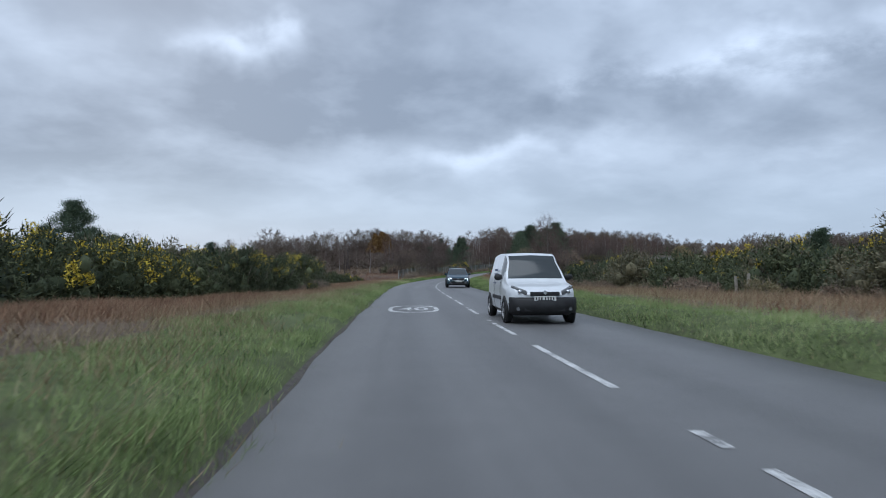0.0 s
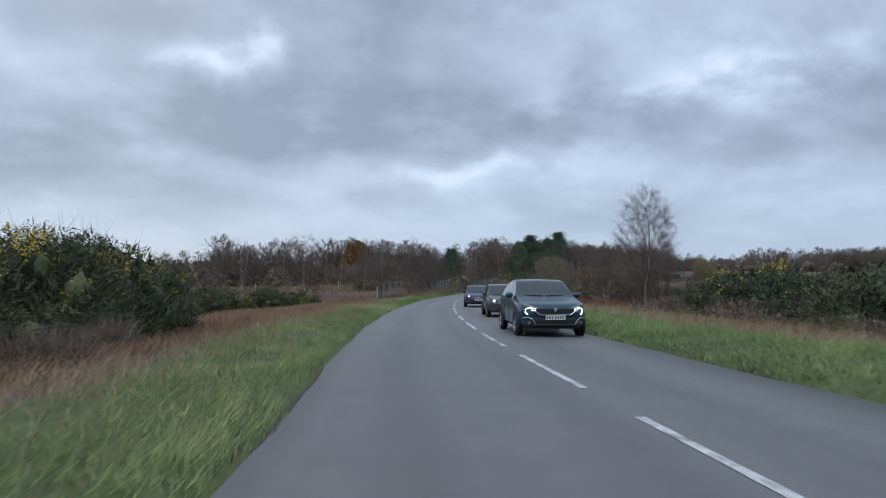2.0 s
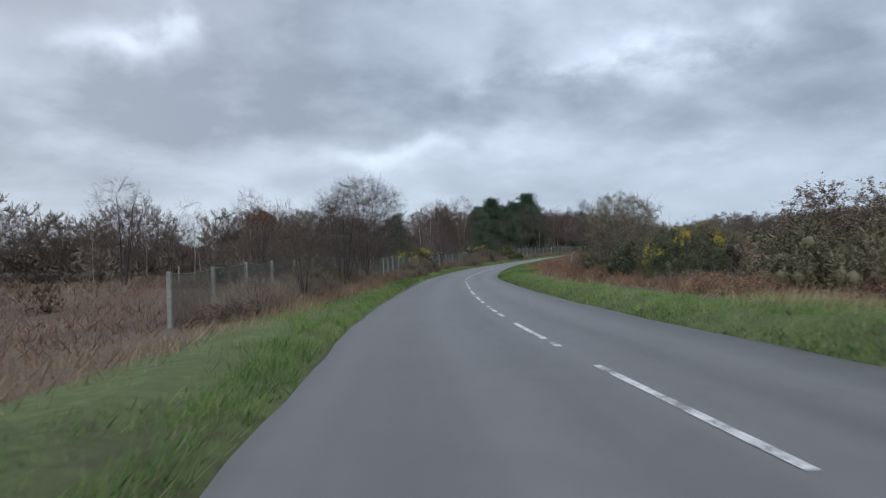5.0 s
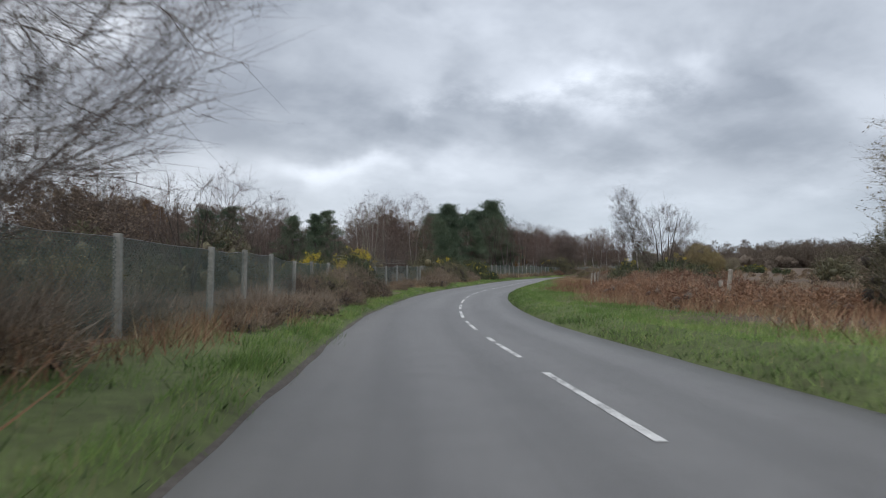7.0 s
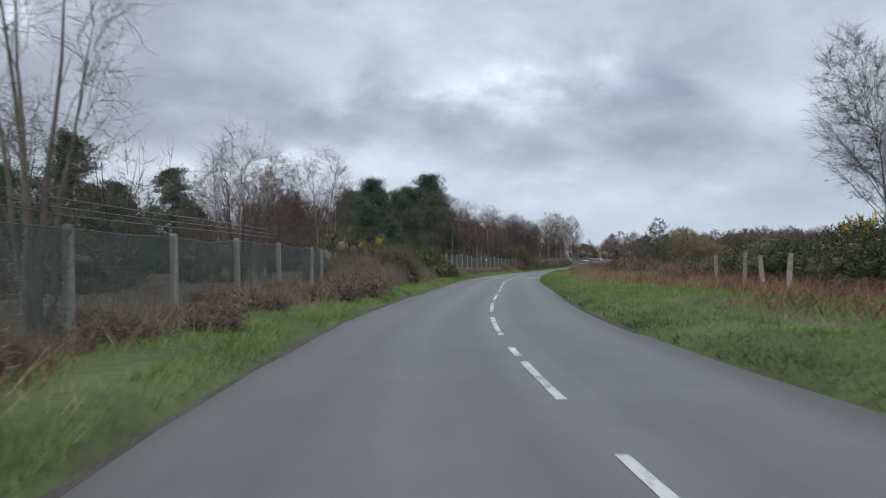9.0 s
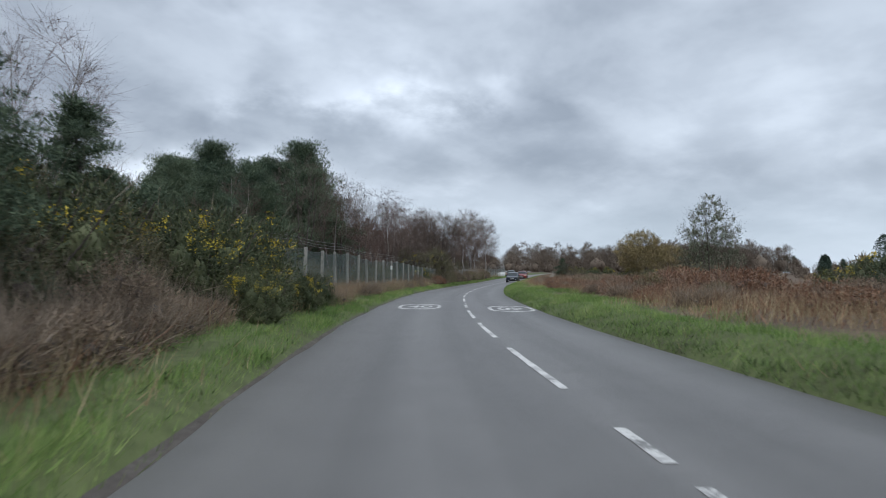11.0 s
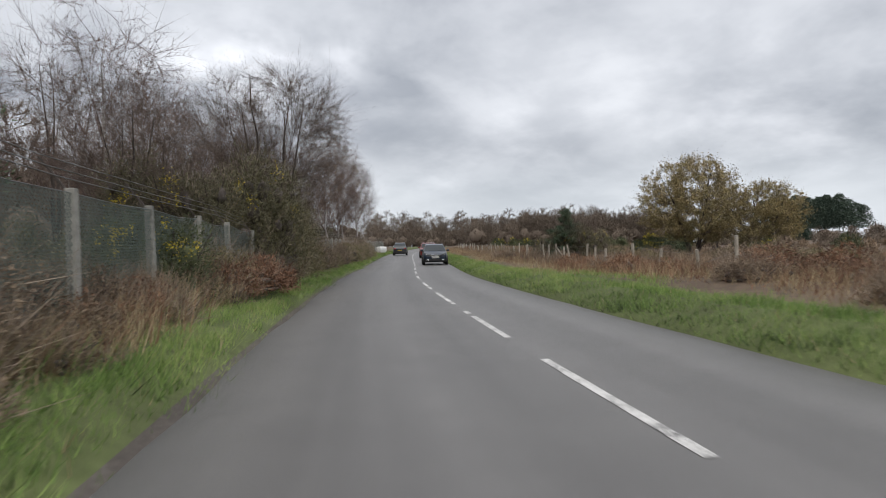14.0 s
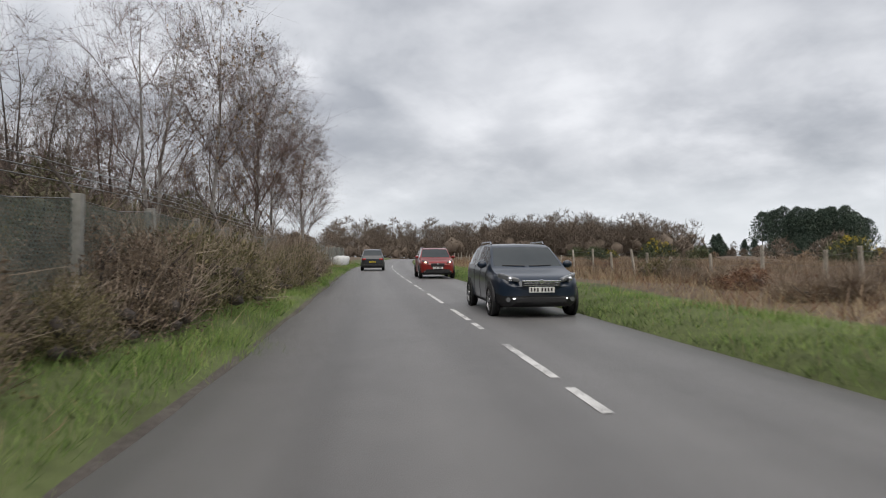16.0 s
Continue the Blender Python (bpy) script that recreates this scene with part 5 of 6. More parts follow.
row(near_bramble + near_dark[1:], 269.5, 279.5, 1.6, -5.9, -5.5, 0.9, 1.15, 125, "bramble bank")
row(near_bramble, 280.0, 287, 1.5, -6.0, -5.4, 0.65, 0.95, 115, "bramble bank")
row(near_bramble, 287.0, 313, 1.4, -5.9, -5.3, 0.9, 1.2, 128, "bramble bank")
row(near_bramble[1:] + dark_kinds[:1], 284, 312, 2.4, -11.0, -8.4, 1.2, 1.6, 129, "scrub behind the fence")
row([bracken_kind], 128.6, 173.6, 1.7, 8.0, 13.5, 0.7, 1.1, 116, "bracken mounds")
row([bracken_kind], 104.1, 131.6, 2.0, 5.9, 7.4, 0.5, 0.75, 117, "bracken mounds")
row([bracken_kind] + bramble_kinds, 193.2, 270, 1.5, 7.5, 14, 0.55, 1.05, 118, "bracken mounds")
row([bracken_kind] + bramble_kinds, 263.6, 344.9, 3.0, 7.6, 18, 0.5, 0.8, 119, "bracken mounds")
row(low_bramble, 214, 262, 2.2, -5.5, -5.0, 0.45, 0.8, 122, "dead stalks by the fence")
row(low_bramble + [bracken_kind], 206, 300, 2.1, 5.9, 8.6, 0.5, 0.95, 141, "bracken mounds")
# dark bushes added to stand in for the pine wood's shade behind the fence
row(dark_kinds, 214, 266, 2.2, -10.5, -7.5, 0.55, 0.75, 123, "thicket behind the fence")
row(dark_kinds + bramble_kinds[:1] + bramble_kinds[2:], 196, 213, 1.7, -11, -8.4, 1.1, 1.45, 120, "thicket by the fence")
row(near_dark, 263.5, 276.0, 1.7, -7.8, -6.5, 1.45, 1.75, 121, "thicket by the fence")
for s, d, k in ((257.6, -5.5, 0.8), (259.4, -5.5, 0.95), (261.4, -5.6, 0.9), (252.5, -5.6, 0.7)):
    put(bracken_kind, s, d, s * 29, k)

# roadside trees
put(birch_kinds[0], 76.4, 12.3, 20, 0.94)
put(scrub_kinds[0], 80.5, 14.6, 140, 0.8)
put(brown_tree, 102.2, 16.8, 40, 0.92)
put(brown_tree, 104.6, 18.6, 170, 1.0)
put(brown_tree, 100.4, 18.6, 290, 0.9)
put(spreading, 126.8, -6.3, 0, 0.98)
for s, d, k in ((124.6, -7.2, 1.1), (126.4, -7.6, 1.1), (122.2, -7.3, 1.1), (119.0, -7.4, 1.05), (115.2, -7.2, 0.9)):
    put((near_bramble[0], near_dark[1])[int(s) % 2], s, d, s * 13, k * 0.68)
put(scrub_kinds[1], 119.6, -6.3, 70, 0.86)
put(scrub_kinds[1], 111.0, -6.4, 190, 0.52)
for s, d, k in ((113.5, -7.4, 1.1), (116.0, -7.0, 1.2), (118.2, -7.8, 1.35), (121.0, -7.2, 1.3), (123.6, -7.9, 1.4), (125.8, -7.4, 1.2), (108.5, -7.4, 1.1)):
    put(near_bramble[int(s) % 2], s, d, s * 9, k * 0.62)
put(willow, 134.6, 11.4, 0, 1.10)
for s, d, k in ((131.5, 10.4, 1.0), (133.6, 9.8, 0.9), (135.8, 10.6, 1.05), (138.0, 11.6, 0.9), (134.0, 12.6, 1.2), (129.5, 10.2, 0.8), (127.4, 9.6, 0.8)):
    put(near_bramble[int(s) % 2] if int(s) % 3 else near_dark[1], s, d, s * 17, k * 1.2)
put(near_dark[1], 112.4, 7.4, 20, 0.95)
put(near_dark[1], 115.4, 8.6, 150, 1.0)
put(near_dark[0], 119.6, 10.2, 40, 1.1)
put(near_dark[0], 121.8, 10.8, 200, 1.05)
put(near_dark[1], 117.4, 10.8, 120, 1.25)
put(near_gorse[1], 109.3, 6.9, 60, 0.9)
put(near_gorse[1], 118.6, 9.2, 10, 0.85)
for s, d, k in ((158.5, 11.2, 1.35), (162.0, 12.0, 1.5), (165.5, 12.6, 1.45), (160.5, 13.6, 1.6), (169.0, 13.2, 1.3), (155.0, 10.6, 1.1), (216.0, 10.0, 1.1), (219.0, 11.0, 1.3), (222.5, 10.6, 1.2), (226.0, 12.0, 1.3)):
    put(bracken_kind, s, d, s * 31, k)
put(leaning_birch, 178.4, 12.8, heading(178) + 20, 0.94)
put(scrub_kinds[0], 176.4, 14.4, 0, 1.12)
put(dead_tree, 165.6, -6.8, 0, 1.0)
put(scrub_kinds[1], 178.7, -9, 0, 0.8)
put(big_bare, 271.5, -6.2, 0, 1.2)
put(spreading, 279.5, -8.0, 130, 0.95)
put(scrub_kinds[0], 263, -9.0, 40, 1.0)
put(oak, 289.7, 20.5, 0, 1.22)
put(oak, 286.8, 24.0, 150, 0.88)
for s, d, k in ((286.0, 17.5, 0.55), (290.5, 16.8, 0.5), (294.5, 19.0, 0.6), (300.0, 21.5, 0.6), (281.5, 21.0, 0.5)):
    put(gorse_kinds[int(s) % 3], s, d, s * 5, k)
put(willow, 299.8, 27.0, 40, 0.8)
put(poplar, 230.7, 14.6, 0, 1.08)
put(pine_kinds[2], 281.8, 9.0, 0, 0.46)
for s, d, k in ((282.6, 9.4, 0.8), (284.0, 8.9, 0.72), (285.4, 8.6, 0.62), (281.0, 10.2, 0.8), (283.0, 10.8, 0.9)):
    put(near_dark[0], s, d, s * 47, k)
put(scrub_kinds[1], 283.4, 9.4, 20, 0.42)
put(scrub_kinds[1], 281.4, 9.8, 200, 0.45)
for s, d, k in ((282.4, 10.0, 0.75), (286.3, 10.6, 0.9), (290.5, 11.6, 0.85)):
    put(gorse_kinds[1], s, d, s * 3, k)
put(pine_kinds[2], 38, 22.6, 0, 0.74)
put(dark_kinds[1], 40.0, 24.4, 40, 1.5)
put(dark_kinds[0], 36.0, 23.0, 10, 1.2)
put(dark_kinds[0], 226.0, 40.0, 40, 1.9)
put(pine_kinds[2], 199.5, -7.4, 20, 0.58)
put(pine_kinds[2], 203.5, -10.2, 100, 0.82)
put(pine_kinds[2], 205.4, -8.8, 220, 0.7)
for s, d, k in ((278.0, -8.6, 1.1), (285.5, -10.0, 1.15), (266.5, -9.5, 1.0)):
    put(scrub_kinds[int(s) % 2], s, d, s * 11, k)
put(pine_kinds[0], 77.0, -44.5, 0, 0.76)
put(pine_kinds[1], 73.0, -45.5, 80, 0.52)
put(pine_kinds[0], 80.0, -41.5, 200, 0.46)
put(far_birch[2], 72.0, -56.0, 40, 1.1)
put(far_birch[0], 69.0, -54.0, 140, 1.0)
put(far_birch[2], 99.0, -50.0, 0, 0.9)
put(pine_kinds[2], 108.5, -43.3, 60, 1.0)
put(pine_kinds[2], 67.2, -24.5, 10, 0.6)
for s, d, k, i in ((222.2, -20.7, 1.4, 1), (218.5, -24, 1.3, 0), (201.6, -12, 0.7, 2), (300.3, -9.2, 1.05, 1), (304.8, -8.0, 1.25, 2), (291.3, -13.0, 1.15, 0), (287.8, -11.5, 1.1, 1),
                   (312.9, -7.8, 1.3, 0), (283.3, -16.0, 1.2, 1), (321.9, -8.4, 1.3, 2), (336.9, -8.2, 1.35, 0)):
    put(birch_kinds[i], s, d, s * 37, k * 1.1)
row(far_birch, 243.7, 314.9, 3.6, -24, -12, 0.95, 1.35, 131, "birches behind the fence")
row(far_birch, 263.6, 359.9, 4.6, -34, -15, 1.2, 1.55, 132, "birches behind the fence")
row(far_birch, 136.8, 225.1, 4.5, -48, -22, 0.8, 1.15, 133, "birches behind the fence")
row([far_scrub], 141.9, 247, 4.5, -24, -12, 0.6, 1.0, 134, "scrub behind the fence")
row([far_scrub], 276.8, 344.9, 5, -14, -9, 0.7, 1.0, 135, "scrub behind the fence")
for s, d, h, i in ((266.0, -21.5, 17.0, 0), (262.0, -24.5, 14.6, 1), (260.0, -30.0, 16.0, 0), (255.5, -32.0, 13.6, 1), (268.5, -27.0, 14.0, 0), (272.0, -23.0, 12.0, 1), (256.0, -24.0, 13.0, 1), (249.5, -29.5, 12.5, 0),
                   (259.5, -18.5, 12.5, 0), (251.0, -21.0, 11.0, 1), (245.0, -25.0, 11.0, 0), (246.0, -18.0, 9.0, 1), (240.5, -21.0, 9.0, 0)):
    put(pine_kinds[i], s, d, s * 53, h / 14)
for s, d, k, i in ((177.9, -24.5, 1.3, 0), (162.2, -24.0, 1.1, 1), (160.0, -26.0, 1.1, 0), (165.5, -25.0, 1.0, 1), (183.5, -23.0, 1.0, 0), (199.0, -18.0, 1.25, 0), (202.5, -21.0, 1.2, 1), (205.5, -19.0, 1.0, 0)):
    put(far_birch[i], s, d, s * 17, k)
for s, d, k in ((162.4, -23.0, 1.05), (158.5, -21.0, 0.95), (167.0, -22.0, 0.85), (153.0, -19.0, 0.9), (149.0, -17.0, 0.85), (156.0, -24.0, 1.05), (171.0, -25.0, 0.95)):
    put(brown_tree, s, d, s * 23, k)
row(bramble_kinds, 138, 182, 3.0, -20, -11, 1.5, 2.2, 138, "scrub behind the fence")
row([far_scrub], 138, 172, 3.2, -26, -15, 0.8, 1.1, 139, "scrub behind the fence")
row(dark_kinds, 140, 196, 4.5, -21, -12, 0.9, 1.5, 137, "thicket behind the fence")
for s, d, k in ((173.4, -21.4, 1.0), (181.5, -17.5, 1.0), (175.6, -17, 0.9), (180.3, -20, 0.8), (208.7, -28.8, 1.45), (191, -22, 0.9), (157.2, -14.5, 0.7)):
    put(pine_kinds[2], s, d, s * 31, k)
for ob in TEMPLATES:
    for o in (*ob.children_recursive, ob):
        bpy.data.objects.remove(o)


# ---------------------------------------------------------------- far woods
def scatter(line, across, n, lo, hi, seed):
    rng = np.random.default_rng(seed)
    p = np.array(line, float)
    k = np.r_[0, np.cumsum(np.hypot(*np.diff(p, axis=0).T))]
    u = rng.uniform(0, k[-1], n)
    x, y = np.interp(u, k, p[:, 0]), np.interp(u, k, p[:, 1])
    return np.c_[x + rng.normal(0, across, n), y + rng.normal(0, across, n), rng.uniform(lo, hi, n)]


def clear_of_road(spots, gap=34):
    return [p for p in spots if np.hypot(LINE[:, 0] - p[0], LINE[:, 1] - p[1]).min() > gap]


LOW_EDGE = [(300, 392), (350, 330), (385, 270), (385, 150), (350, 40), (300, -60)]
SKYLINE = [[(-105, 285), (-60, 288), (-25, 296), (8, 268), (20, 262)],
           [(28, 290), (50, 330), (85, 372), (120, 415)],
           [(85, 415), (150, 440), (220, 428), (285, 398)],
           [(-105, 285), (-200, 255), (-245, 150), (-230, 20), (-200, -80)]]
far_wood("far_bare_woodland", np.vstack([clear_of_road(scatter([(214, 444), (262, 436), (300, 398), (312, 384)], 9, 75, 12, 16.5, 25), 13), clear_of_road(np.vstack([
    scatter(SKYLINE[0], 8, 70, 9.5, 12.5, 1), scatter([(-46, 170), (-38, 182), (-33, 198)], 4, 16, 9.5, 12.5, 19), scatter([(-30, 240), (-22, 252), (-12, 264)], 5, 26, 11.5, 15, 32), [(-55, 203, 13.6), (-62, 208, 9.0)], scatter(SKYLINE[1], 14, 130, 13, 17, 2),
    scatter(SKYLINE[2], 14, 110, 8, 12.5, 3), scatter(LOW_EDGE, 14, 150, 4, 7.5, 28), scatter([(214, 386), (240, 366), (258, 350)], 8, 60, 10, 15, 26), scatter(SKYLINE[3], 16, 90, 8, 11, 4)]))]),
    M["farwood"], "distant leafless brown woodland along the skyline", 301, "bare")
far_wood("far_undergrowth", clear_of_road(np.vstack([
    scatter([(-46, 170), (-38, 182), (-33, 198), (-22, 250)], 6, 60, 3, 5.5, 18), scatter(SKYLINE[0], 6, 110, 4.5, 7.5, 11), scatter(SKYLINE[1], 10, 140, 8, 12.5, 12), scatter(SKYLINE[2], 12, 150, 6, 9.5, 13), scatter(LOW_EDGE, 12, 300, 2.5, 5, 29), scatter([(214, 386), (240, 366), (258, 350)], 8, 60, 8, 12, 27), scatter(SKYLINE[3], 12, 160, 5, 8, 14),
    scatter([(-75, 150), (-60, 190), (-40, 215), (-10, 235)], 14, 90, 2.5, 5, 15), scatter([(150, 270), (220, 260), (260, 180)], 22, 60, 2.5, 5, 16), scatter([(60, 90), (90, 130), (110, 190)], 16, 70, 2.0, 4, 17)]), 26),
    M["farwood"], "brown undergrowth filling the edges of the distant woods", 304, "bush")
far_wood("heather_clumps", clear_of_road(np.vstack([
    scatter([(-40, 90), (-45, 150), (-20, 200)], 18, 260, 0.7, 1.6, 21), scatter([(35, 60), (50, 130), (75, 190), (110, 235), (170, 290)], 12, 330, 0.7, 1.7, 22)]), 15),
    M["dull"], "low dark clumps of heather across the heath", 305, "bush")
far_wood("far_orange_trees", np.vstack([scatter([(-27, 234), (-21, 240)], 2.5, 8, 11, 14.5, 6), clear_of_road(scatter([(60, 320), (110, 385)], 8, 14, 11, 15, 7), 30)]),
         M["orange"], "distant trees still in orange-brown leaf", 302, "pine")
far_wood("far_pine_clump", scatter([(350, 341), (374, 316)], 5, 34, 16, 22, 8), M["farpine"], "distant clump of tall umbrella-topped pines", 306, "umbrella")
far_wood("far_pine_woodland", np.vstack([scatter([(278, 372), (345, 330)], 8, 22, 6, 10, 9), scatter([(-5, 262), (6, 256)], 4, 5, 8, 12, 10)]),
         M["farpine"], "distant clumps of dark pines on the skyline", 303, "pine")


# ---------------------------------------------------------------- fences, gate and posts
def concrete_post(h):
    bm = box((0.13, 0.13, h), 0.012, (0, 0, h / 2), 0.92)
    return bm_mesh("post", bm)


def wire_line(name, pts, r, mat, parent, label=""):
    V, F = [], []
    tube([Vector(p) for p in pts], [r] * len(pts), 3, V, F)
    return part(name, mesh_from(name, V, F), mat, parent, label)


def chain_link_fence():
    root = tagged(new("chain_link_fence"), "green chain-link fence on concrete posts with barbed wire", "fence")
    rng = random.Random(4)
    me = concrete_post(1.95)
    arm = bm_mesh("wire_arm", box((0.028, 0.028, 0.58), 0.004, (0, 0, 0.29)))
    tops, s = [], 106.0
    last = None
    while s < 352:
        d = float(np.interp(s, [106, 122, 136, 180, 192, 208, 215, 237, 286, 352], [-9.2, -8.6, -6.2, -6.6, -9.5, -9.0, -6.0, -5.5, -5.4, -5.4]))
        x, y = (float(v) for v in world(s, d))
        z = float(ground_z(s, d)) - 0.25
        top = 1.95 + rng.uniform(-0.05, 0.05) + float(np.interp(s, [207, 216, 246, 256], [0, 0.30, 0.24, 0]))
        lean = Euler((radians(rng.uniform(-1.5, 1.5)), radians(rng.uniform(-1.5, 1.5)), radians(heading(s))))
        post = part("post", me, M["concrete"], root, "", Matrix.LocRotScale((x, y, z), lean, (1, 1, top / 1.95)))
        if 236.0 < s < 239.3:
            part("notice_plate", bm_mesh("notice_plate", box((0.17, 0.01, 0.24), 0.003, (0, -0.075, 1.52))), M["plate_w"], post, "small white notice plate")
        back = Vector(world(s, d - 0.42)) - Vector((x, y))
        if s > 196 or 155 < s < 178:
            m = Matrix.LocRotScale((0, 0, 1.86), Euler((0, radians(-38), 0)), None)
            part("wire_arm", arm, M["bark"], post, "", m)
        if last:
            q, zq, tq = last
            V, n, sag = [], 6, rng.uniform(0.02, 0.09)
            uv = []
            L = math.hypot(x - q[0], y - q[1])
            for i in range(n + 1):
                f = i / n
                px, py = q[0] + (x - q[0]) * f, q[1] + (y - q[1]) * f
                tz = (zq + tq) * (1 - f) + (z + top) * f - 0.06 - sag * math.sin(math.pi * f)
                bz = zq * (1 - f) + z * f + 0.27
                V += [(px, py, bz), (px, py, tz)]
                uv += [(L * f / 0.085, 0.0), (L * f / 0.085, (tz - bz) / 0.085)]
            F = [(2 * i, 2 * i + 2, 2 * i + 3, 2 * i + 1) for i in range(n)]
            pm = mesh_from("mesh_panel", V, F)
            lay = pm.uv_layers.new(name="UVMap")
            for lp in pm.loops:
                k = uv[lp.vertex_index]
                lay.data[lp.index].uv = (k[0] + 0.37 * len(tops), k[1])
            part("mesh_panel", pm, M["screen"], root)
            wire_line("top_wire", [(q[0], q[1], zq + tq - 0.06), ((q[0] + x) / 2, (q[1] + y) / 2, (zq + tq + z + top) / 2 - 0.06 - sag), (x, y, z + top - 0.06)], 0.007, M["wire"], root)
        last = ((x, y), z, top)
        tops.append((s, x, y, z + top, back))
        s = s + (3.3 * rng.uniform(0.93, 1.07) if s < 205 else 2.82) if not 205 < s < 209 else 212.2
    for k, (out, up) in enumerate(((0.35, 0.14), (0.65, 0.27), (0.95, 0.42))):
        for lo, hi in ((155, 178), (196, 352)):
            pts = [(x + b.x * out, y + b.y * out, z + up) for s, x, y, z, b in tops if lo < s < hi]
            wire_line("barbed_wire", pts, 0.008, M["wire"], root)


chain_link_fence()


def wooden_post(h, seed):
    rng = random.Random(seed)
    bm = bmesh.new()
    bmesh.ops.create_cone(bm, cap_ends=True, segments=8, radius1=0.062, radius2=0.055, depth=h)
    for v in bm.verts:
        v.co.z += h / 2
        if v.co.z > h * 0.5:
            v.co.z += v.co.x * rng.uniform(-0.3, 0.3)
        v.co.x *= rng.uniform(0.9, 1.12)
    return bm_mesh("post", bm, False)


def stock_fence():
    """Uneven wooden posts with three plain wires beside the open heath."""
    root = tagged(new("post_and_wire_fence"), "weathered wooden posts strung with slack plain wire", "fence")
    kinds = [wooden_post(1.3, i) for i in range(4)]
    rng = random.Random(8)
    tops, s = [], 259.0
    while s < 352:
        d = float(np.interp(s, [258, 269, 290, 310, 352], [7.4, 7.5, 8.3, 7.6, 7.0])) + rng.uniform(-0.15, 0.15)
        x, y = (float(v) for v in world(s, d))
        z = float(ground_z(s, d)) - 0.2
        k = rng.uniform(0.72, 0.98)
        part("post", kinds[rng.randrange(4)], M["wood"], root, "", Matrix.LocRotScale((x, y, z), Euler((radians(rng.gauss(0, 5)), radians(rng.gauss(0, 5)), rng.random() * 6)), (0.85, 0.85, k)))
        tops.append((x, y, z + 1.3 * k))
        s += rng.choice((1.2, 2.0, 2.3, 2.6))
    for drop in (0.12, 0.42, 0.72):
        wire_line("fence_wire", [(x, y, z - drop + rng.uniform(-0.03, 0.03)) for x, y, z in tops], 0.005, M["wire"], root)
    V, F = [], []
    x, y = (float(v) for v in world(277.2, 7.4))
    z = float(ground_z(277.2, 7.4))
    tube([Vector((x, y, z + 0.85)), Vector((x + 0.75, y - 0.1, z + 0.05))], [0.05, 0.055], 6, V, F)
    part("brace", mesh_from("brace", V, F), M["wood"], root)


stock_fence()


def lone_post(s, d, h, lean, label):
    ob = new("wooden_post", wooden_post(h, int(s)))
    ob.data.materials.append(M["wood"])
    m = spot(s, d, 0, 1.0, 0.15)
    ob.matrix_basis = m @ pose(0, 0, 0, lean, lean * 0.5, 0) @ Matrix.Diagonal((1.3, 1.3, 1, 1))
    return tagged(ob, label, "post")


for s, d, h, lean in ((143.8, 9.0, 1.5, 6), (144.4, 9.3, 1.1, -12), (29.5, 13.6, 1.5, 2), (31.0, 13.9, 1.4, -3), (61.8, 13.3, 1.0, 3), (123.0, 8.6, 0.95, 2), (127.5, 9.0, 1.1, -3), (176.5, 8.8, 1.3, 4),
                      (179.5, 9.2, 1.2, -4), (182.0, 9.4, 1.3, 3), (184.8, 9.2, 1.25, 0), (206.5, 9.6, 1.5, 2), (122.0, -30.0, 1.7, 1), (138.5, -23.0, 1.7, 0)):
    lone_post(s, d, h, lean, "weathered grey wooden post standing in dead bracken")


def field_gate():
    root = tagged(new("field_gate"), "old grey wooden five-bar gate with a notice post", "gate")
    for z in (0.28, 0.48, 0.70, 0.92, 1.14):
        part("bar", bm_mesh("bar", box((0.035, 2.9, 0.085), 0.006, (0, 0, z))), M["wood"], root)
    for y in (-1.42, 1.42):
        part("stile", bm_mesh("stile", box((0.06, 0.09, 1.15), 0.006, (0, y, 0.68))), M["wood"], root)
        part("gate_post", bm_mesh("gate_post", box((0.18, 0.18, 1.5), 0.015, (0, y * 1.13, 0.7))), M["wood"], root)
    for a in (1, -1):
        V, F = [], []
        tube([Vector((0.04, a * 1.35, 0.25)), Vector((0.04, 0, 1.12))], [0.035, 0.035], 4, V, F)
        part("diagonal", mesh_from("diagonal", V, F), M["wood"], root)
    V, F = [], []
    tube([Vector((0, -1.6, 1.2)), Vector((0, -3.0, 0.05))], [0.05, 0.05], 6, V, F)
    part("stay", mesh_from("stay", V, F), M["wood"], root)
    part("notice", bm_mesh("notice", box((0.012, 0.20, 0.30), 0.003, (0.10, -1.6, 1.25))), M["plate_w"], root, "small white notice")
    root.matrix_basis = spot(98.4, 21.8, -121)


field_gate()


def bulk_bag(s, d, yaw, scale):
    bm = bmesh.new()
    bmesh.ops.create_cube(bm, size=1)
    bmesh.ops.subdivide_edges(bm, edges=bm.edges[:], cuts=4, use_grid_fill=True)
    for v in bm.verts:
        r = 1 + 0.16 * (1 - (2 * v.co.z) ** 2) + 0.08 * noise.noise(v.co * 3 + Vector((s, 0, 0)))
        v.co = Vector((v.co.x * 1.25 * r, v.co.y * 0.95 * r, (v.co.z + 0.5) * 0.85 * (1 + 0.15 * noise.noise(v.co * 4))))
    ob = new("bulk_bag", bm_mesh("bulk_bag", bm, True))
    ob.data.materials.append(M["bag"])
    ob.matrix_basis = spot(s, d, yaw, scale, 0.05)
    return tagged(ob, "full white woven bulk bag on the verge", "bag", group="bags by the gateway")


for s, d, yaw, k in ((337.5, -4.9, 20, 0.95), (338.8, -4.7, 60, 0.8), (340.3, -5.0, 5, 1.0)):
    bulk_bag(s, d, yaw, k)


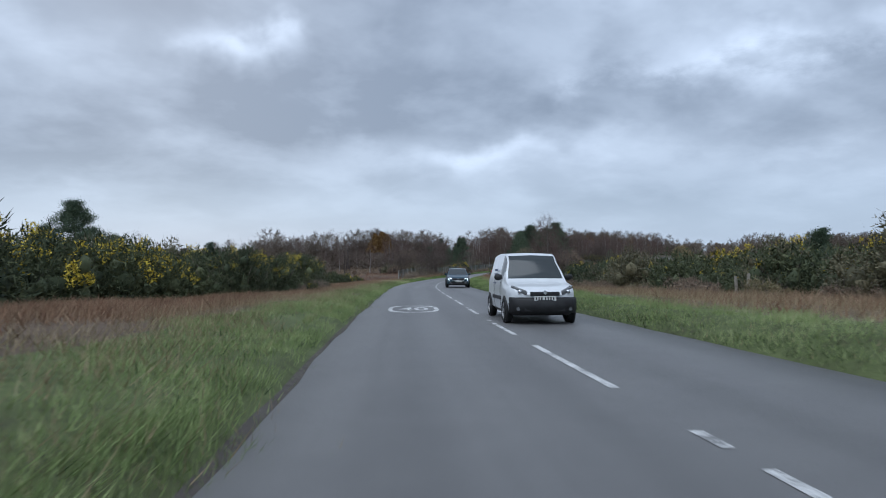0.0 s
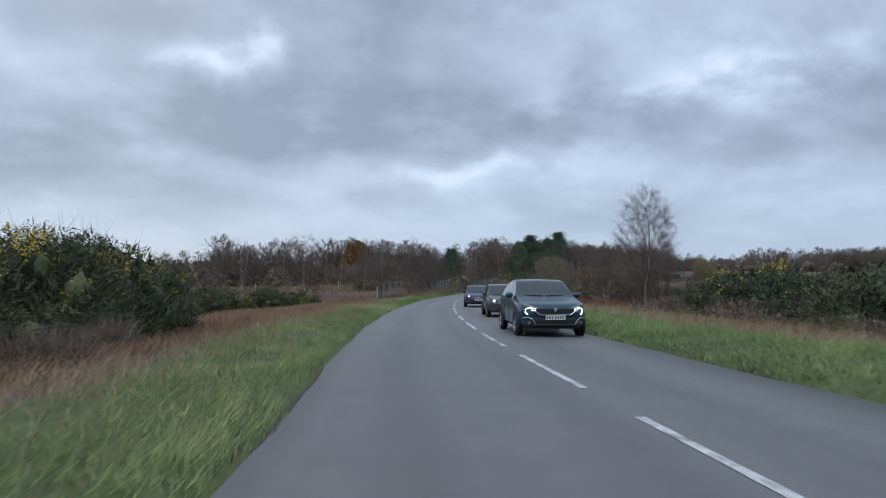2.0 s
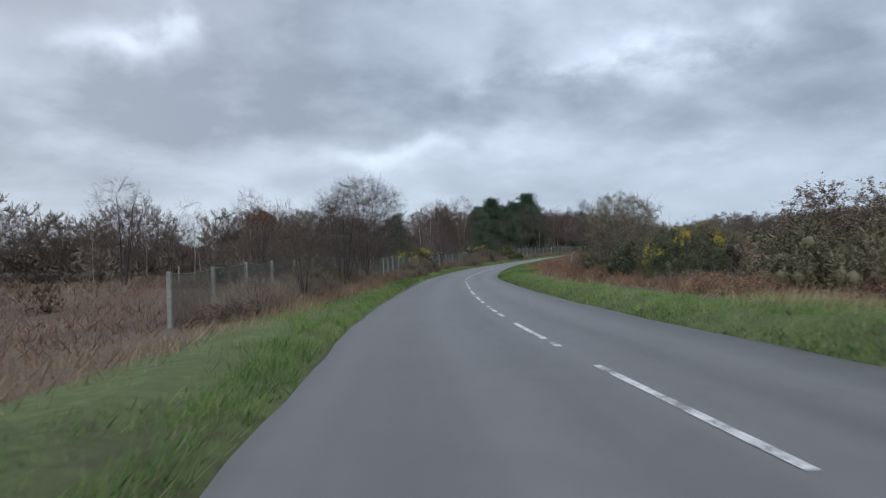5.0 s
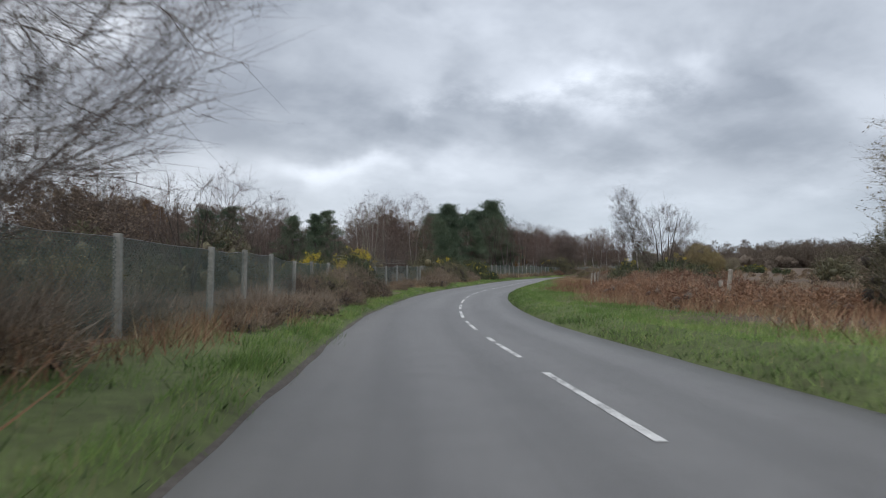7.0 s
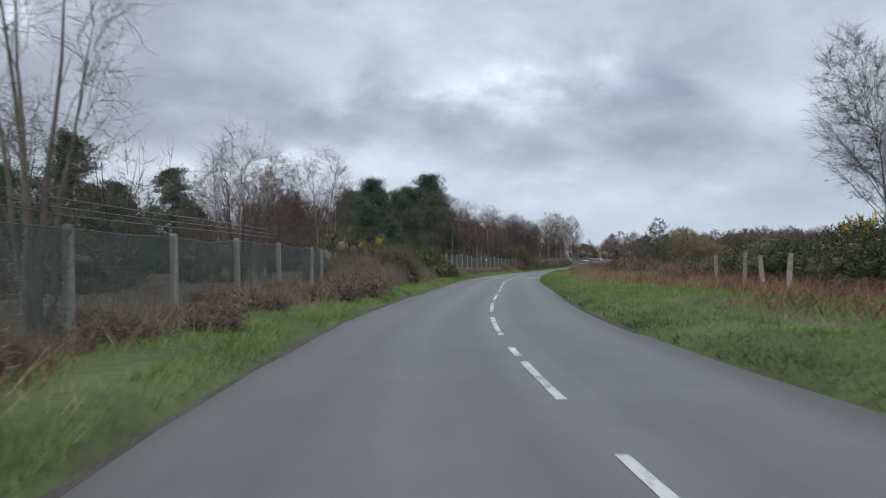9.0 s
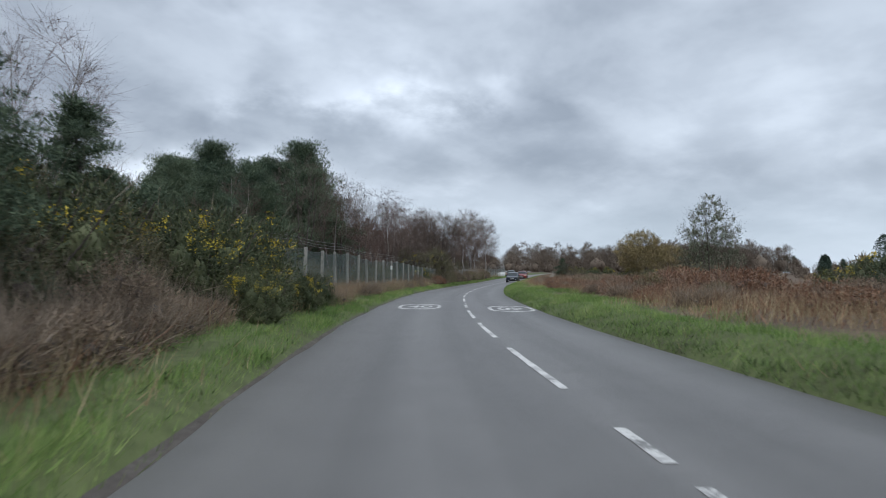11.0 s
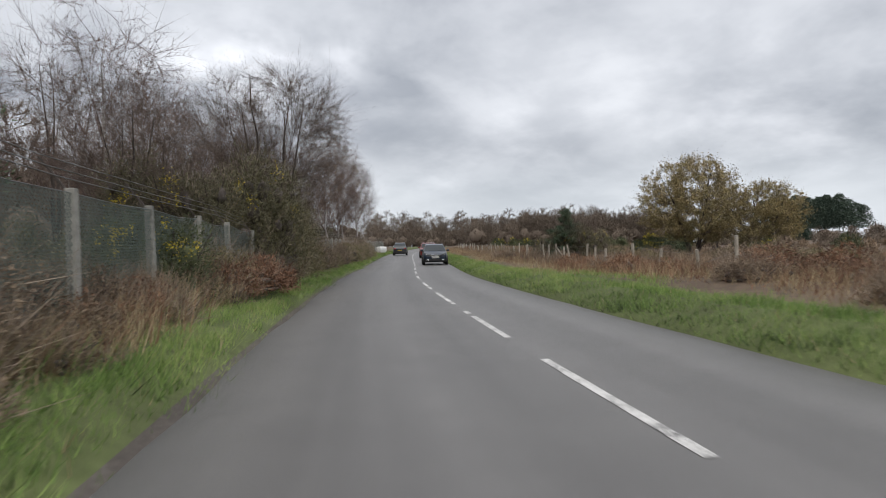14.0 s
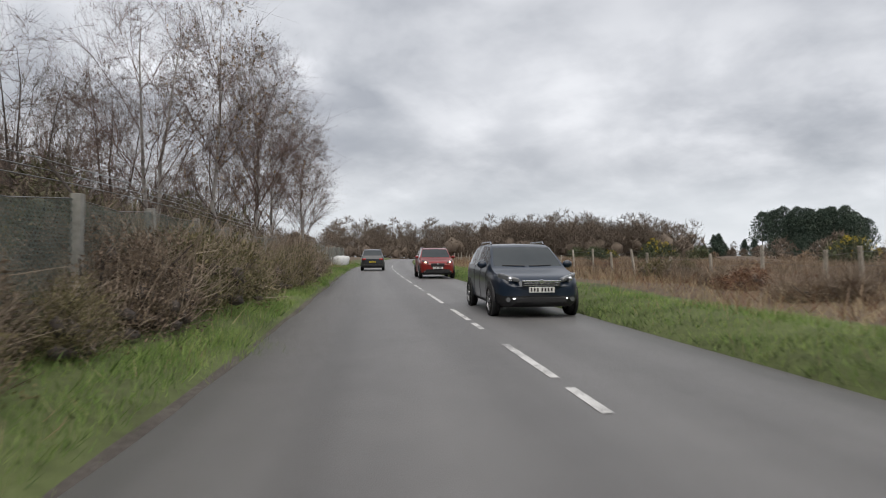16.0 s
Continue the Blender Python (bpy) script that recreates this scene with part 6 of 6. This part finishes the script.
# ---------------------------------------------------------------- vehicles
def wheel_meshes():
    """A tyre and a five-spoke rim, 0.32 m in radius, turning about x, the outside at +x."""
    def lathe(profile, n):
        V, F = [], []
        for i in range(n):
            w = 2 * math.pi * i / n
            V += [(x, r * math.cos(w), r * math.sin(w)) for x, r in profile]
        k = len(profile)
        for i in range(n):
            for j in range(k - 1):
                a, b = i * k + j, ((i + 1) % n) * k + j
                F.append((a, b, b + 1, a + 1))
        return V, F

    tyre = mesh_from("tyre", *lathe([(-0.10, 0.20), (-0.11, 0.27), (-0.09, 0.312), (-0.03, 0.32), (0.04, 0.32), (0.085, 0.312), (0.102, 0.27), (0.096, 0.225), (0.07, 0.215)], 28), True)
    V, F = lathe([(-0.10, 0.21), (0.02, 0.205), (0.085, 0.218), (0.09, 0.205), (0.05, 0.19)], 28)
    bm = bmesh.new()
    for k in range(5):
        w = 2 * math.pi * k / 5
        r = bmesh.ops.create_cube(bm, size=1)
        for v in r["verts"]:
            out = v.co.z + 0.5
            p = Vector((0.055 + v.co.x * 0.03 + 0.012 * out, v.co.y * (0.075 + 0.04 * out), 0.03 + out * 0.17))
            v.co = Matrix.Rotation(w, 3, "X") @ p
    r = bmesh.ops.create_cone(bm, cap_ends=True, segments=16, radius1=0.055, radius2=0.045, depth=0.06)
    for v in r["verts"]:
        v.co = Vector((0.06 + v.co.z, v.co.x, v.co.y))
    r = bmesh.ops.create_cone(bm, cap_ends=True, segments=20, radius1=0.2, radius2=0.2, depth=0.01)
    for v in r["verts"]:
        v.co = Vector((0.0 + v.co.z, v.co.x, v.co.y))
    spokes = bpy.data.meshes.new("tmp")
    bm.to_mesh(spokes)
    bm.free()
    base = len(V)
    V += [tuple(v.co) for v in spokes.vertices]
    F += [tuple(i + base for i in p.vertices) for p in spokes.polygons]
    rim = mesh_from("rim", V, F)
    rim.set_sharp_from_angle(angle=radians(30))
    return tyre, rim


TYRE, RIM = wheel_meshes()


def plate(parent, y, z, mat, facing):
    p = part("number_plate", bm_mesh("number_plate", box((0.52, 0.014, 0.112), 0.003)), mat, parent, "", Matrix.Translation((0, y, z)))
    for i, x in enumerate((-0.20, -0.135, -0.07, -0.005, 0.085, 0.15, 0.215)):
        part("bar", bm_mesh("bar", box((0.034, 0.004, 0.072), 0.0, (x, facing * 0.008, 0))), M["ink"], p)


def vehicle(name, label, category, size, prof, body, trim, lit=None, wheel=1.0, pillars=(), solid_from=9.0, rails=False, grille=(0.5, 0.16, 0.55), lamp=(0.34, 0.15, 0.68), badge=True, lower=0.30, chrome_bar=False, strips=None, doors=(0.36, 0.62), alloy=None):
    """A car whose nose points to +y. prof: fractions of the length for the bonnet's end, the roof's start and end and the tail; heights of nose, bonnet, belt and tail."""
    L, Wd, H = size
    y1, y2, y3, y4, zn, zb, zbelt, ztail = prof
    root = tagged(new(name), label, category)
    n = 52
    us = np.linspace(0, 1, n)
    gc = 0.20
    top = np.interp(us, [0, 0.012, 0.05, y1, y2, (y2 + y3) / 2, y3, y4, 0.985, 1], [zn - 0.06, zn, zn + (zb - zn) * 0.45, zb, H - 0.035, H, H - 0.05, ztail, ztail - 0.06, ztail - 0.2])
    for _ in range(2):
        top[1:-1] = (top[:-2] + 2 * top[1:-1] + top[2:]) / 4
    belt = np.interp(us, [0, 0.05, y1, y1 + 0.05, y4, 1], [zn - 0.08, zn + (zb - zn) * 0.35, zb - 0.07, zbelt, zbelt + 0.06, ztail - 0.22])
    belt = np.minimum(belt, top - 0.02)
    wide = np.interp(us, [0, 0.015, 0.05, 0.14, 0.85, 0.96, 1], [0.70, 0.80, 0.91, 1, 1, 0.94, 0.86]) * Wd / 2
    floor = np.interp(us, [0, 0.03, 0.12, 0.9, 1], [gc + 0.10, gc + 0.02, gc, gc + 0.02, gc + 0.14])
    rings = []
    for i in range(n):
        w, zt, zb_ = wide[i], top[i], belt[i]
        up = min(1.0, (zt - zb_) / 0.5)
        wt = w * (0.93 - 0.17 * up)
        ze = zb_ + (zt - zb_) * 0.90
        y = L / 2 - us[i] * L
        f = floor[i]
        bow = -0.10 * (1 - us[i] / 0.10) if us[i] < 0.10 else (0.06 * (us[i] - 0.93) / 0.07 if us[i] > 0.93 else 0)
        half = [(0, f), (0.84 * w, f), (0.965 * w, f + 0.10), (w, f + (zb_ - f) * 0.45), (0.995 * w, zb_ - (zb_ - f) * 0.16), (0.955 * w, zb_),
                (wt, ze), (wt * 0.93, zb_ + (zt - zb_) * 0.965), (wt * 0.55, zt - 0.012 * up), (0, zt)]
        rings.append([(x, y + bow * (x / max(w, .01)) ** 2, z) for x, z in half])
    k = 10
    groups = {}

    def face(key, pts):
        groups.setdefault(key, []).append(pts)

    for i in range(n - 1):
        u = (us[i] + us[i + 1]) / 2
        for j in range(k - 1):
            tall = top[i] - belt[i] > 0.22 and top[i + 1] - belt[i + 1] > 0.22
            for side in (1, -1):
                q = [rings[i][j], rings[i + 1][j], rings[i + 1][j + 1], rings[i][j + 1]]
                q = [(side * x, y, z) for x, y, z in q]
                if side < 0:
                    q.reverse()
                key = "body"
                if j == 5 and tall and y1 + 0.035 < u < y4 - 0.035 and u < solid_from and not any(abs(u - p) < 0.014 for p in pillars):
                    before = sum(p < u for p in pillars)
                    key = ("side_window", side, before)
                elif j >= 7 and y1 + 0.008 < u < y2 - 0.012:
                    key = "windscreen"
                elif j >= 7 and y3 + 0.012 < u < y4 - 0.015 and y4 - y3 > 0.04:
                    key = "rear_window"
                elif j <= 1 or (j == 2 and (u < 0.10 or u > 0.93) and lower > 0.35):
                    key = "lower_trim"
                face(key, q)
    for side in (1, -1):
        for idx, key in ((0, "nose"), (n - 1, "stern")):
            ring = [(side * x, y, z) for x, y, z in rings[idx]]
            for j in range(k - 1):
                c = (0, ring[0][1], (ring[0][2] + ring[-1][2]) / 2)
                q = [c, ring[j], ring[j + 1]]
                face("body" if j > 2 else "lower_trim", q if (side > 0) == (idx == 0) else q[::-1])
    for key, polys in groups.items():
        bm = bmesh.new()
        for q in polys:
            q = [p for i, p in enumerate(q) if p != q[i - 1]]
            if len(q) > 2:
                bm.faces.new([bm.verts.new(p) for p in q])
        bmesh.ops.remove_doubles(bm, verts=bm.verts[:], dist=0.0005)
        bmesh.ops.recalc_face_normals(bm, faces=bm.faces[:])
        nm = key if isinstance(key, str) else key[0]
        me = bm_mesh(nm, bm, True)
        me.set_sharp_from_angle(angle=radians(32))
        part(nm, me, body if nm == "body" else (trim if nm == "lower_trim" else M["glass"]), root)
    # wheels over black discs that stand in for the shaded arch hollows
    wb = L * 0.62
    for y in (L / 2 - L * 0.185, L / 2 - L * 0.185 - wb):
        for side in (1, -1):
            arch = bmesh.new()
            bmesh.ops.create_cone(arch, cap_ends=True, segments=32, radius1=0.375 * wheel, radius2=0.37 * wheel, depth=0.05)
            for v in arch.verts:
                v.co = Vector((v.co.z, v.co.x, v.co.y))
            part("wheel_arch", bm_mesh("wheel_arch", arch), M["plastic"], root, "", Matrix.Translation((side * (Wd / 2 - 0.012), y, 0.335 * wheel)))
            m = Matrix.LocRotScale((side * (Wd / 2 - 0.062), y, 0.32 * wheel), Euler((0.3, 0, 0 if side > 0 else math.pi)), (1, wheel, wheel))
            t = part("tyre", TYRE, M["tyre"], root, "", m)
            part("rim", RIM, alloy or M["rim"], t)
    yf, yr = L / 2, -L / 2
    # nose: grille, lamps, plate, badge
    gw, gh, gz = grille
    part("grille", bm_mesh("grille", box((Wd * gw, 0.06, gh), 0.02, (0, yf - 0.005, gz))), M["plastic"], root)
    for z in (gz - gh * 0.25, gz + gh * 0.1):
        part("grille_bar", bm_mesh("grille_bar", box((Wd * gw * 0.92, 0.016, 0.014), 0.003, (0, yf + 0.027, z))), M["chrome"] if chrome_bar else M["plastic"], root)
    if chrome_bar:
        part("grille_bar", bm_mesh("grille_bar", box((Wd * gw, 0.02, 0.035), 0.006, (0, yf + 0.03, gz + gh * 0.42))), M["chrome"], root)
    part("air_intake", bm_mesh("air_intake", box((Wd * 0.58, 0.05, 0.10), 0.015, (0, yf - 0.02, gc + 0.17))), M["plastic"], root)
    lw, lh, lz = lamp
    for side in (1, -1):
        bm = box((lw, 0.22, lh), 0.04)
        for v in bm.verts:
            u = (v.co.x + lw / 2) / lw
            v.co.y -= 0.30 * u ** 2
            v.co.z = v.co.z * (0.55 + 0.45 * u) + 0.09 * u
            v.co.x *= side
        if side < 0:
            bmesh.ops.reverse_faces(bm, faces=bm.faces[:])
        lam = part("headlight", bm_mesh("headlight", bm, True), M["lens"], root, "", Matrix.Translation((side * Wd * 0.345, yf - 0.135, lz)))
        bulb = bmesh.new()
        bmesh.ops.create_uvsphere(bulb, u_segments=14, v_segments=8, radius=min(lh, 0.15) * 0.36)
        part("bulb", bm_mesh("bulb", bulb, True), lit if lit is not None and not strips else M["chrome"], lam, "", Matrix.Translation((0, 0.035, 0.03)))
        if strips:
            dz = -lh * 0.30 if strips == "lamp" else gc + 0.20 - lz
            strip = box((lw * 0.85, 0.03, 0.022), 0.006)
            for v in strip.verts:
                u = (v.co.x + lw / 2) / lw
                v.co.y -= 0.30 * u ** 2
                v.co.x *= side
            if side < 0:
                bmesh.ops.reverse_faces(strip, faces=strip.faces[:])
            part("running_light", bm_mesh("running_light", strip), M["drl"], lam, "", Matrix.Translation((0, 0.115, dz)))
        fog = bmesh.new()
        bmesh.ops.create_cone(fog, cap_ends=True, segments=14, radius1=0.05, radius2=0.045, depth=0.05)
        for v in fog.verts:
            v.co = Vector((v.co.x, v.co.z, v.co.y))
        part("fog_light", bm_mesh("fog_light", fog), M["lens"], root, "", Matrix.Translation((side * Wd * 0.37, yf - 0.085, gc + 0.18)))
        # mirrors
        mir = bmesh.new()
        bmesh.ops.create_uvsphere(mir, u_segments=14, v_segments=8, radius=1)
        for v in mir.verts:
            v.co = Vector((v.co.x * 0.11, v.co.y * 0.075, v.co.z * 0.085))
        part("wing_mirror", bm_mesh("wing_mirror", mir, True), trim if category == "van" else body, root, "", Matrix.Translation((side * (Wd / 2 + 0.07), yf - (y1 + 0.075) * L, zbelt + 0.07)))
        # tail lamps
        tl = box((0.30 if category != "van" else 0.16, 0.14, 0.15 if category != "van" else 0.5), 0.035)
        part("tail_light", bm_mesh("tail_light", tl, True), M["tail"], root, "", Matrix.Translation((side * Wd * 0.375, yr + 0.075, ztail - 0.22)))
        for uy in doors:
            i = int(uy * (n - 1))
            seam = [(side * (x + 0.002), y, z) for x, y, z in rings[i][2:6]]
            V, F = [], []
            tube([Vector(q) for q in seam], [0.005] * 4, 4, V, F)
            part("door_seam", mesh_from("door_seam", V, F), M["plastic"], root)
        hd = box((0.014, 0.17, 0.03), 0.006)
        for uy in (0.47, 0.70):
            if uy < solid_from + 0.2:
                part("door_handle", bm_mesh("door_handle", hd.copy()), body, root, "", Matrix.Translation((side * (Wd / 2 - 0.004), yf - uy * L, zbelt - 0.13)))
        hd.free()
        V, F = [], []
        tube([Vector((side * 0.05 + 0.02, yf - (y1 + 0.012) * L, zb + 0.05)), Vector((side * 0.05 + 0.02 + 0.55 * 1.0 * (1 if side > 0 else -1) * 0.9, yf - (y1 + 0.02) * L, zb + 0.065))], [0.012, 0.008], 4, V, F)
        part("wiper", mesh_from("wiper", V, F), M["plastic"], root)
        if rails:
            V, F = [], []
            tube([Vector((side * Wd * 0.345, yf - (y2 + 0.05) * L, H - 0.03)), Vector((side * Wd * 0.345, yf - (y2 + 0.07) * L, H + 0.025)), Vector((side * Wd * 0.345, yf - (y3 - 0.05) * L, H + 0.015)), Vector((side * Wd * 0.345, yf - (y3 - 0.02) * L, H - 0.05))], [0.018] * 4, 6, V, F)
            part("roof_rail", mesh_from("roof_rail", V, F, True), M["chrome"], root)
    plate(root, yf + 0.035, gz - gh * 0.5 - 0.06, M["plate_w"], 1)
    plate(root, yr - 0.012, max(0.55, ztail - 0.42), M["plate_y"], -1)
    part("rear_bumper", bm_mesh("rear_bumper", box((Wd * 0.86, 0.12, 0.17), 0.03, (0, yr + 0.03, gc + 0.22))), trim, root)
    if badge:
        bm = bmesh.new()
        bmesh.ops.create_cone(bm, cap_ends=True, segments=16, radius1=0.055, radius2=0.045, depth=0.03)
        for v in bm.verts:
            v.co = Vector((v.co.x, v.co.z, v.co.y))
        part("badge", bm_mesh("badge", bm), M["chrome"], root, "", Matrix.Translation((0, yf + 0.03, gz + gh * 0.28)))
    return root


def park(ob, s_front, d, oncoming, axle):
    """Sets a vehicle on its lane with its front axle at s_front."""
    L = axle
    s = s_front + (L if oncoming else -L)
    x, y = world(s, d)
    tilt = math.degrees(math.atan(float(np.interp(s, STEPS, FALL))))
    yaw = heading(s) + (180 if oncoming else 0)
    ob.matrix_basis = Matrix.Translation((float(x), float(y), float(road_z(s)))) @ pose(0, 0, 0, 0, 0, yaw) @ pose(0, 0, 0, -tilt if oncoming else tilt)
    return ob


def small_van():
    v = vehicle("delivery_van", "small white panel van with black bumpers and faded lettering", "van", (4.32, 1.70, 1.80), (0.24, 0.40, 0.93, 0.975, 0.78, 1.02, 1.06, 1.30),
                M["white"], M["plastic"], None, 0.96, (), 0.46, grille=(0.42, 0.10, 0.74), lamp=(0.34, 0.19, 0.76), lower=0.5)
    bm = bmesh.new()
    bmesh.ops.create_grid(bm, x_segments=14, y_segments=6, size=1)
    for q in bm.verts:
        a, b = q.co.x, q.co.y
        q.co = Vector((0.80 * a, 2.19 - 0.30 * abs(a) ** 3 - 0.05 * b * b - 0.03 * (b < -0.5), 0.46 + 0.18 * b))
    bmesh.ops.recalc_face_normals(bm, faces=bm.faces[:])
    bmesh.ops.solidify(bm, geom=bm.faces[:], thickness=0.04)
    part("front_bumper", bm_mesh("front_bumper", bm, True), M["plastic"], v, "black plastic bumper")
    for side in (1, -1):
        part("side_strip", bm_mesh("side_strip", box((0.025, 1.5, 0.10), 0.008, (side * 0.855, 0.05, 0.60))), M["plastic"], v)
        for i, (y, w, z) in enumerate(((-0.35, 0.5, 1.32), (-0.35, 0.7, 1.2), (-0.4, 0.6, 0.95))):
            part("lettering_bar", bm_mesh("lettering_bar", box((0.006, w, 0.06), 0.0, (side * (0.842 if z < 1.1 else 0.80), y, z))), M["sign_blue"], v)
    V, F = [], []
    tube([Vector((0, 0.42, 1.76)), Vector((0, 0.36, 1.98))], [0.006, 0.003], 4, V, F)
    part("aerial", mesh_from("aerial", V, F), M["plastic"], v)
    return v


def rod(name, pts, r, mat, parent, label=""):
    V, F = [], []
    tube([Vector(p) for p in pts], [r] * len(pts), 6, V, F)
    return part(name, mesh_from(name, V, F, True), mat, parent, label)


def coupe_crossover():
    v = vehicle("crossover_car", "dark teal coupe crossover with slim white running lights", "car", (4.57, 1.82, 1.57), (0.27, 0.46, 0.70, 0.93, 0.72, 1.03, 1.02, 1.08),
                M["teal"], M["plastic"], M["drl"], 1.06, (0.50, 0.66), grille=(0.56, 0.18, 0.67), lamp=(0.42, 0.12, 0.74), strips="lamp", doors=(0.31, 0.50, 0.68), lower=0.3, alloy=M["dark_rim"])
    yf = 2.285
    part("lower_grille", bm_mesh("lower_grille", box((1.16, 0.10, 0.17), 0.03, (0, yf - 0.045, 0.42))), M["plastic"], v, "black lower grille")
    rod("grille_frame", [(-0.66, yf - 0.06, 0.755), (-0.52, yf + 0.02, 0.68), (-0.40, yf + 0.035, 0.585), (0.40, yf + 0.035, 0.585), (0.52, yf + 0.02, 0.68), (0.66, yf - 0.06, 0.755)], 0.014, M["chrome"], v, "chrome grille surround")
    for side in (1, -1):
        rod("bumper_blade", [(side * 0.84, yf - 0.20, 0.50), (side * 0.70, yf - 0.06, 0.52), (side * 0.60, yf + 0.01, 0.47), (side * 0.52, yf + 0.02, 0.35)], 0.014, M["rim"], v, "silver bumper blade")
        rod("running_light", [(side * 0.755, yf - 0.185, 0.72), (side * 0.765, yf - 0.18, 0.65), (side * 0.71, yf - 0.12, 0.60)], 0.014, M["drl"], v, "white angled running light")
        rod("light_bar", [(side * 0.765, yf - 0.185, 0.735), (side * 0.66, yf - 0.065, 0.775), (side * 0.50, yf + 0.02, 0.745)], 0.009, M["drl"], v, "slim white light along the lamp")
    rod("skid_bar", [(-0.60, yf + 0.015, 0.325), (0.60, yf + 0.015, 0.325)], 0.018, M["plastic"], v)
    part("shark_fin", bm_mesh("shark_fin", box((0.04, 0.16, 0.07), 0.015, (0, -0.75, 1.57), 0.5)), M["plastic"], v)
    return v


park(small_van(), 16.4, 1.15, True, 1.36)
park(coupe_crossover(), 52.6, 1.75, True, 1.44)
park(vehicle("hatchback_car", "dark grey three-door hatchback with headlights on", "car", (4.0, 1.72, 1.49), (0.23, 0.45, 0.80, 0.955, 0.66, 0.95, 0.97, 1.02),
             M["grey"], M["grey"], M["lamp"], 0.98, (0.54,), grille=(0.40, 0.13, 0.60), lamp=(0.36, 0.19, 0.70), chrome_bar=True), 64.2, 2.1, True, 1.25)
park(vehicle("hatchback_car", "deep purple-blue five-door hatchback with headlights on", "car", (4.36, 1.82, 1.48), (0.24, 0.44, 0.76, 0.95, 0.64, 0.96, 0.97, 1.03),
             M["navy"], M["navy"], M["lamp"], 1.0, (0.49, 0.66), grille=(0.36, 0.10, 0.62), lamp=(0.38, 0.14, 0.71), chrome_bar=True), 79.2, 1.65, True, 1.37)
park(vehicle("estate_car", "blue-black crossover estate with bright low running lights", "car", (4.36, 1.80, 1.55), (0.24, 0.43, 0.80, 0.955, 0.70, 0.99, 1.00, 1.05),
             M["black"], M["plastic"], M["chrome"], 1.03, (0.48, 0.66), rails=True, grille=(0.44, 0.12, 0.70), lamp=(0.38, 0.14, 0.76), chrome_bar=True, strips="bumper", doors=(0.30, 0.48, 0.66), lower=0.5), 291.0, 1.5, True, 1.37)
park(vehicle("suv_car", "bright red compact SUV with headlights on", "car", (4.43, 1.86, 1.65), (0.26, 0.42, 0.80, 0.955, 0.80, 1.06, 1.06, 1.10),
             M["red"], M["plastic"], M["lamp"], 1.1, (0.47, 0.64), rails=True, grille=(0.38, 0.18, 0.72), lamp=(0.32, 0.13, 0.84)), 312.0, 1.7, True, 1.40)
park(vehicle("suv_car", "charcoal compact SUV with silver roof rails and yellow plate", "car", (4.43, 1.81, 1.70), (0.26, 0.42, 0.82, 0.96, 0.80, 1.04, 1.04, 1.12),
             M["suv"], M["plastic"], None, 1.08, (0.47, 0.64), rails=True), 332.0, -1.7, False, 1.40)
